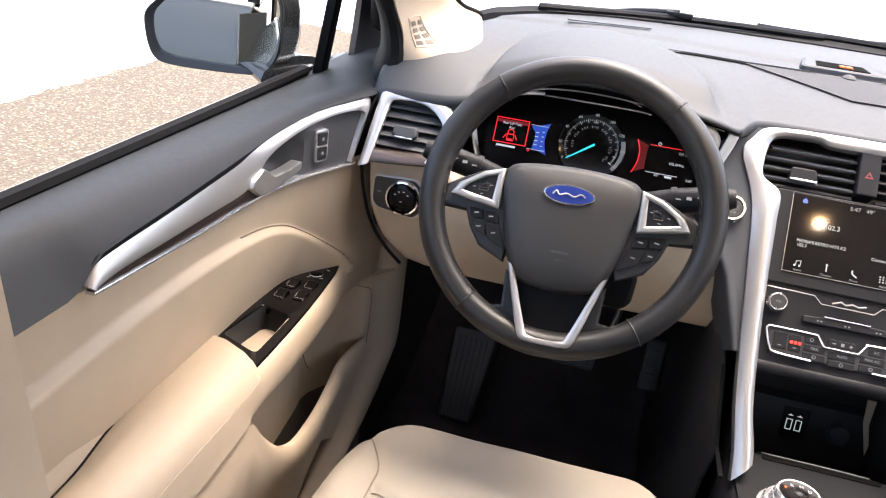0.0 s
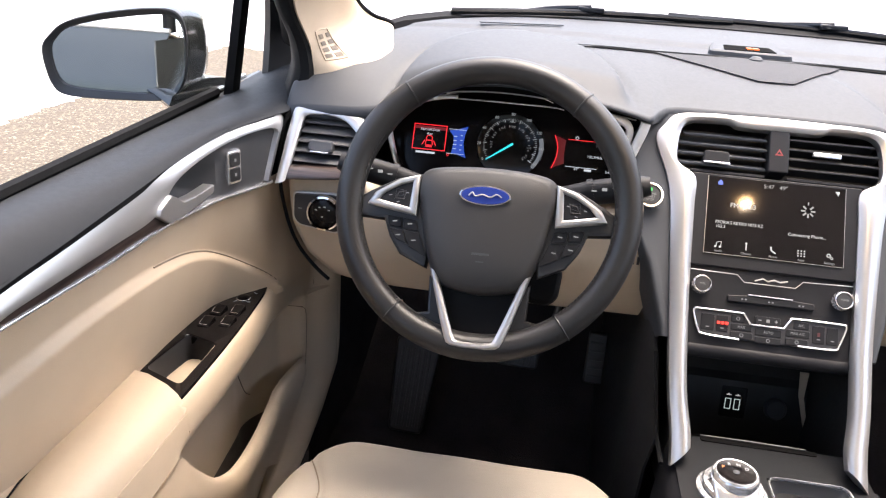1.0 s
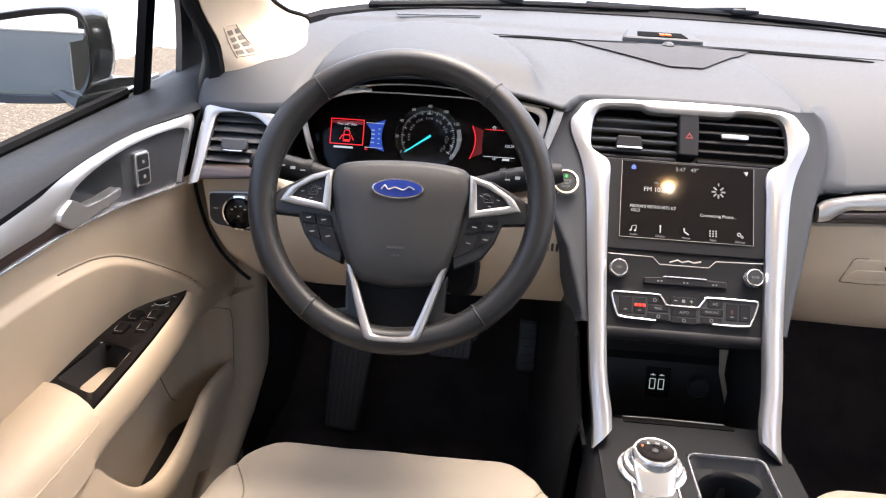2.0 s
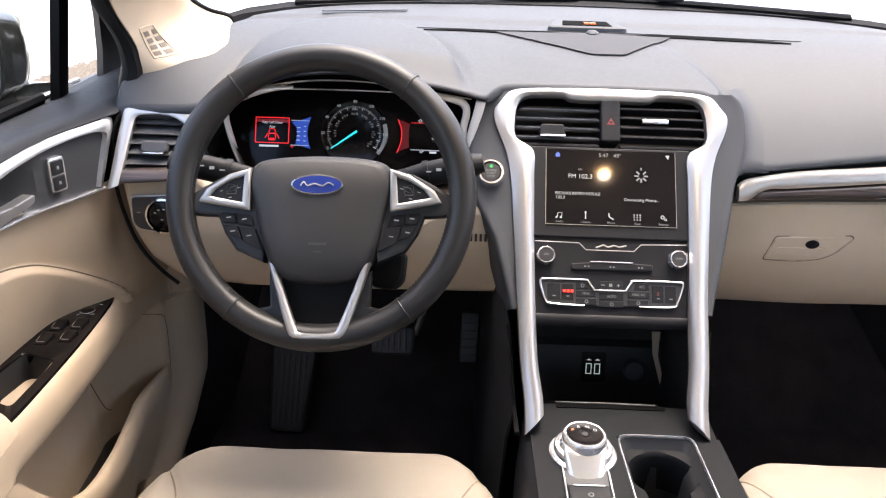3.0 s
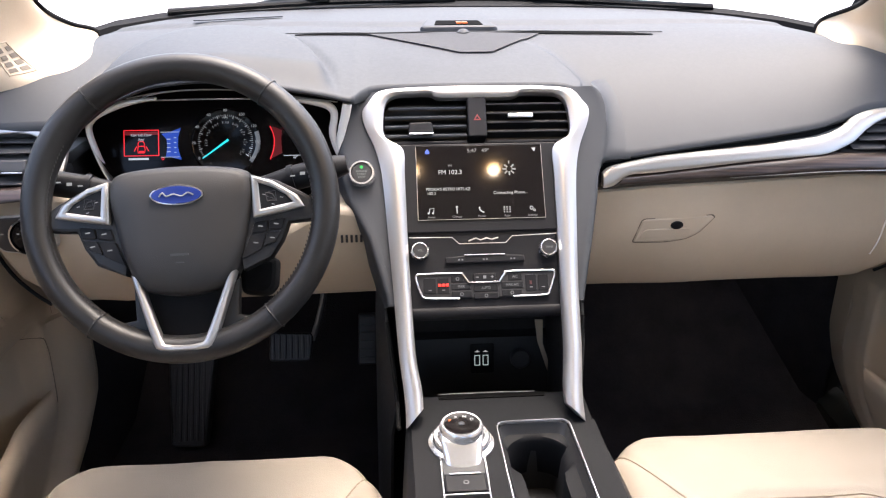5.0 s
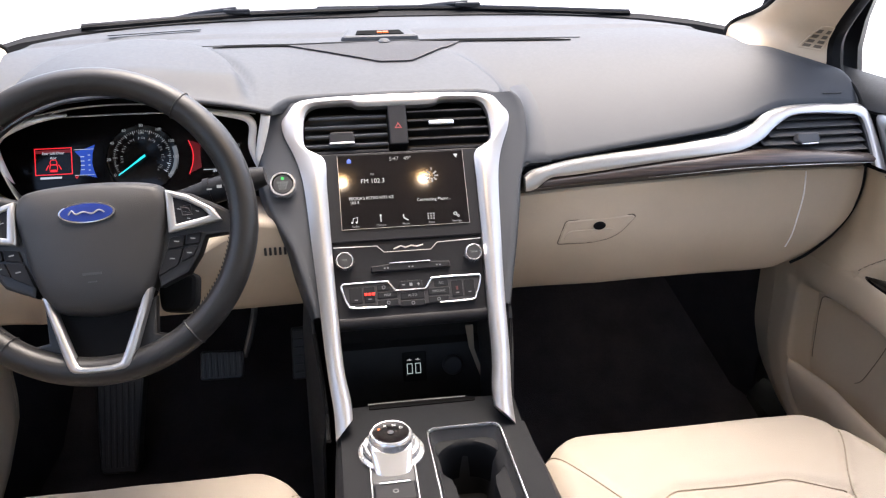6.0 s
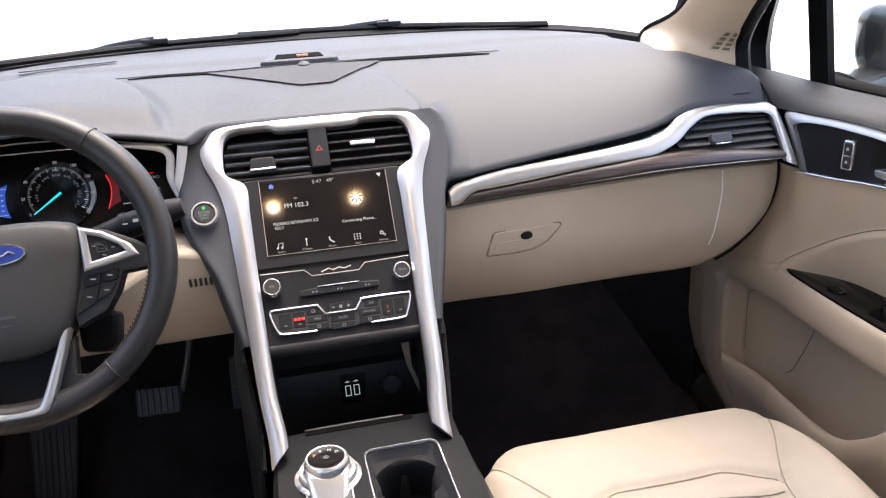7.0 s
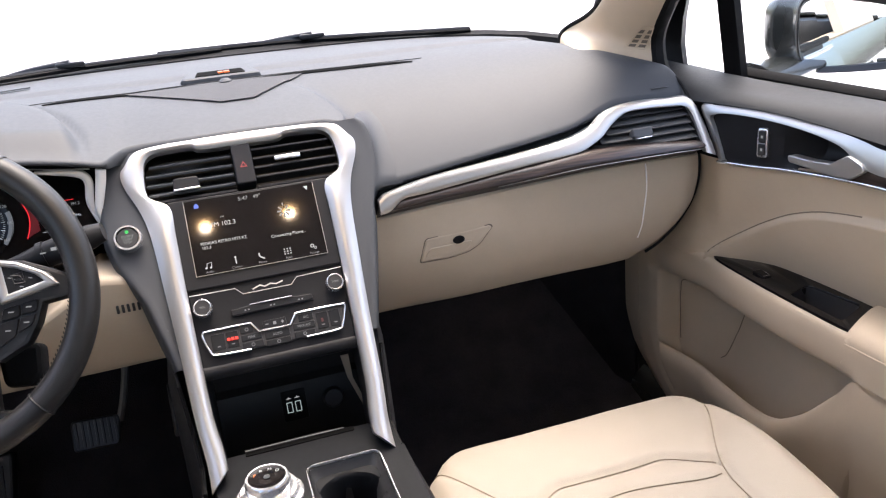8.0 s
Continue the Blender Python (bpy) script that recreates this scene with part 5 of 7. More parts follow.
# small car seen from above, doors wide
part("car_symbol", tube([CK @ Vector((-0.118 + x / 1000, y / 1000, 0.0003)) for x, y in ((-4.5, -13), (4.5, -13), (5.2, -8), (4.2, -3), (4.6, 0), (3, 3.2), (-3, 3.2), (-4.6, 0), (-4.2, -3), (-5.2, -8))], 0.0006, 5, True), RED, disp)
part("car_symbol_glass", rbox(0.008, 0.0014, 0.0003, 0, CK @ Matrix.Translation((-0.118, -0.0035, 0.0003))), RED, disp)
part("car_symbol_glass", rbox(0.007, 0.0028, 0.0003, 0, CK @ Matrix.Translation((-0.118, -0.0115, 0.0003))), RED, disp)
for _k in (-1, 1):
    part("car_symbol_door", rbox(0.0012, 0.008, 0.0003, 0, CK @ Matrix.Translation((-0.118 + 0.0082 * _k, -0.007, 0.0002)) @ pose(0, 0, 0, 0, 0, 28 * _k)), RED, disp)
part("odometer_bar", rbox(0.028, 0.0028, 0.0002, 0, CK @ Matrix.Translation((-0.122, -0.0215, 0))), PALE_L, disp)
part("warning_mark", band([((-0.0908, -0.0215), (-0.0900, -0.0215)), ((-0.0885, -0.0190), (-0.0885, -0.0198)), ((-0.0862, -0.0215), (-0.0870, -0.0215)), ((-0.0885, -0.0240), (-0.0885, -0.0232))], 0.0001, CK, 1, 0.0002, 1, True), RED, disp)
part("blue_gauge", prism([(x - 0.010, y) for x, y in ((-0.080, 0.014), (-0.069, 0.016), (-0.053, 0.022), (-0.0565, 0.010), (-0.0575, -0.003), (-0.0555, -0.014), (-0.0520, -0.024), (-0.066, -0.020), (-0.074, -0.019), (-0.072, -0.004), (-0.073, 0.006))], 0.0002, CK), BLUEL, disp, "lit blue gauge")
for _i in range(4):
    part("gauge_bar", rbox(0.005, 0.0012, 0.0002, 0, CK @ Matrix.Translation((-0.080, -0.012 + 0.006 * _i, 0.0003))), PALE_L, disp)
    part("gauge_bar", rbox(0.003, 0.0012, 0.0002, 0, CK @ Matrix.Translation((-0.071, -0.013 + 0.007 * _i, 0.0003))), PALE_L, disp)
for _y in (0.0162, -0.0195):
    part("display_line", rbox(0.026, 0.0007, 0.0002, 0, CK @ Matrix.Translation((-0.078, _y, 0.0001))), PALE_L, disp)

GX, GY, GR = 0.0, 0.003, 0.0405
dial = part("speedometer", lathe([(0.0, 0.0), (0.046, 0.0), (0.0475, 0.001), (0.049, 0.0)], CP @ Matrix.Translation((GX, GY - 0.003, 0.0006)), 48), GLOSS, clu, "round black speedometer")
DIM = glow("dial_print", (0.8, 0.82, 0.85), 0.13)
for _i in range(57):
    _a = radians(214 - 4.43 * _i)
    _big = _i % 4 == 0
    _r = GR - (0.004 if _big else 0.003)
    part("tick", rbox(0.005 if _big else 0.0026, 0.0009 if _big else 0.0005, 0.0002, 0, CK @ Matrix.Translation((GX + _r * math.cos(_a), GY - 0.002 + _r * math.sin(_a), 0.0012)) @ pose(0, 0, 0, 0, 0, math.degrees(_a))), DIM if _i < 50 else PALE_L, dial)
for _i, _n in enumerate((0, 20, 40, 60, 80, 100, 120, 140, 160)):
    _a = radians(214 - 31.0 * _i)
    lettering(str(_n), 0.0056, CK @ Matrix.Translation((GX + 0.0450 * math.cos(_a), GY - 0.001 + 0.0440 * math.sin(_a), 0.0014)), DIM, dial)
    if 0 < _i:
        lettering(str(_n * 3 // 2), 0.0040, CK @ Matrix.Translation((GX + 0.0275 * math.cos(_a), GY - 0.002 + 0.0275 * math.sin(_a), 0.0014)), glow("dial_print_dim", (0.5, 0.5, 0.55), 0.07), dial)
        for _k in (-0.14, 0.14):
            part("inner_tick", rbox(0.003, 0.0006, 0.0002, 0, CK @ Matrix.Translation((GX + 0.0275 * math.cos(_a + _k), GY - 0.002 + 0.0275 * math.sin(_a + _k), 0.0013)) @ pose(0, 0, 0, 0, 0, math.degrees(_a + _k))), DIM, dial)
lettering("MPH", 0.0038, CK @ Matrix.Translation((GX, GY + 0.0320, 0.0014)), DIM, dial)
part("bright_arc", band([((GX + 0.0485 * math.cos(_a), GY - 0.002 + 0.0485 * math.sin(_a)), (GX + 0.0425 * math.cos(_a), GY - 0.002 + 0.0425 * math.sin(_a))) for _a in (radians(18), radians(6), radians(-6), radians(-18), radians(-30), radians(-40))], 0.001, CK, 2, 0.001, 3), glow("arc_print", (0.7, 0.75, 0.85), 0.07), dial, "pale arc")
NEEDLE = glow("needle_light", (0.03, 0.7, 0.8), 0.45)
part("needle", prism([(0.004, 0.0015), (-0.041, 0.0005), (-0.041, -0.0005), (0.004, -0.0015)], 0.001, CK @ Matrix.Translation((GX + 0.001, GY - 0.002, 0.004)) @ pose(0, 0, 0, 0, 0, 36)), NEEDLE, dial, "lit turquoise needle")
rdisp = part("right_display", prism(rect(0.073, -0.026, 0.150, 0.024), 0.001, CK @ Matrix.Translation((0, 0, -0.0002))), GLOSS, clu)
part("red_crescent", prism([(x - 0.010, y) for x, y in ((0.0735, 0.022), (0.080, 0.0205), (0.0895, 0.0165), (0.0885, 0.006), (0.0885, -0.006), (0.0895, -0.017), (0.080, -0.021), (0.0725, -0.025), (0.0770, -0.012), (0.0785, 0.0), (0.0775, 0.010))], 0.0002, CK), glow("red_crescent_light", (0.8, 0.015, 0.03), 0.045), rdisp, "lit red crescent")
part("crescent_edge", tube(spline([CK @ Vector(p) for p in ((0.0628, 0.0225, 0.0003), (0.0675, 0.010, 0.0003), (0.0685, 0.0, 0.0003), (0.0670, -0.012, 0.0003), (0.0622, -0.0255, 0.0003))], 5), 0.0007, 5), RED, rdisp)
for _y in (0.0185, -0.0205):
    part("display_line", rbox(0.045, 0.0008, 0.0002, 0, CK @ Matrix.Translation((0.104, _y, 0.0001))), RED if _y > 0 else PALE_L, rdisp)
lettering("FM 2", 0.0055, CK @ Matrix.Translation((0.128, 0.012, 0.0002)), DIM, rdisp)
lettering("102.3MHz", 0.0052, CK @ Matrix.Translation((0.122, -0.004, 0.0002)), PALE_L, rdisp)
lettering("5:47", 0.0048, CK @ Matrix.Translation((0.143, -0.0235, 0.0002)), PALE_L, rdisp)
lettering("49°", 0.0052, CK @ Matrix.Translation((0.098, -0.0235, 0.0002)), PALE_L, rdisp)
part("compass_bar", rbox(0.010, 0.003, 0.0002, 0, CK @ Matrix.Translation((0.114, -0.0235, 0.0002))), PALE_L, rdisp)
part("selector_mark", band([((0.0915, 0.0215), (0.0925, 0.0215)), ((0.0945, 0.0245), (0.0945, 0.0235)), ((0.0975, 0.0215), (0.0965, 0.0215)), ((0.0945, 0.0185), (0.0945, 0.0195))], 0.0001, CK, 1, 0.0002, 1, True), PALE_L, rdisp)
part("belt_lamp", rbox(0.003, 0.004, 0.0003, 0, CK @ Matrix.Translation((0.125, -0.040, 0.0005))), RED, clu, "lit red belt lamp")


# ---------------------------------------------------------------- steering wheel and stalks
C27, S27 = math.cos(radians(27)), math.sin(radians(27))
WP = axes((-0.3632, -0.1085, 0.9062), (1, 0, 0), (0, S27, C27)) @ pose(0, 0, 0, 0, 0, 1.5)
wheel = thing("steering_wheel", (-0.3635, -0.06, 0.86), "black leather steering wheel with silver spokes and blue oval badge", "steering wheel")


def mm(pts, s=1):
    return [(s * x / 1000, y / 1000) for x, y in pts]


def wheel_rim():
    rows = []
    for i in range(96):
        a = 2 * math.pi * i / 96
        # thicker grips at ten and two
        g = 0.0012 * sum(math.exp(-((a - radians(q)) / 0.22) ** 2) for q in (30, 150))
        rad = 0.0162 + g
        c, s = math.cos(a), math.sin(a)
        rows.append([WP @ Vector(((0.1643 + rad * math.cos(b)) * c, (0.1643 + rad * math.cos(b)) * s, 1.08 * rad * math.sin(b))) for b in [2 * math.pi * j / 16 for j in range(16)]])
    rim = part("rim", loft(rows, closed=True, ring=True), WHEEL, wheel, "black stitched leather rim")
    for q in (52, 128, 233, 307):
        a = radians(q)
        ring = [WP @ Vector(((0.1643 + 0.0168 * math.cos(b)) * math.cos(a), (0.1643 + 0.0168 * math.cos(b)) * math.sin(a), 1.08 * 0.0168 * math.sin(b))) for b in [2 * math.pi * j / 14 for j in range(14)]]
        part("seam", tube(ring, 0.0010, 5, True), BLACK, rim)
    for q0, q1 in ((150, 231), (309, 390)):
        for i in range(44):
            a = radians(q0 + (q1 - q0) * i / 43)
            o = Vector(((0.1643 - 0.0155) * math.cos(a), (0.1643 - 0.0155) * math.sin(a), 0.0085))
            part("stitch", rbox(0.0010, 0.0026, 0.0006, 0, WP @ Matrix.Translation(o) @ pose(0, 0, 0, 0, 0, math.degrees(a) + 25)), HUB, rim)


wheel_rim()
COVER = [(0, 47), (38, 45.5), (64, 42), (76, 37), (82, 27), (83, 14), (79, -5), (69.5, -49), (58, -80), (49, -92), (36, -99), (0, -104)]
cover = [(x / 1000, y / 1000) for x, y in COVER] + [(-x / 1000, y / 1000) for x, y in reversed(COVER[1:-1])]


def airbag():
    rows = []
    c = Vector((0, -0.022))
    for k, h in ((1.0, -0.028), (1.0, -0.004), (0.985, 0.004), (0.94, 0.0105), (0.86, 0.0145), (0.6, 0.018), (0.3, 0.0195), (0.02, 0.020)):
        rows.append([WP @ Vector((c.x + (Vector(p) - c).x * k, c.y + (Vector(p) - c).y * k, h)) for p in (tuple(v[:2]) for v in spline([(*q, 0) for q in cover], 4, True))])
    return part("airbag_cover", loft(rows, ring=True, cap_end=True), HUB, wheel, "dark grey grained airbag cover", smooth=60)


hub = airbag()
em = WP @ Matrix.Translation((-0.0015, 0.0105, 0.0195)) @ pose(0, 0, 0, 3)


def oval(a, b, n=36):
    return [(a * math.cos(2 * math.pi * i / n), b * math.sin(2 * math.pi * i / n)) for i in range(n)]


emb = part("badge", prism(oval(0.0300, 0.0118), 0.004, em @ Matrix.Translation((0, 0, 0.0022)), 0.001), CHROME, wheel, "blue oval badge with a bright rim")
part("badge_field", prism(oval(0.0278, 0.0100), 0.002, em @ Matrix.Translation((0, 0, 0.0028)), 0.0004), BLUE, emb, "deep blue enamel field")
part("badge_mark", tube(spline([em @ Vector((x / 1000, y / 1000, 0.0030)) for x, y in ((-19, -1.5), (-15, 2.8), (-11, -1.2), (-3, 1.0), (6, -1.4), (13, 2.2), (19, -0.8))], 6), 0.0009, 5), SILVER, emb, "bright flourish")
part("flap_mark", rbox(0.020, 0.0026, 0.0004, 0, WP @ Matrix.Translation((-0.001, -0.057, 0.0193)) @ pose(0, 0, 0, 2)), DASH_DARK, hub)
part("flap_mark", rbox(0.009, 0.0014, 0.0004, 0, WP @ Matrix.Translation((-0.001, -0.066, 0.0190)) @ pose(0, 0, 0, 3)), DASH_DARK, hub)
for _s in (-1, 1):
    body_ = part("spoke", prism(mm([(70, 36), (108, 26), (138, 10), (150, 2), (152, -22), (120, -24), (112, -44), (98, -64), (66, -78), (60, -30)], _s), 0.024, WP @ Matrix.Translation((0, 0, 0.001)), 0.004), BLACK, wheel, "black side spoke")
    ring_o = mm([(140, -8), (132, 6), (104, 24), (80, 31), (81, -18), (118, -12)], _s)
    ring_i = mm([(127, -2), (119, 7), (102, 17), (88, 22), (90, -9), (117, -4)], _s)
    part("silver_spoke", band(list(zip(ring_o, ring_i)), 0.0025, WP @ Matrix.Translation((0, 0, 0.009)), 4, 0.012, 1, True), SILVER, body_, "satin silver spoke trim")
    pad = part("button_pad", prism(rounded(mm([(128, -2), (120, 7), (102, 18), (87, 23), (89, -10), (118, -5)], _s), 0.002), 0.012, WP @ Matrix.Translation((0, 0, 0.0085)), 0.001), PANEL, body_)
    part("button_edge", band([(p, q) for p, q in zip(mm([(109, 0), (104, 9), (95, 11), (97, 0)], _s), mm([(107.5, 1.2), (103.5, 7.5), (96.5, 9.2), (98, 1.2)], _s))], 0.0004, WP @ Matrix.Translation((0, 0, 0.0088)), 2, 0.0006, 1, True), BLACK, pad)
    part("symbol", tube([WP @ Vector((_s * x / 1000, y / 1000, 0.0088)) for x, y in ((98, 5), (108, 2.5), (107, 12), (99, 11))], 0.0004, 4, True), DASH, pad)
    for mx, my in ((94, 8), (114, 4), (104, -3.5), (103, 17)):
        part("symbol", rbox(0.0035, 0.0010, 0.0003, 0, WP @ Matrix.Translation((_s * mx / 1000, my / 1000, 0.0088)) @ pose(0, 0, 0, 0, 0, -15 * _s)), WHITE_INK, pad)
    for quad, mx, my in (([(116, -19), (99, -21), (97, -33), (113, -32)], 106, -26), ([(97, -21), (81, -23), (77, -36), (95, -34)], 88, -28), ([(112, -34), (96, -36), (90, -52), (105, -46)], 101, -42), ([(94, -36), (76, -38), (65, -66), (88, -54)], 82, -47)):
        bt = part("button", prism(rounded(mm(quad, _s), 0.002), 0.014, WP @ Matrix.Translation((0, 0, 0.0045)), 0.0012), PANEL, body_)
        part("symbol", rbox(0.0055, 0.0014, 0.0003, 0, WP @ Matrix.Translation((_s * mx / 1000, my / 1000, 0.0048)) @ pose(0, 0, 0, 0, 0, -8 * _s)), WHITE_INK, bt)
# lower spoke: a bright V round a black panel
VO = mm([(-59, -76), (-47, -114), (-34, -154), (-26, -163.5), (0, -165), (26, -163.5), (34, -154), (47, -114), (59, -76)])
VI = mm([(-49, -82), (-38, -114), (-24.5, -150), (-18.5, -157), (0, -158.5), (18.5, -157), (24.5, -150), (38, -114), (49, -82)])
low_spoke = part("lower_spoke", prism(mm([(-58, -80), (58, -80), (40, -118), (28, -158), (-28, -158), (-40, -118)]), 0.02, WP @ Matrix.Translation((0, 0, -0.006)), 0.002), RUBBER, wheel, "black lower spoke panel")
part("silver_spoke", band(list(zip(VO, VI)), 0.003, WP @ Matrix.Translation((0, 0, 0.0175)) @ pose(0, -0.165, 0, -7) @ Matrix.Translation((0, 0.165, 0)), 4, 0.014, 2), SILVER, low_spoke, "satin silver V-shaped lower spoke trim")
for _s in (-1, 1):
    part("rim_web", prism(mm([(30, -158), (52, -92), (60, -86), (58, -128), (78, -132), (60, -150)], _s), 0.014, WP @ Matrix.Translation((0, 0, -0.004)), 0.003), WHEEL, low_spoke)
col = thing("steering_column", (-0.3635, 0.0, 0.80), "black steering column cowl behind the wheel", "steering column")
part("cowl", lathe([(0.0, 0.0), (0.055, 0.0), (0.062, -0.02), (0.068, -0.10), (0.072, -0.20)], WP @ Matrix.Translation((0, -0.012, -0.035)) @ Matrix.Diagonal((1.0, 0.85, 1, 1)), 28), BLACK, col, "black moulded cowl")
part("adjuster_lever", prism(rounded(mm([(50, -58), (98, -60), (94, -98), (82, -108), (52, -104)]), 0.010), 0.03, WP @ Matrix.Translation((0, 0, -0.055)), 0.006), RUBBER, col, "black lever housing under the column")


def stalk(s, label):
    st = thing("stalk", WP @ Vector((s * 0.06, 0.02, -0.045)), label, "control stalk", "column stalks")
    a, b = WP @ Vector((s * 0.06, 0.022, -0.050)), WP @ Vector((s * 0.176, 0.044, -0.034))
    mid = a.lerp(b, 0.55)
    path = [a, a.lerp(b, 0.3), mid, a.lerp(b, 0.8), b, b + (b - a) * 0.12]
    part("lever", tube(path, [0.011, 0.013, 0.016, 0.016, 0.0150, 0.0115], 14, squash=0.8), PANEL, st)
    part("collar", tube([a.lerp(b, 0.50), a.lerp(b, 0.56)], 0.0176, 16, squash=0.82), PANEL, st)
    for i in range(3):
        part("mark", rbox(0.006, 0.0016 + 0.002 * (i == 1), 0.0004, 0, WP @ Matrix.Translation((s * (0.124 + 0.012 * i), 0.034 + 0.0023 * i, -0.0252 + 0.0017 * i))), WHITE_INK, st)


stalk(-1, "black turn signal stalk with white symbols behind the wheel")
stalk(1, "black wiper stalk with white symbols behind the wheel")


# ---------------------------------------------------------------- centre console
con = thing("centre_console", (0, -0.4, 0.27), "charcoal centre console with a rotary shifter and cup holder", "centre console")


def console_body():
    def half(y):
        return table(-y, [(0.08, 0.100, 0.118), (0.17, 0.108, 0.124), (0.30, 0.112, 0.130), (0.45, 0.115, 0.132), (0.8, 0.115, 0.132)])
    rows = []
    for y in np.linspace(-0.112, -0.80, 24):
        l, r = half(y)
        z = 0.634 + 0.02 * ease((-y - 0.45) / 0.2)
        cx = 0.006
        row = []
        for x, dz in ((-l - 0.012, -0.37), (-l - 0.010, -0.10), (-l - 0.006, -0.030), (-l - 0.001, -0.008), (-l + 0.006, -0.001)):
            row.append((x, y, z + dz))
        for x, dz in ((r - 0.006, -0.001), (r + 0.001, -0.008), (r + 0.006, -0.030), (r + 0.010, -0.10), (r + 0.012, -0.37)):
            row.append((x, y, z + dz))
        rows.append(row)
    return rows


_rows = console_body()
part("side_panel", loft([r[:5] for r in _rows]), PANEL, con, "charcoal side panel")
part("side_panel", loft([r[5:] for r in _rows]), PANEL, con, "charcoal side panel")
# flanks beside the stack legs, down to the floor
for _s in (-1, 1):
    rows = []
    for y, z, xo in ((-0.115, 0.628, 0.119), (-0.09, 0.66, 0.122), (-0.06, 0.72, 0.130), (-0.02, 0.76, 0.136), (0.10, 0.76, 0.136), (0.45, 0.76, 0.136)):
        rows.append([(_s * xo, y, z), (_s * (xo + 0.008), y, z - 0.05), (_s * (xo + 0.012), y, 0.45), (_s * (xo + 0.014), y, 0.26)])
    part("flank", loft(rows, thick=0.004 * _s), BLACK, con, "black flank panel beside the footwell")
    part("flank_edge", tube([(_s * xo, y, z) for y, z, xo in ((-0.17, 0.628, 0.121), (-0.115, 0.630, 0.122), (-0.09, 0.66, 0.125), (-0.06, 0.72, 0.132))], 0.003, 6), RUBBER, con)
CUP = (-0.001, -0.372, 0.091, -0.176)
# top plate with an opening for the cup holder
for x0, y0, x1, y1 in ((-0.106, -0.80, 0.126, CUP[1]), (-0.106, CUP[3], 0.120, -0.112), (-0.106, CUP[1], CUP[0], CUP[3]), (CUP[2], CUP[1], 0.124, CUP[3])):
    part("top_plate", rbox(x1 - x0, y1 - y0, 0.006, 0.0, Matrix.Translation(((x0 + x1) / 2, (y0 + y1) / 2, 0.631))), CONSOLE, con, "charcoal top plate")
cup = part("cup_holder", loft([[(x, y, z) for x, y in rounded(rect(CUP[0] + g, CUP[1] + g, CUP[2] - g, CUP[3] - g), 0.014)] for g, z in ((0.002, 0.634), (0.006, 0.622), (0.010, 0.618), (0.014, 0.60), (0.018, 0.545))], ring=True, cap_end=True), BLACK, con, "black cup holder well")


def cup_ledge():
    """Ledge inside the well with a keyhole-shaped opening."""
    cx, cy, r = 0.045, -0.2275, 0.0385
    key = [(cx + r * math.cos(radians(a)), cy + r * math.sin(radians(a))) for a in range(-52, 233, 8)]
    key += [(0.0215, -0.272), (0.0215, -0.29), (0.0215, -0.31), (0.0215, -0.33), (0.024, -0.352), (0.044, -0.358), (0.064, -0.352), (0.0665, -0.33), (0.0665, -0.31), (0.0665, -0.29), (0.0665, -0.272)]
    x0, y0, x1, y1 = CUP[0] + 0.007, CUP[1] + 0.007, CUP[2] - 0.007, CUP[3] - 0.007
    c = Vector((cx, -0.27))
    outer = []
    for p in key:
        d = Vector(p) - c
        k = min((x1 - c.x) / d.x if d.x > 1e-6 else 1e9, (x0 - c.x) / d.x if d.x < -1e-6 else 1e9, (y1 - c.y) / d.y if d.y > 1e-6 else 1e9, (y0 - c.y) / d.y if d.y < -1e-6 else 1e9)
        outer.append(c + d * k)
    rows = [[(p.x, p.y, 0.621) for p in outer]] + [[(c.x + (p[0] - c.x) * g, c.y + (p[1] - c.y) * g, z) for p in key] for g, z in ((1.04, 0.6195), (1.0, 0.615), (0.97, 0.57))]
    part("cup_ledge", loft(rows, ring=True), CONSOLE, cup, "charcoal ledge with a keyhole opening")


cup_ledge()
o_, i_ = rounded(rect(CUP[0] - 0.0010, CUP[1] - 0.0010, CUP[2] + 0.0010, CUP[3] + 0.0010), 0.015), rounded(rect(CUP[0] + 0.0012, CUP[1] + 0.0012, CUP[2] - 0.0012, CUP[3] - 0.0012), 0.012)
part("cup_rim", band(list(zip(o_, i_)), 0.0025, Matrix.Translation((0, 0, 0.635)), 3, 0.003, 1, True), BRIGHT, cup, "chrome rim")
# rotary shifter
SH = Matrix.Translation((-0.0475, -0.212, 0.634)) @ Matrix.Diagonal((0.95, 0.95, 0.92, 1))
BRUSHED = mat("brushed_silver", (0.74, 0.74, 0.75), 0.17, metal=0.8, vary=0.03, wear=0.1)
shift = part("shifter", lathe([(0.0415, 0.0), (0.0415, 0.003), (0.039, 0.005), (0.0365, 0.0055), (0.0360, 0.0110), (0.0345, 0.0135), (0.0305, 0.0145), (0.0290, 0.0170), (0.0276, 0.0215), (0.0273, 0.0262), (0.0263, 0.0297), (0.0245, 0.0314), (0.0228, 0.0312)], SH, 40), BRUSHED, con, "chrome rotary shift dial with a black top")
top_ = part("dial_top", lathe([(0.0, 0.0295), (0.009, 0.0295), (0.010, 0.0306), (0.0222, 0.0306), (0.0230, 0.0310)], SH, 40), GLOSS, shift, "black glossy dial top")
part("dial_hub", lathe([(0.0, 0.0320), (0.0022, 0.0319), (0.0035, 0.0312), (0.004, 0.0304)], SH, 24), DASH, top_)
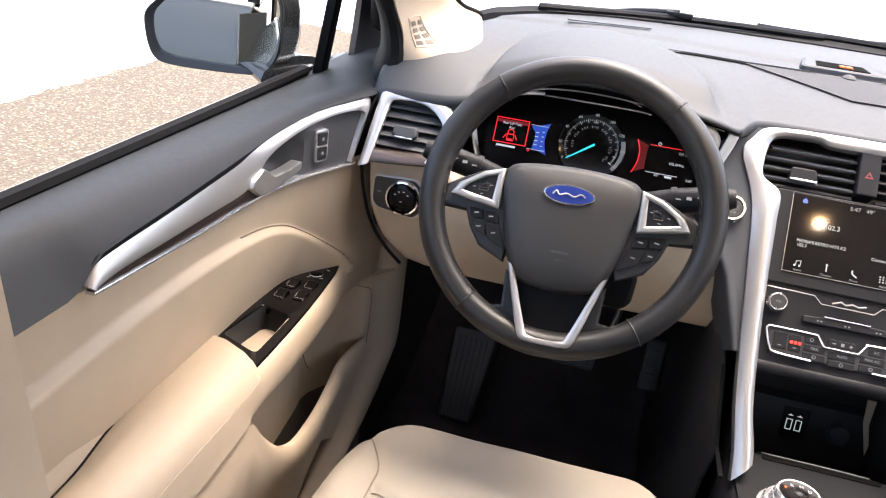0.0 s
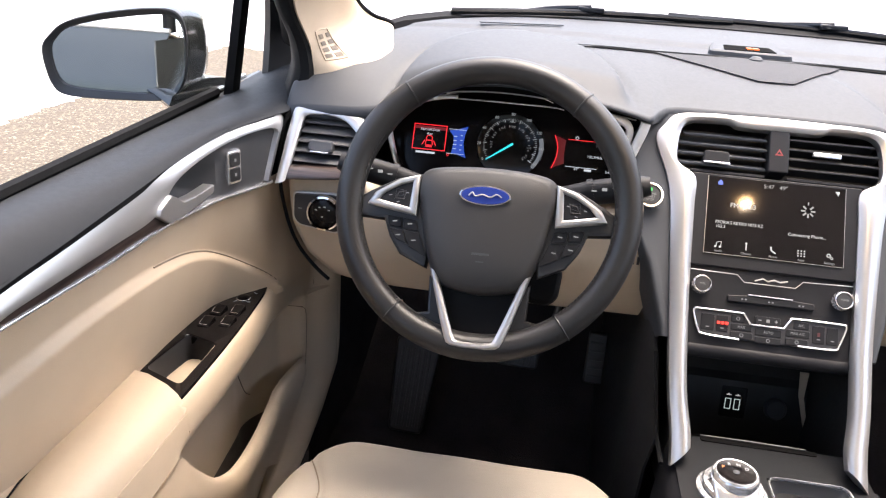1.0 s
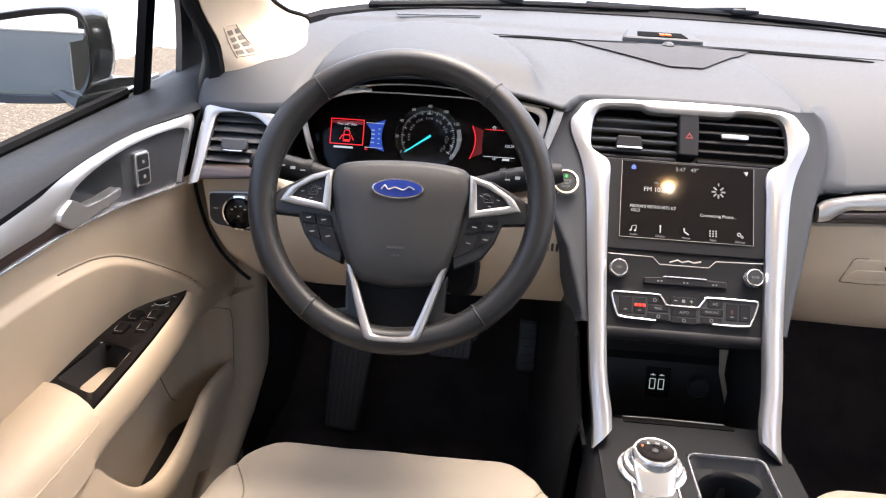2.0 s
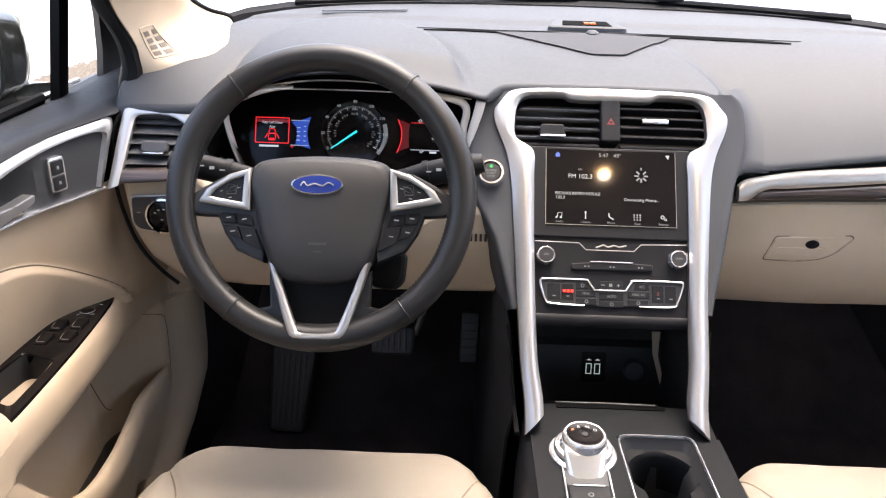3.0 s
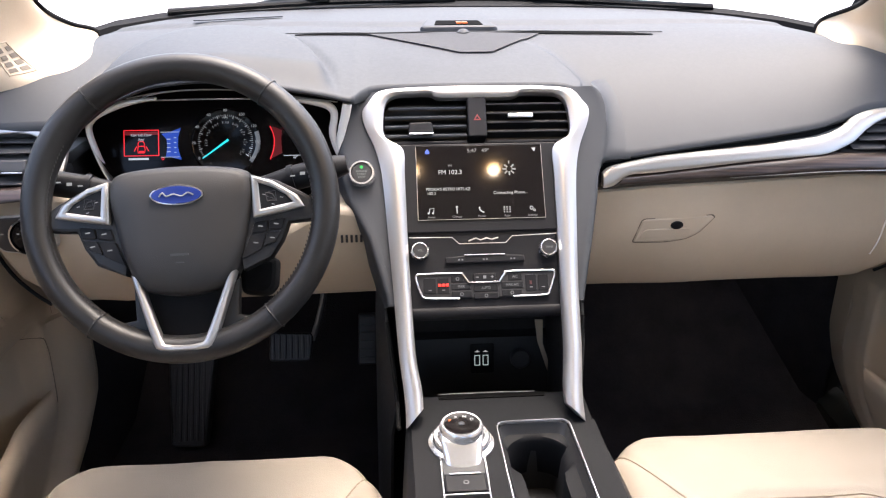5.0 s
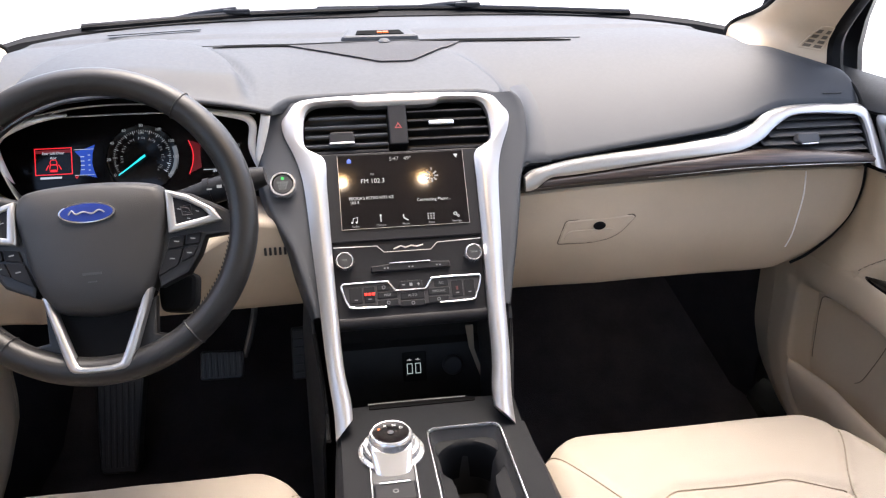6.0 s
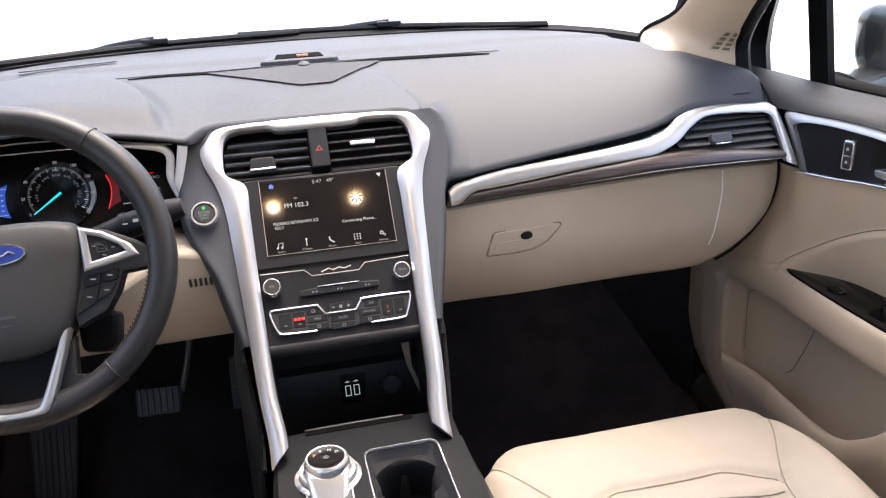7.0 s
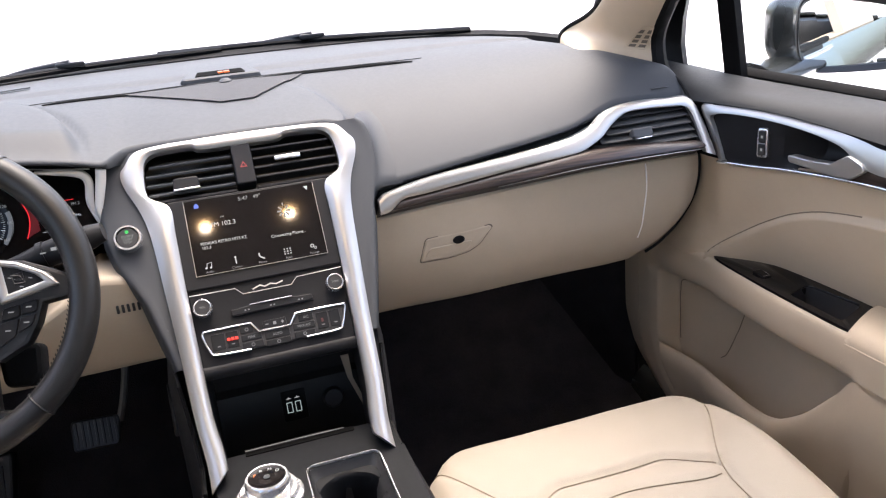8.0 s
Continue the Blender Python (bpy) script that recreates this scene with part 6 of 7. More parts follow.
for _i, _t in enumerate("PRND"):
    _a = radians(152 - 40 * _i)
    lettering(_t, 0.0068, SH @ Matrix.Translation((0.0160 * math.cos(_a), 0.0160 * math.sin(_a) * 0.9, 0.0309)), glow("amber_letter", (1.0, 0.2, 0.02), 0.7) if _t == "P" else glow("dial_letter", (0.8, 0.8, 0.8), 0.4), top_)
part("shifter_tongue", loft([[(-0.0485 + s * w, y - 0.012 * (1 - s * s) ** 0.5, z) for s in (-1, -0.96, -0.85, -0.65, -0.4, -0.15, 0.15, 0.4, 0.65, 0.85, 0.96, 1)] for w, y, z in ((0.0255, -0.205, 0.656), (0.0255, -0.222, 0.654), (0.0250, -0.229, 0.650), (0.0240, -0.236, 0.644), (0.0225, -0.244, 0.638), (0.0210, -0.249, 0.634))], thick=0.002), BRUSHED, shift, "brushed silver curved front of the dial")
part("tongue_gap", prism(rounded([(-0.073, -0.272), (-0.026, -0.272), (-0.024, -0.225), (-0.074, -0.225)], 0.004), 0.003, Matrix.Translation((0, 0, 0.6355)), 0), BLACK, con)
for _xa, _xb in ((-0.0745, -0.0755), (-0.0225, -0.0250)):
    part("shifter_frame", tube([(_xa, -0.232, 0.6365), ((_xa + _xb) / 2, -0.27, 0.6365), (_xb, -0.306, 0.6365), (_xb - 0.0005, -0.42, 0.6365)], 0.0011, 6), BRIGHT, con, "thin chrome line")
pb = part("parking_brake_switch", prism(rounded([(-0.073, -0.303), (-0.0265, -0.303), (-0.0265, -0.272), (-0.073, -0.272)], 0.003), 0.006, Matrix.Translation((0, 0, 0.639)), 0.002), PANEL, con, "dark parking brake switch")
part("bright_edge", rbox(0.034, 0.0014, 0.002, 0.0005, Matrix.Translation((-0.0495, -0.2755, 0.640))), BRIGHT, pb)
part("symbol", lathe([(0.0022, 0.0003), (0.0032, 0.0003), (0.0032, 0)], Matrix.Translation((-0.0495, -0.289, 0.6392)), 14), WHITE_INK, pb)
part("cross_line", rbox(0.050, 0.0014, 0.002, 0.0005, Matrix.Translation((-0.050, -0.306, 0.637))), BRIGHT, con)
part("tray_slot", prism(rounded([(-0.068, -0.120), (0.072, -0.120), (0.073, -0.1115), (-0.068, -0.1115)], 0.003), 0.004, Matrix.Translation((0, 0, 0.6352)), 0), VOID, con, "black slot along the tray edge")


# ---------------------------------------------------------------- pedals
PEDAL = mat("pedal_rubber", (0.018, 0.018, 0.019), 0.4, vary=0.1)


def pedals():
    br = thing("brake_pedal", (-0.30, 0.29, 0.46), "black ribbed rubber brake pedal on a steel arm", "pedal", "pedals")
    m = axes((-0.308, 0.272, 0.500), (1, 0, 0), (0, 0.45, 0.89))
    pad = part("pad", prism(rounded([(-0.040, -0.026), (0.034, -0.028), (0.040, 0.022), (-0.038, 0.026)], 0.008), 0.014, m, 0.003), PEDAL, br)
    for i in range(7):
        part("rib", rbox(0.0045, 0.044, 0.003, 0.001, m @ Matrix.Translation((-0.031 + 0.0105 * i, 0, 0.001))), PEDAL, pad)
    part("arm", tube(spline([(-0.27, 0.285, 0.505), (-0.255, 0.295, 0.55), (-0.245, 0.32, 0.60), (-0.243, 0.36, 0.70)], 5), 0.006, 8), mat("steel", (0.25, 0.25, 0.25), 0.4, metal=0.9), br, "steel arm")
    ac = thing("accelerator_pedal", (-0.17, 0.30, 0.40), "narrow black rubber accelerator pedal", "pedal", "pedals")
    m = axes((-0.170, 0.285, 0.505), (1, 0, 0), (0, 0.4, 0.92))
    pad = part("pad", prism(rounded([(-0.018, -0.05), (0.016, -0.05), (0.018, 0.045), (-0.016, 0.045)], 0.006), 0.012, m, 0.003), PEDAL, ac)
    for i in range(6):
        part("rib", rbox(0.026, 0.004, 0.002, 0.001, m @ Matrix.Translation((0, -0.036 + 0.015 * i, 0.0008))), PEDAL, pad)
    fr = thing("footrest", (-0.51, 0.28, 0.29), "black ribbed plastic footrest on the carpet", "footrest")
    m = axes((-0.505, 0.285, 0.385), (1, 0, 0), (0.03, 0.45, 0.89))
    pad = part("pad", prism(rounded([(-0.032, -0.085), (0.032, -0.088), (0.046, 0.095), (-0.042, 0.095)], 0.010), 0.03, m, 0.005), BLACK, fr)
    for i in range(6):
        part("rib", rbox(0.005, 0.150, 0.004, 0.001, m @ Matrix.Translation((-0.026 + 0.0105 * i, 0, 0.001))), BLACK, pad)


pedals()


# ---------------------------------------------------------------- front seats
def seat(s, label):
    cx = 0.367 if s > 0 else -0.360
    st = thing("front_seat", (cx, -0.45, 0.27), label, "car seat", "front seats")

    def edge(y):
        """Half width of the cushion at y."""
        d = min(1.0, max(0.0, (-y - 0.1155) / (0.17 if s < 0 else 0.15)))
        k = 3.3 if s < 0 else 4.0
        return 0.238 * (1 - (1 - d) ** k) ** (1 / k)

    def cross(dx):
        """The line of the cross seam behind the front roll."""
        if s > 0:
            return -0.263 - 0.042 * ease((abs(dx) - 0.065) / 0.075)
        return -0.302 + 0.018 * ease((abs(dx) - 0.09) / 0.08)

    def second(dx):
        """The fainter stitched line behind it."""
        return -0.304 - 0.024 * ease(abs(dx) / 0.12) if s > 0 else cross(dx) - 0.026

    def side(y):
        """The bolster seam, counted from the middle of the seat."""
        if s > 0:
            return 0.203 - 0.078 * ease((-y - 0.145) / 0.20) + 0.030 * ease((-y - 0.36) / 0.25)
        return 0.203 - 0.040 * ease((-y - 0.145) / 0.11) + 0.020 * ease((-y - 0.34) / 0.25)

    def surf(u, y):
        """A point of the cushion top at u (-1 to 1 across) and y."""
        w = edge(y)
        a = abs(u)
        x = w * (u if a < 0.8 else math.copysign(0.8 + 0.2 * math.sin((a - 0.8) / 0.2 * math.pi / 2), u))
        z = (0.575 if s > 0 else 0.570) + 0.030 * a ** 2.2 * (ease((-y - 0.18) / 0.2) if s < 0 else ease((-y - 0.13) / 0.16)) - 0.03 * ease((-y - 0.3) / 0.3)
        z -= 0.034 * max(0.0, 1 - (-y - 0.1155) / 0.035) ** 2.4
        if a > 0.8:
            z -= 0.09 * (1 - math.cos((a - 0.8) / 0.2 * math.pi / 2))
        z -= 0.005 * math.exp(-((abs(x) - side(y)) / 0.007) ** 2) * ease((-y - 0.125) / 0.03)
        if abs(x) < side(y):
            z -= 0.007 * math.exp(-((y - cross(x)) / 0.008) ** 2)
            z -= 0.003 * math.exp(-((y - second(x)) / 0.006) ** 2) * ease((0.125 - abs(x)) / 0.02)
        # soft creases in the leather
        z += 0.0015 * noise.noise(Vector((x * 14 + 3 * s, y * 14, 0.3)))
        return Vector((cx + x, y, z))
    rows = []
    for y in [-0.1157, -0.1163, -0.1175, -0.119, -0.1215, -0.125, -0.130, -0.136, -0.143, -0.151] + list(np.arange(-0.160, -0.36, -0.004)) + [-0.375, -0.40, -0.46, -0.54, -0.62, -0.70, -0.76]:
        row = [surf(u, y) for u in np.linspace(-1, 1, 97)]
        rows.append([Vector((row[0].x, y, 0.40)), Vector((row[0].x - 0.004, y, 0.48))] + row + [Vector((row[-1].x + 0.004, y, 0.48)), Vector((row[-1].x, y, 0.40))])
    rows = [[Vector((v.x, -0.15, min(v.z, 0.36))) for v in rows[0]], [Vector((v.x, -0.126, min(v.z, 0.44))) for v in rows[0]]] + rows
    cushion = part("cushion", loft(rows), LEATHER, st, "beige leather cushion with sewn seams", smooth=60)

    def sewn(path):
        pts = []
        for dx, y in path:
            w = edge(y)
            q = abs(dx) / w
            if q > 0.985:
                continue
            u = q if q < 0.8 else 0.8 + 0.2 * math.asin((q - 0.8) / 0.2) / (math.pi / 2)
            pts.append(surf(math.copysign(u, dx), y) + Vector((0, 0, 0.0009)))
        part("seam", tube(pts, 0.0010, 5), THREAD, cushion, "sewn seam")
    for k in (-1, 1):
        sewn([(k * side(y), y) for y in np.linspace(-0.128, -0.60, 50)])
    sewn([(dx, cross(dx)) for dx in np.linspace(-1, 1, 81) * (0.128 if s > 0 else 0.162)])
    sewn([(dx, second(dx)) for dx in np.linspace(-0.118, 0.118, 45)])
    # backrest, reclined behind the line of sight
    rows = []
    for t in np.linspace(0, 1, 9):
        y, z = -0.76 - 0.24 * t, 0.56 + 0.40 * t
        w = 0.235 - 0.05 * t ** 3
        rows.append([Vector((cx + w * math.sin(a), y - 0.055 + 0.055 * math.cos(a) * (1 if math.cos(a) > 0 else 1.2), z)) for a in np.linspace(0, 2 * math.pi, 24, endpoint=False)])
    part("backrest", loft(rows, ring=True, caps=True), LEATHER, st, "beige leather backrest")
    part("base", rbox(0.40, 0.50, 0.14, 0.02, Matrix.Translation((cx, -0.47, 0.34))), BLACK, st, "black seat base")


seat(-1, "beige leather driver's seat in front of the steering wheel")
seat(1, "beige leather passenger seat in front of the glove box")


# ---------------------------------------------------------------- front doors
def face_x(y):
    """Inner face of the door trim, from the middle of the car."""
    return table(y, [(-0.80, 0.712), (-0.40, 0.708), (-0.20, 0.706), (-0.10, 0.700), (-0.05, 0.690), (0.0, 0.673), (0.06, 0.658), (0.12, 0.650), (0.25, 0.640)])[0]


def trim_top(y):
    return table(y, [(-0.80, 0.902), (-0.535, 0.902), (-0.515, 0.908), (-0.495, 0.925), (-0.40, 0.931), (-0.33, 0.936), (-0.26, 0.941), (-0.143, 0.950), (-0.04, 0.955), (0.02, 0.957), (0.12, 0.957)])[0]


def trim_low(y):
    return table(y, [(-0.80, 0.900), (-0.52, 0.900), (-0.40, 0.895), (-0.24, 0.887), (-0.14, 0.877), (-0.05, 0.867), (-0.02, 0.865), (0.02, 0.865), (0.06, 0.868), (0.25, 0.875)])[0]


def door(s, label):
    dr = thing("car_door", (s * 0.80, -0.25, 0.30), label, "car door", "front doors")
    V = lambda x, y, z: Vector((s * x, y, z))
    lift = 0.021 if s > 0 else 0.0  # the passenger door's window line lies a little higher
    inset = 0.008 if s > 0 else 0.0
    ys = [-0.68, -0.62, -0.56, -0.535, -0.52, -0.505, -0.49, -0.45, -0.40, -0.34, -0.28, -0.22, -0.16, -0.11, -0.07, -0.04, -0.01, 0.02, 0.045, 0.07, 0.10]
    # dark upper pad
    rows = []
    for y in ys:
        zt, fx = trim_top(y), face_x(y)
        k = ease((y + 0.02) / 0.10)
        turn = 0.004 * ease((y - 0.045) / 0.05)
        rows.append([V(0.80, y, 0.93 + lift), V(0.797, y, 0.950 + lift), V(0.778, y, 0.9540 + lift), V(0.757 - 0.012 * k, y, 0.9545 + 0.012 * k + 0.9 * lift), V(0.742 - 0.022 * k, y, 0.953 + 0.012 * k + 0.75 * lift), V((0.742 - 0.022 * k + fx) / 2 + 0.004, y, max(0.948 - 0.3 * (0.948 - zt) + 0.010 * k, (zt + 0.961 + 0.012 * k) / 2 + 0.002) + 0.4 * lift), V(fx + 0.004 + turn, y, zt + 0.005), V(fx + turn, y, zt), V(fx + 0.012 + turn, y, zt - 0.006)])
    rows += [[v + Vector((0, 0.03 * i, 0.001 * i)) for v in rows[-1]] for i in (1, 2, 4, 7)]
    part("upper_pad", loft(rows), DOOR_DARK, dr, "dark grey grained vinyl upper door pad", smooth=60)
    # belt seal
    part("belt_seal", tube([V(0.793, y, 0.957 + lift + 0.003 * math.sin(3 * y)) for y in np.linspace(-0.75, 0.11, 12)], 0.0105, 8, squash=0.8), RUBBER, dr, "black rubber window seal")

    part("belt_trim", tube([V(0.808, y, 0.953 + 0.4 * lift + 0.003 * math.sin(3 * y)) for y in np.linspace(-0.75, 0.26, 12)], 0.0045, 8), BRIGHT, dr, "bright outer belt moulding")

    # silver blade, wood strip and bright line
    def strip(pairs, off, name, material, lab, crown=0.0018, n=5, tilt=0.0):
        a = spline([(0, *p) for p, _ in pairs], n)
        b = spline([(0, *q) for _, q in pairs], n)
        rows_ = []
        for p, q in zip(a, b):
            row = []
            for j in range(-1, 7):
                t = max(0.0, min(1.0, j / 5))
                c = p.lerp(q, t)
                x = face_x(c.y) - off + tilt * (0.85 - t) - crown * (1 - (2 * t - 1) ** 2) ** 0.6 + (0.010 if j in (-1, 6) else 0)
                row.append(V(x, c.y, c.z))
            rows_.append(row)
        return part(name, loft(rows_, ring=True, caps=True), material, dr, lab)
    strip([((0.006, 0.866), (-0.006, 0.872)), ((0.018, 0.890), (0.000, 0.890)), ((0.034, 0.925), (0.012, 0.921)), ((0.044, 0.948), (0.018, 0.936)), ((0.030, 0.956), (0.008, 0.942)), ((-0.017, 0.956), (-0.018, 0.945)), ((-0.08, 0.954), (-0.083, 0.942)), ((-0.143, 0.950), (-0.15, 0.937)), ((-0.20, 0.946), (-0.203, 0.928)), ((-0.235, 0.943), (-0.230, 0.914)), ((-0.265, 0.9385), (-0.262, 0.9035)),
           ((-0.33, 0.9330), (-0.33, 0.904)), ((-0.40, 0.9280), (-0.40, 0.9050)), ((-0.47, 0.9242), (-0.47, 0.9060)), ((-0.50, 0.9205), (-0.495, 0.9045)), ((-0.516, 0.908), (-0.510, 0.902))], 0.004, "silver_trim", SILVER, "satin silver trim blade along the door", 0.0018, 5, 0.009)
    strip([((-0.23, 0.910), (-0.22, 0.8865)), ((-0.30, 0.908), (-0.30, 0.889)), ((-0.38, 0.909), (-0.38, 0.8915)), ((-0.46, 0.909), (-0.46, 0.8955)), ((-0.508, 0.906), (-0.508, 0.899))], 0.003, "wood_trim", WOOD, "dark wood-grain strip", 0.001)
    strip([((0.004, 0.870), (0.004, 0.8665)), ((-0.05, 0.8705), (-0.05, 0.8675)), ((-0.10, 0.8755), (-0.10, 0.8725)), ((-0.16, 0.881), (-0.16, 0.878)), ((-0.24, 0.8872), (-0.24, 0.8840)), ((-0.36, 0.8912), (-0.36, 0.8880)), ((-0.51, 0.8995), (-0.51, 0.8967))], 0.0045, "bright_line", BRIGHT, "thin bright line", 0.0006)
    # shade of the pad's underside, laid in as a black strip above the blade
    strip([((0.02, 0.9575), (0.02, 0.952)), ((-0.08, 0.9555), (-0.08, 0.949)), ((-0.16, 0.9495), (-0.16, 0.943)), ((-0.24, 0.9435), (-0.24, 0.934)), ((-0.33, 0.9368), (-0.33, 0.928)), ((-0.42, 0.9310), (-0.42, 0.922)), ((-0.49, 0.9270), (-0.49, 0.916)), ((-0.511, 0.912), (-0.508, 0.904))], -0.0015, "trim_shade", RUBBER, "black strip for the shade between the upper pad and the silver trim", 0.0)
    # dark lock panel with the release recess
    rows = []
    for y in np.linspace(0.024, -0.245, 16):
        zt = table(y, [(-0.245, 0.914), (-0.20, 0.932), (-0.155, 0.941), (-0.03, 0.948), (0.03, 0.945)])[0]
        zl = table(y, [(-0.245, 0.886), (-0.16, 0.878), (-0.06, 0.869), (-0.01, 0.868), (0.024, 0.915)])[0]
        dent = 0.042 * ease((-0.105 - y) / 0.03) * ease((y + 0.235) / 0.03)
        rows.append([V(face_x(y) + 0.001 + dent * math.sin(math.pi * t) ** 0.6, y, zl + (zt - zl) * t) for t in np.linspace(0, 1, 9)])
    # the passenger side's deeper shade is put into a darker material
    part("lock_panel", loft(rows), DASH_DARK if s < 0 else PANEL, dr, "dark panel with a release recess")
    lever = [(-0.114, 0.8985), (-0.160, 0.8995), (-0.194, 0.903), (-0.209, 0.912), (-0.222, 0.920), (-0.246, 0.912), (-0.251, 0.904), (-0.229, 0.889), (-0.200, 0.887), (-0.117, 0.8885)]
    m = axes(V(face_x(-0.18) - 0.009, 0, 0), (0, -s, 0), (0, 0, 1))
    hd = part("release_lever", prism(rounded([(-s * y, z) for y, z in lever], 0.004), 0.014, m, 0.0016), SILVER, dr, "satin silver release lever")
    m = axes(V(face_x(-0.070) - 0.006, -0.070, 0.908), (0.35 if s > 0 else 0.35, -s * 0.94, 0), (0, 0, 1))
    hw = 0.012 if s < 0 else 0.0085
    lk = part("lock_switch", prism(rounded([(-hw, -0.022), (hw, -0.022), (hw, 0.022), (-hw, 0.022)], 0.005), 0.010, m, 0.002), BRIGHT, dr, "chrome-edged lock switch")
    for k in (-1, 1):
        part("lock_button", prism(rect(-hw + 0.003, 0.0008 if k > 0 else -0.0185, hw - 0.003, 0.0185 if k > 0 else -0.0008, 0.003), 0.006, m @ Matrix.Translation((0, 0, 0.0012)), 0.001), BLACK, lk)
        part("symbol", rbox(0.003, 0.004, 0.0004, 0.0, m @ Matrix.Translation((0, 0.0095 * k, 0.0014))), WHITE_INK, lk)

    def ahead(y):
        """The passenger door reaches further forward at its front end."""
        return 0.008 * ease((y - 0.10) / 0.16) if s > 0 else 0.0

    # beige middle panel with its raised arm panel
    def arc_z(y):
        return table(y, [(-0.68, 0.838), (-0.50, 0.846), (-0.40, 0.849), (-0.28, 0.843), (-0.18, 0.829), (-0.12, 0.811), (-0.06, 0.781), (-0.01, 0.745), (0.02, 0.718), (0.05, 0.68), (0.25, 0.60)])[0]
    def mid_x(y, z):
        zt, fx = trim_low(y), face_x(y)
        t = (z - zt) / (0.69 - zt)
        out = fx + 0.004 + 0.046 * max(0.0, t) ** 1.2 * ease((0.06 - y) / 0.14)
        out += 0.009 * ease((y - 0.005) / 0.04) * ease((z - 0.72) / 0.05)
        return out - 0.013 * ease((arc_z(y) - z) / 0.012) * ease((0.06 - y) / 0.04)
    rows = []
    for y in list(np.linspace(-0.68, -0.26, 16)) + list(np.linspace(-0.24, 0.10, 46)) + [0.13, 0.16, 0.19, 0.215, 0.24, 0.262]:
        zt = trim_low(y)
        rows.append([V(face_x(y) + 0.010, y + ahead(y), zt + 0.004)] + [V(mid_x(y, zt + (0.69 - zt) * t), y + ahead(y), zt + (0.69 - zt) * t) for t in np.linspace(0, 1, 110)])
    rows += [[v + Vector((s * 0.02, 0.008, 0)) for v in rows[-1]], [v + Vector((s * 0.06, 0.010, 0)) for v in rows[-1]]]
    part("arm_panel_seam", tube([V(mid_x(y, arc_z(y) - 0.002) - 0.0009, y, arc_z(y) - 0.002) for y in np.linspace(-0.235, 0.035, 50)], 0.0010, 6), THREAD, dr, "thin joint round the raised arm panel")
    part("middle_panel", loft(rows), BEIGE, dr, "beige moulded middle panel with a raised arm panel", smooth=60)

    # armrest: switch plate in front, padded beige rest behind
    def rest(y):
        """Outer and inner edge and height of the armrest top."""
        o, i, z = table(y, [(-0.68, 0.720, 0.664, 0.722), (-0.54, 0.724, 0.664, 0.720), (-0.45, 0.738, 0.664, 0.718), (-0.35, 0.745, 0.666, 0.711), (-0.26, 0.750, 0.669, 0.707), (-0.20, 0.745, 0.667, 0.705), (-0.13, 0.742, 0.668, 0.704), (-0.065, 0.736, 0.671, 0.704), (-0.02, 0.724, 0.674, 0.703), (0.005, 0.706, 0.678, 0.703), (0.016, 0.690, 0.684, 0.703), (0.045, 0.684, 0.680, 0.702)])
        return o - inset * 0.6, i - inset, z

    def slant(x, y):
        """The joint between plate and pad runs back towards the cabin."""
        return y + 0.031 * max(0.0, (x - 0.670) / 0.08) * ease((y + 0.42) / 0.13)
    rows = []
    for y in [-0.68, -0.6, -0.52, -0.45, -0.41, -0.38, -0.35, -0.33, -0.31, -0.298, -0.288]:
        o, i, z = rest(y)
        sec = ((max(o + 0.006, mid_x(y, z + 0.020) + 0.004), z + 0.024), (o + 0.004, z + 0.008), (o + 0.001, z + 0.001), (o - 0.004, z + 0.005), (o - 0.014, z + 0.009), (o * 0.6 + i * 0.4, z + 0.012), (o * 0.25 + i * 0.75, z + 0.009), (i + 0.006, z + 0.003), (i, z - 0.003), (i - 0.005, z - 0.014), (i - 0.006, z - 0.03))
        rows.append([V(x, slant(x, y), w) for x, w in sec])
    part("armrest", loft(rows + [[v + Vector((0, 0.0005, -0.003)) for v in rows[-1]], [v + Vector((0, 0.001, -0.02)) for v in rows[-1]]]), BEIGE, dr, "padded beige armrest", smooth=60)
    part("armrest_joint", tube([V(rest(y)[0] + 0.0008, slant(rest(y)[0], y), rest(y)[2] + 0.0025) for y in np.linspace(-0.67, -0.288, 18)], 0.0011, 6), RUBBER, dr, "dark joint along the armrest")
    part("armrest_seam", tube([V(rest(y)[1] - 0.0052, y, rest(y)[2] - 0.019) for y in np.linspace(-0.66, -0.29, 10)], 0.0011, 5), BEIGE, dr)
    fronts = (-0.20, -0.165, -0.13, -0.095, -0.065, -0.04, -0.02, -0.006, 0.005, 0.012, 0.017)
    o_side = [(rest(-0.257)[0], -0.257)] + [(rest(y)[0], y) for y in fronts]
    i_side = [(rest(-0.288)[1] + 0.001, -0.288)] + [(rest(y)[1] + 0.001, y) for y in fronts]
    outer = o_side + i_side[::-1]
    hole = rounded([(0.738 - inset, -0.238), (0.683 - inset, -0.262), (0.681 - inset, -0.166), (0.725 - inset, -0.150)], 0.009)
    hub_ = Vector((0.706 - inset, -0.21))

    def edge_at(poly, a):
        """Where the ray from the middle of the pull cup at angle a leaves the outline."""
        d = Vector((math.cos(a), math.sin(a)))
        best = 0.0
        for p, q in zip(poly, poly[1:] + poly[:1]):
            p, q = Vector(p) - hub_, Vector(q) - hub_
            e = q - p
            den = d.x * e.y - d.y * e.x
            if abs(den) < 1e-12:
                continue
            k, w = (p.x * e.y - p.y * e.x) / den, (p.x * d.y - p.y * d.x) / den
            if k > 0 and -1e-6 <= w <= 1 + 1e-6:
                best = max(best, k)
        return hub_ + d * best
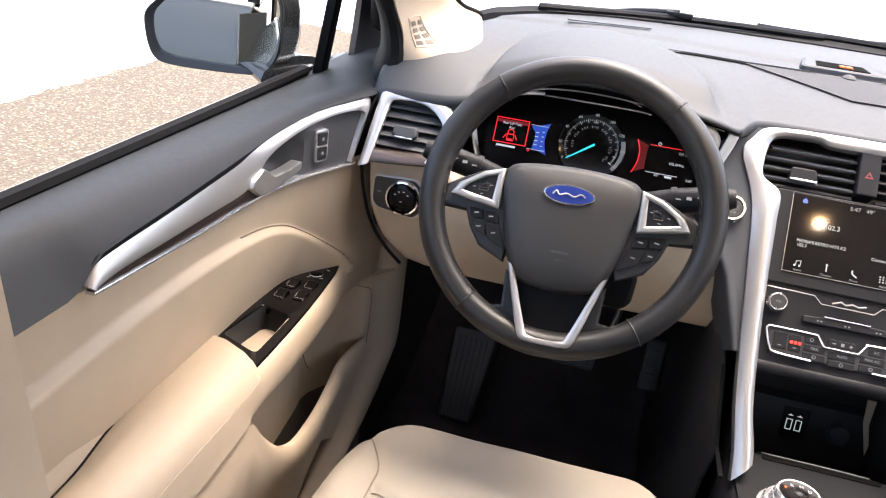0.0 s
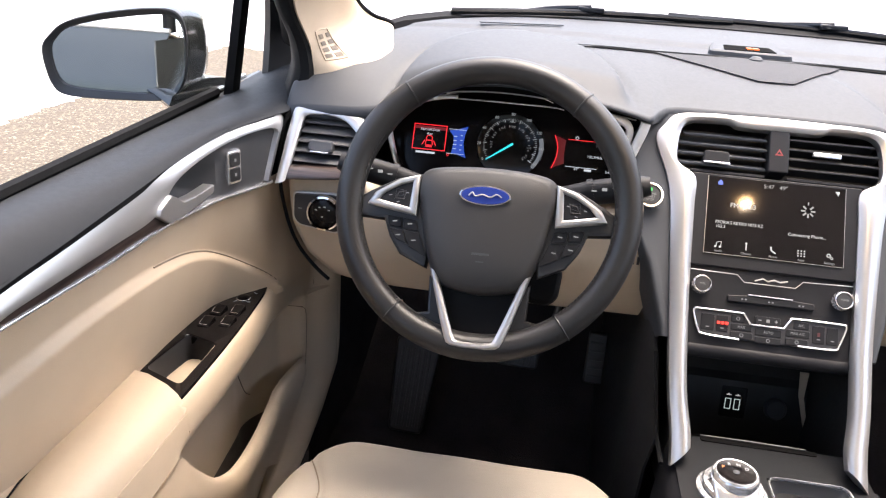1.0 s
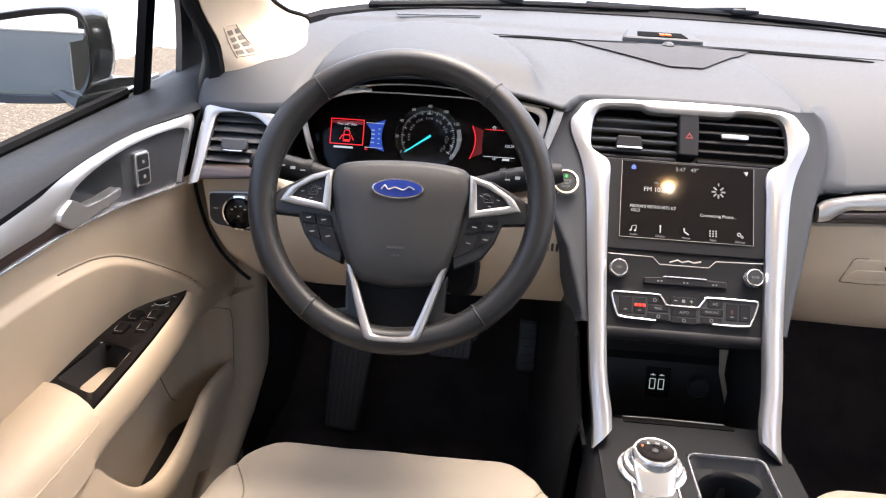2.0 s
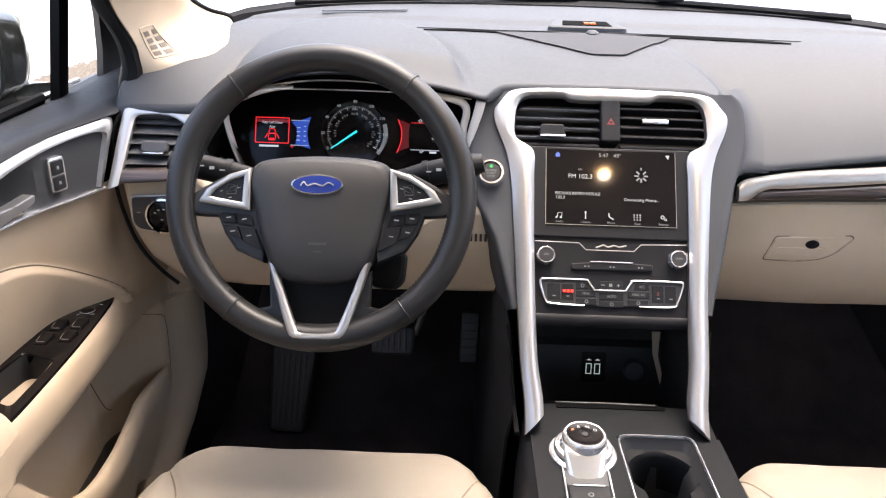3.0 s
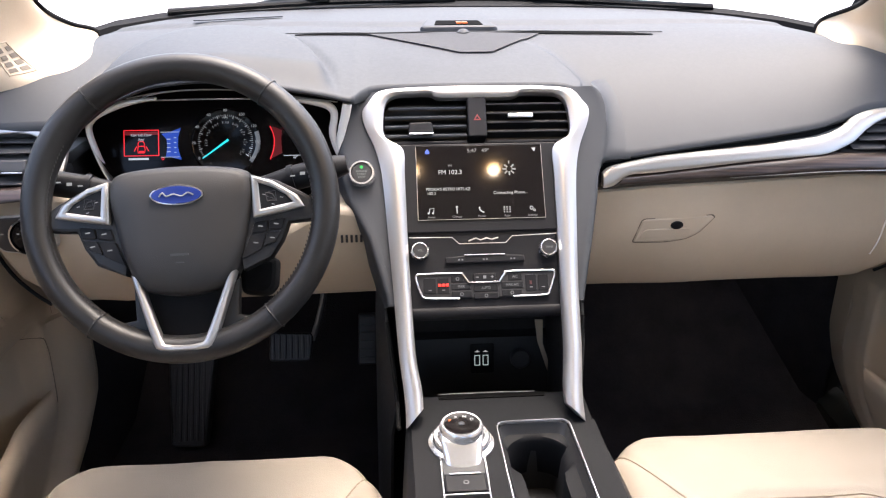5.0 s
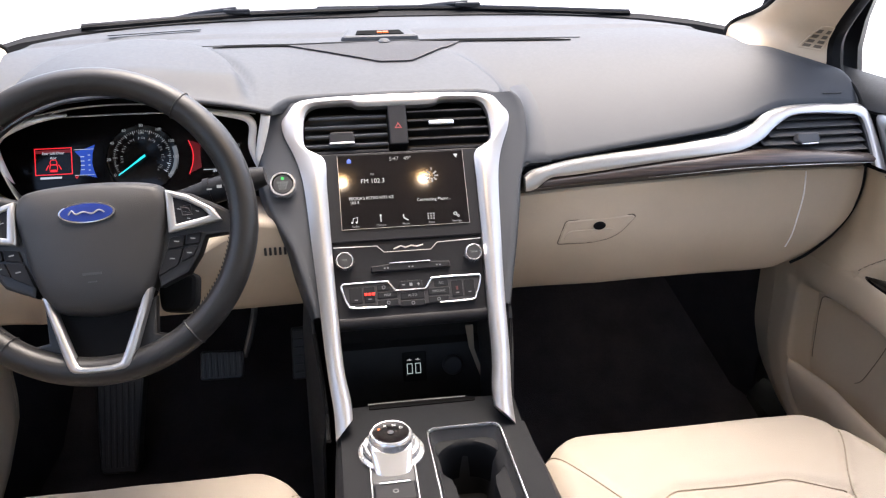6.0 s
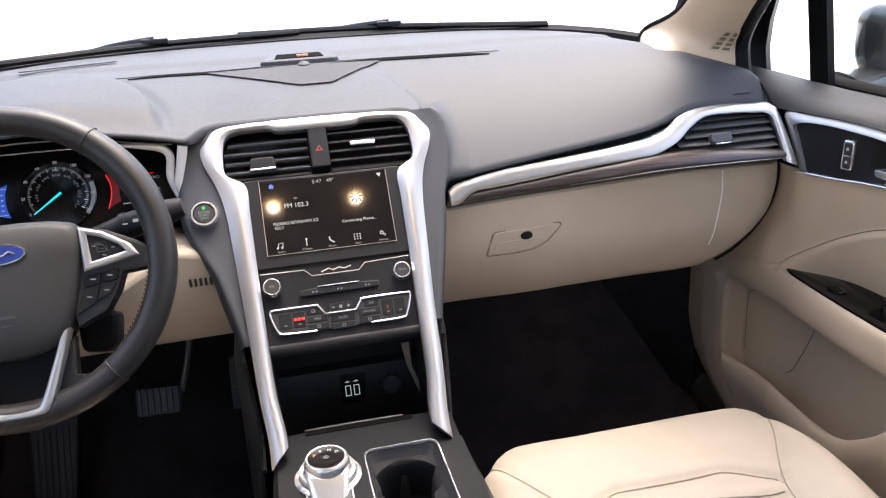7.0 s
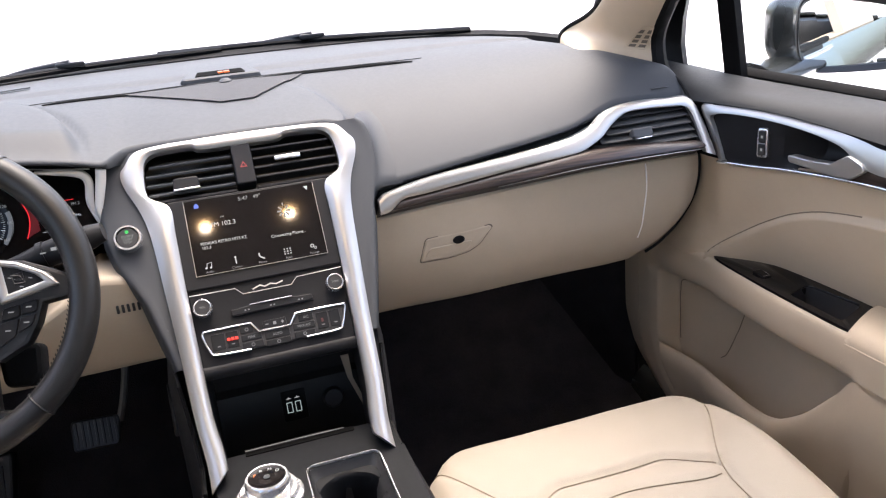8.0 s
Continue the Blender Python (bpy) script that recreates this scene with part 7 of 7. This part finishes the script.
    turns = sorted({round(math.atan2(p[1] - hub_.y, p[0] - hub_.x), 4) for p in outer + hole})
    oo, hh = [edge_at(outer, a) for a in turns], [edge_at(hole, a) for a in turns]
    rows = [[V(p.x, p.y, 0.699) for p in oo], [V(p.x, p.y, 0.7062) for p in oo], [V(p.x + (hub_.x - p.x) * 0.012, p.y + (hub_.y - p.y) * 0.012, 0.7070) for p in oo], [V(p.x + (p.x - hub_.x) * 0.04, p.y + (p.y - hub_.y) * 0.04, 0.7070) for p in hh], [V(p.x, p.y, 0.7055) for p in hh], [V(p.x, p.y, 0.699) for p in hh]]
    plate = part("switch_plate", loft(rows, ring=True), GLOSS, dr, "gloss black window switch plate")
    part("pull_cup", loft([[V(p.x + (hub_.x - p.x) * g, p.y + (hub_.y - p.y) * g, z) for p in hh] for g, z in ((0.0, 0.7045), (0.06, 0.690), (0.12, 0.664), (0.2, 0.655))], ring=True, cap_end=True), BLACK, plate, "deep pull cup")
    liner = rounded([(0.731 - inset, -0.214), (0.697 - inset, -0.226), (0.698 - inset, -0.158), (0.722 - inset, -0.158)], 0.010)
    part("pull_pad", loft([[V(x + (hub_.x - x) * g, y + (hub_.y - y) * g, z) for x, y in liner] for g, z in ((0.0, 0.660), (0.0, 0.672), (0.05, 0.6755), (0.9, 0.6755))], ring=True, caps=True), BEIGE, plate, "beige liner in the pull cup")
    part("cup_glint", rbox(0.010, 0.004, 0.014, 0.0015, Matrix.Translation((s * (0.716 - inset), -0.153, 0.697))), GLOSS, plate)
    sw_at = ((0.690, -0.112), (0.716, -0.120), (0.690, -0.080), (0.714, -0.085)) if s < 0 else ((0.690, -0.092),)
    for x, y in sw_at:
        b = part("window_switch", rbox(0.016, 0.026, 0.007, 0.0025, Matrix.Translation((s * (x - inset * 0.5), y, 0.7070)) @ pose(0, 0, 0, 7)), GLOSS, plate)
        part("bright_edge", rbox(0.0105, 0.0009, 0.0005, 0, Matrix.Translation((s * (x - inset * 0.5), y - 0.0095, 0.7094))), BRIGHT, b)
        part("bright_edge", rbox(0.0008, 0.010, 0.0005, 0, Matrix.Translation((s * (x + 0.0058 - inset * 0.5), y - 0.003, 0.7103)) @ pose(0, 0, 0, 7)), BRIGHT, b)
    if s < 0:
        part("mirror_control", lathe([(0.0, 0.003), (0.0065, 0.003), (0.0085, 0.002), (0.009, 0.0)], Matrix.Translation((-0.697, -0.040, 0.7068)), 24), GLOSS, plate)
        part("control_ring", lathe([(0.0088, 0.0), (0.0092, 0.0008), (0.0098, 0.0)], Matrix.Translation((-0.697, -0.040, 0.7070)), 24), BRIGHT, plate)
        for x, y, a in ((-0.708, -0.030, 20), (-0.686, -0.022, -20), (-0.704, -0.052, 60), (-0.686, -0.050, 10), (-0.697, -0.018, 0), (-0.714, -0.042, 80)):
            part("symbol", rbox(0.0055, 0.0009, 0.0004, 0, Matrix.Translation((x, y, 0.7072)) @ pose(0, 0, 0, 0, 0, a)), WHITE_INK, plate)

    # lower door: fascia under the armrest, map pocket and its lip, rounded front column
    def lip_z(y):
        if s < 0:
            return table(y, [(-0.36, 0.648), (-0.313, 0.645), (-0.288, 0.615), (-0.257, 0.578), (-0.235, 0.556), (-0.21, 0.540), (-0.18, 0.528), (-0.145, 0.523), (-0.10, 0.522), (-0.05, 0.527), (0.0, 0.531), (0.12, 0.531), (0.25, 0.531)])[0]
        return table(y, [(-0.36, 0.648), (-0.313, 0.645), (-0.288, 0.615), (-0.257, 0.578), (-0.235, 0.553), (-0.21, 0.532), (-0.18, 0.512), (-0.15, 0.503), (-0.10, 0.500), (0.0, 0.500), (0.12, 0.500), (0.25, 0.500)])[0]

    def lower(y):
        """Section of the lower door, from the armrest down to the sill, as (x, z)."""
        i = rest(min(y, 0.0))[1] - 0.012 * ease((y - 0.02) / 0.12)
        lz = lip_z(y)
        p = ease((y + 0.318) / 0.02) * ease((0.137 - y) / 0.014 if s > 0 else (0.114 - y) / 0.014)
        roll = p * ease((y + 0.30) / 0.12)
        deep = 0.056 - 0.026 * ease((y - 0.0) / 0.12)
        zb = min(0.405, lz - 0.09)
        face = i - 0.006 - 0.004 * ease((y - 0.13) / 0.03) + (0.25 * max(0.0, y - 0.197) if s > 0 else -0.030 * ease((y - 0.105) / 0.085))
        sec = [(i + 0.016, 0.7045), (i + 0.003, 0.7045), (i - 0.002, 0.701), (i - 0.005, 0.694), (i - 0.006, 0.680), (i - 0.006, 0.664), (i - 0.005 + 0.002 * p, 0.650), (i - 0.006 + 0.007 * p, 0.642)]
        if y > 0.14:
            k = ease((y - 0.14) / 0.03)
            sec = [(x + (face - x) * k * min(1.0, n / 3), z) for n, (x, z) in enumerate(sec)]
        cave = [(i + 0.010, 0.638), (i + deep * 0.7, 0.634), (i + deep * 0.93, 0.626), (i + deep, 0.60), (i + deep, 0.57), (i + deep, 0.54), (i + deep - 0.001, 0.51), (i + deep - 0.004, zb + 0.02), (i + deep - 0.012, zb), (i + 0.030, zb - 0.002), (i + 0.018, zb + 0.020), (i - 0.002, lz - 0.006)]
        for n, (x, z) in enumerate(cave):
            # behind and ahead of the pocket the hollow closes to a plain face
            zf = 0.640 + (lz - 0.640) * n / (len(cave) - 1)
            sec.append((face + (x - face) * p, zf + (z - zf) * p))
        sec += [(face + 0.003 * p, lz - 0.001), (face - 0.002 * roll, lz), (face - 0.006 * roll, lz - 0.003), (face - 0.009 * roll, lz - 0.010), (face - 0.010 * roll, lz - 0.022), (face - 0.009 * roll, lz - 0.036), (face - 0.004 * roll, lz - 0.052), (face + 0.004, lz - 0.075), (face + 0.012, lz - 0.12), (face + 0.020, lz - 0.16), (face + 0.04, 0.29)]
        return sec

    def set_back(y, z):
        """The front end curves back towards the sill."""
        d = table(-z, [(-0.60, 0.0), (-0.52, 0.002), (-0.45, 0.033), (-0.395, 0.078), (-0.365, 0.125), (-0.33, 0.19), (-0.28, 0.26)])[0]
        return y - d * ease((y + 0.02) / 0.20)
    rows = []
    for y in list(np.linspace(-0.68, -0.34, 6)) + list(np.linspace(-0.325, 0.11, 56)) + list(np.linspace(0.115, 0.17, 20)) + list(np.linspace(0.175, 0.206 if s < 0 else 0.278, 16)):
        rows.append([V(x, set_back(y, z), z) for x, z in lower(y)])
    rows += [[v + Vector((s * 0.010, 0.006, 0)) for v in rows[-1]], [v + Vector((s * 0.05, 0.008, 0)) for v in rows[-1]]]
    part("lower_panel", loft(rows), BEIGE, dr, "beige lower door panel with an open map pocket", smooth=50)

    # dark sheet added as painted shade in the bottom of the driver's pocket
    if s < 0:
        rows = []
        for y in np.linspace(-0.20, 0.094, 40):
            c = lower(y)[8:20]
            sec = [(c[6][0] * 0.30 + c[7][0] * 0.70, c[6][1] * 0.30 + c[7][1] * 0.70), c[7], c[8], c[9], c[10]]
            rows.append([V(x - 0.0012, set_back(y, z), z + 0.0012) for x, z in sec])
        part("pocket_shade", loft(rows), SHADED_BEIGE, dr, "dark sheet for the shade in the bottom of the map pocket")

    def wall_x(y, z):
        q = lower(y)[9:17]
        for (xa, za), (xb, zb) in zip(q, q[1:]):
            if zb <= z <= za:
                return xa + (xb - xa) * (za - z) / (za - zb)
        return q[-1][0]
    cover_line = spline([(0, *q) for q in ((0.116, 0.505), (0.118, 0.560), (0.118, 0.600), (0.108, 0.624), (0.060, 0.6235), (-0.005, 0.6215), (-0.018, 0.614), (-0.012, 0.592), (0.008, 0.545), (0.024, 0.506), (0.036, 0.494))], 6)
    part("speaker_seam", tube([V(wall_x(y, z) - 0.0004, set_back(y, z), z) for _, y, z in cover_line], 0.0008, 5), THREAD, dr, "thin speaker cover joint")
    part("pocket_hook", rbox(0.020, 0.016, 0.022, 0.004, Matrix.Translation((s * (0.690 - inset), -0.150, 0.470)) @ pose(0, 0, 0, 0, 0, 20)), BLACK, dr, "small black moulding in the pocket")
    part("column_crease", tube([V(lower(y)[21][0] - 0.0002, set_back(y, z), z) for y, z in ((0.196, 0.62), (0.196, 0.58), (0.196, 0.54), (0.196, 0.50))], 0.0009, 5), BEIGE, dr)

    # window frame parts: divider, sail panel, glass, outer skin
    def W(x, y, z):
        return V(x, y, z + lift)
    bar = ((0.772, 0.120), (0.770, 0.126), (0.772, 0.148), (0.784, 0.147), (0.786, 0.122)) if s < 0 else ((0.772, 0.086), (0.770, 0.094), (0.772, 0.130), (0.784, 0.129), (0.786, 0.088))
    near = 0.037 if s > 0 else 0.0  # the passenger side's channel is wider
    part("divider_bar", loft([[W(x, y, z) for x, y in bar] for z, in ((0.945,),)] + [[W(x - 0.035, y + 0.012, 1.20) for x, y in bar]], ring=True, caps=True), RUBBER, dr, "black window divider bar")
    part("sail_panel", loft([[W(0.773, 0.272 - near, 0.948), W(0.768, 0.292 - near, 0.955), W(0.745, 0.33, 0.96), W(0.715, 0.50, 0.96)], [W(0.773, 0.285 - near, 1.0), W(0.768, 0.303 - near, 1.0), W(0.745, 0.34, 1.0), W(0.715, 0.50, 1.0)], [W(0.765, 0.270 - near, 1.05), W(0.758, 0.288 - near, 1.05), W(0.735, 0.32, 1.05), W(0.70, 0.45, 1.05)], [W(0.735, 0.19 - 0.8 * near, 1.15), W(0.728, 0.21 - 0.8 * near, 1.15), W(0.705, 0.25, 1.15), W(0.67, 0.34, 1.15)], [W(0.69, 0.02 - 0.4 * near, 1.26), W(0.685, 0.05 - 0.4 * near, 1.26), W(0.665, 0.10, 1.26), W(0.63, 0.18, 1.26)]], thick=0.012 * s), BLACK, dr, "black sail panel and window channel")
    part("frame_upper", tube(spline([W(0.735, 0.30, 1.02), W(0.715, 0.22, 1.10), W(0.69, 0.07, 1.20), W(0.65, -0.16, 1.30), W(0.635, -0.40, 1.365), W(0.63, -0.72, 1.38)], 6), 0.022, 10), RUBBER, dr, "black window channel")
    g = part("window_glass", loft([[W(0.792, y, 0.955) for y in np.linspace(-0.68, 0.27, 8)], [W(0.755, y * 0.9 - 0.03, 1.15) for y in np.linspace(-0.68, 0.17, 8)], [W(0.655, y * 0.85 - 0.10, 1.36) for y in np.linspace(-0.66, -0.15, 8)]]), GLASS, dr, "clear side window glass")
    g.visible_shadow = False
    rows = [[V(x, y, z) for x, z in ((0.806, 0.955), (0.835, 0.93), (0.87, 0.86), (0.895, 0.75), (0.90, 0.62), (0.885, 0.50), (0.895, 0.40), (0.87, 0.30))] for y in np.linspace(-0.74, 0.32, 8)]
    part("outer_skin", loft(rows, thick=0.004), BODY, dr, "dark grey metallic outer skin")
    part("outer_grip", tube(spline([V(0.878, -0.60, 0.83), V(0.902, -0.585, 0.835), V(0.906, -0.53, 0.838), V(0.902, -0.475, 0.84), V(0.882, -0.455, 0.84)], 5), 0.007, 8), BODY, dr, "painted outer pull")
    part("bottom_edge", tube([V(0.76, y, 0.30) for y in (-0.70, 0.25)], 0.05, 8), BLACK, dr)
    if s > 0:
        dr.location.x += 0.040
    return dr


door(-1, "driver's door, closed, beige and dark grey with silver trim")
door(1, "passenger door, closed, beige and dark grey with silver trim")


# ---------------------------------------------------------------- the driver's side rear door, standing open
def rear_door():
    swing = Matrix.Translation((-0.865, -0.735, 0)) @ Matrix.Rotation(radians(-62), 4, "Z") @ Matrix.Translation((0.865, 0.735, 0))
    dr = thing("car_door", (-0.87, -0.74, 0.30), "dark grey rear door standing wide open beside the car", "car door", "rear doors")

    def put(name, bm, material, label="", parent=None):
        bmesh.ops.transform(bm, matrix=swing, verts=bm.verts)
        return part(name, bm, material, parent or dr, label, smooth=50)

    def back(z):
        """The rear edge leans over the wheel arch."""
        return -1.70 + 0.30 * ease((0.62 - z) / 0.34)
    skin = ((0.808, 0.968), (0.828, 0.950), (0.852, 0.905), (0.876, 0.860), (0.884, 0.842), (0.886, 0.815), (0.897, 0.75), (0.902, 0.66), (0.894, 0.56), (0.886, 0.49), (0.897, 0.43), (0.890, 0.36), (0.865, 0.30))
    put("outer_skin", loft([[(-x, -0.76 + (back(z) + 0.76) * t, z) for x, z in skin] for t in np.linspace(0, 1, 14)], thick=-0.004), BODY, "dark grey metallic outer skin with a crease")
    put("inner_panel", loft([[(-x, -0.76 + (back(z) + 0.76) * t, z) for x, z in ((0.80, 0.965), (0.765, 0.955), (0.745, 0.90), (0.735, 0.80), (0.730, 0.72), (0.745, 0.60), (0.745, 0.45), (0.78, 0.31))] for t in np.linspace(0, 1, 10)], thick=0.004), BEIGE, "beige inner door panel")
    put("hinge_edge", loft([[(-x, -0.76, z) for x in (0.75, 0.82, 0.885)] for z in (0.32, 0.6, 0.955)], thick=0.004), BODY)
    put("latch_edge", loft([[(-x, back(z) + 0.002, z) for x in (0.75, 0.82, 0.885)] for z in (0.32, 0.45, 0.6, 0.8, 0.955)], thick=0.004), BODY)
    put("belt_trim", tube([(-0.812, y, 0.972) for y in (-0.76, -1.1, -1.45, -1.69)], 0.007, 8), BRIGHT, "bright belt moulding")
    put("window_frame", tube(spline([(-0.795, -0.77, 0.97), (-0.745, -0.80, 1.14), (-0.655, -0.86, 1.345), (-0.648, -1.10, 1.375), (-0.650, -1.38, 1.350), (-0.700, -1.58, 1.20), (-0.770, -1.70, 1.03), (-0.795, -1.70, 0.97)], 5), 0.016, 8), RUBBER, "black window frame")
    g = put("window_glass", loft([[(-0.795, y, 0.968) for y in np.linspace(-0.78, -1.69, 8)], [(-0.735, y, 1.16) for y in np.linspace(-0.81, -1.59, 8)], [(-0.660, y, 1.35) for y in np.linspace(-0.88, -1.38, 8)]]), GLASS, "clear window glass")
    g.visible_shadow = False
    grip = put("outer_handle", tube(spline([(-0.878, -1.44, 0.838), (-0.912, -1.455, 0.842), (-0.918, -1.52, 0.845), (-0.912, -1.585, 0.847), (-0.880, -1.60, 0.848)], 5), 0.009, 8), BODY, "painted outer handle")
    put("handle_recess", prism(rounded([(-1.60, 0.815), (-1.43, 0.808), (-1.43, 0.858), (-1.60, 0.868)], 0.02), 0.004, axes((-0.8905, 0, 0), (0, 1, 0), (0, 0, 1)) @ Matrix.Diagonal((1, 1, -1, 1)), 0.001), RUBBER, "dark handle recess", grip)


rear_door()


# ---------------------------------------------------------------- outside mirrors
def side_mirror(s, centre, normal, label):
    c = Vector(centre)
    ez = Vector(normal).normalized()
    ex = Vector((0, 0, 1)).cross(ez).normalized()
    m = axes(c, ex, ez.cross(ex))
    mi = thing("side_mirror", (s * 0.82, c.y + 0.04, 0.95), label, "side mirror", "side mirrors")
    k = 1 if ex.x * s > 0 else -1
    # outlines in the glass plane, towards the outside positive: blunt inner end, tapered outer end
    RIM = [(110, 3), (94, 21), (62, 40), (-15, 57), (-65, 64), (-97, 62), (-110, 40), (-110, -7), (-103, -39), (-84, -60), (-45, -65), (40, -65), (82, -61), (99, -49), (108, -25)]
    PANE = [(93, 1), (84, 15), (58, 31), (-15, 46), (-60, 53), (-88, 53), (-102, 37), (-102, -8), (-94, -35), (-80, -49), (-42, -53), (38, -51), (66, -48), (81, -42), (91, -24)]

    def outline(pts, g=1.0, dx=0.0):
        return [(k * (p.x * g * (0.78 if p.x > 0 else 1.0) + dx) / 1000, p.y * g / 1000) for p in spline([(x, y, 0) for x, y in pts], 4, True)]

    def loop(pts, h, g=1.0, dx=0.0):
        return [m @ Vector((x, y, h)) for x, y in outline(pts, g, dx)]
    wide = 1.9 if s > 0 else 1.0  # the passenger housing swells further towards the car
    part("housing", loft([loop(RIM, 0.0, 0.985), loop(RIM, -0.006, 1.0), loop(RIM, -0.020, 1.02), loop(RIM, -0.045, 1.01, -10 * wide), loop(RIM, -0.070, 0.93, -20 * wide), loop(RIM, -0.092, 0.78, -28 * wide), loop(RIM, -0.106, 0.52, -32 * wide), loop(RIM, -0.112, 0.2, -34 * wide)], ring=True, cap_end=True), BODY, mi, "dark grey painted housing", smooth=60)
    part("rim", loft([loop(RIM, -0.002, 0.99), loop(RIM, 0.003, 0.985), loop(RIM, 0.004, 0.965), loop(PANE, 0.000, 1.03), loop(PANE, -0.006, 1.0)], ring=True), BLACK, mi, "black rim round the glass")
    part("glass", prism(outline(PANE, 1.005), 0.003, m @ Matrix.Translation((0, 0, -0.004)), 0), MIRROR, mi, "silvered mirror glass")
    # foot: a tapered wedge from under the housing to the corner of the door
    z0 = 0.955 if s < 0 else 0.972
    xi, xo = (0.798, 0.83) if s < 0 else (0.832, 0.868)
    foot = []
    for t, w in ((0.0, 0.050), (0.3, 0.056), (0.65, 0.066), (1.0, 0.078)):
        a, b = m @ Vector((-k * 0.070, -0.048, -0.050)), Vector((s * (xi + xo) / 2, c.y + 0.075, z0 - 0.006))
        q = a.lerp(b, t)
        h = 0.016 + 0.010 * t
        foot.append([q + Vector((0.4 * w * math.cos(g) * 0.5, w * math.cos(g), h * math.sin(g))) for g in [2 * math.pi * j / 14 for j in range(14)]])
    part("foot", loft(foot, ring=True, caps=True), BODY, mi, "dark grey painted mirror foot", smooth=60)


side_mirror(-1, (-0.917, 0.045, 1.014), (0.215, -0.975, 0.030), "dark grey door mirror with silvered glass on the driver's door")
side_mirror(1, (1.003, 0.030, 1.033), (-0.43, -0.90, 0.035), "dark grey door mirror with silvered glass on the passenger door")


# ---------------------------------------------------------------- wipers outside the windscreen
def wiper(points, arm_from, label):
    w = thing("wiper", points[0], label, "wiper", "windscreen wipers")
    path = spline(points, 6)
    part("blade", tube(path, 0.0045, 6), RUBBER, w, "black wiper blade")
    part("spoiler", tube([p + Vector((0, 0.004, 0.005)) for p in path], 0.003, 5), BLACK, w)
    mid = path[len(path) // 2]
    part("arm", tube(spline([arm_from, Vector(arm_from).lerp(mid, 0.5) + Vector((0, 0, 0.012)), mid + Vector((0, 0, 0.012))], 5), 0.006, 8), BLACK, w, "black wiper arm")
    part("bracket", rbox(0.05, 0.012, 0.010, 0.003, Matrix.Translation(mid + Vector((0, 0, 0.008)))), BLACK, w)


wiper([(-0.50, 0.47, 1.062), (-0.25, 0.59, 1.066), (0.02, 0.64, 1.066)], (-0.42, 0.62, 1.045), "black windscreen wiper parked on the driver's side")
wiper([(-0.10, 0.655, 1.067), (0.20, 0.625, 1.066), (0.49, 0.49, 1.062)], (0.02, 0.70, 1.045), "black windscreen wiper parked on the passenger side")
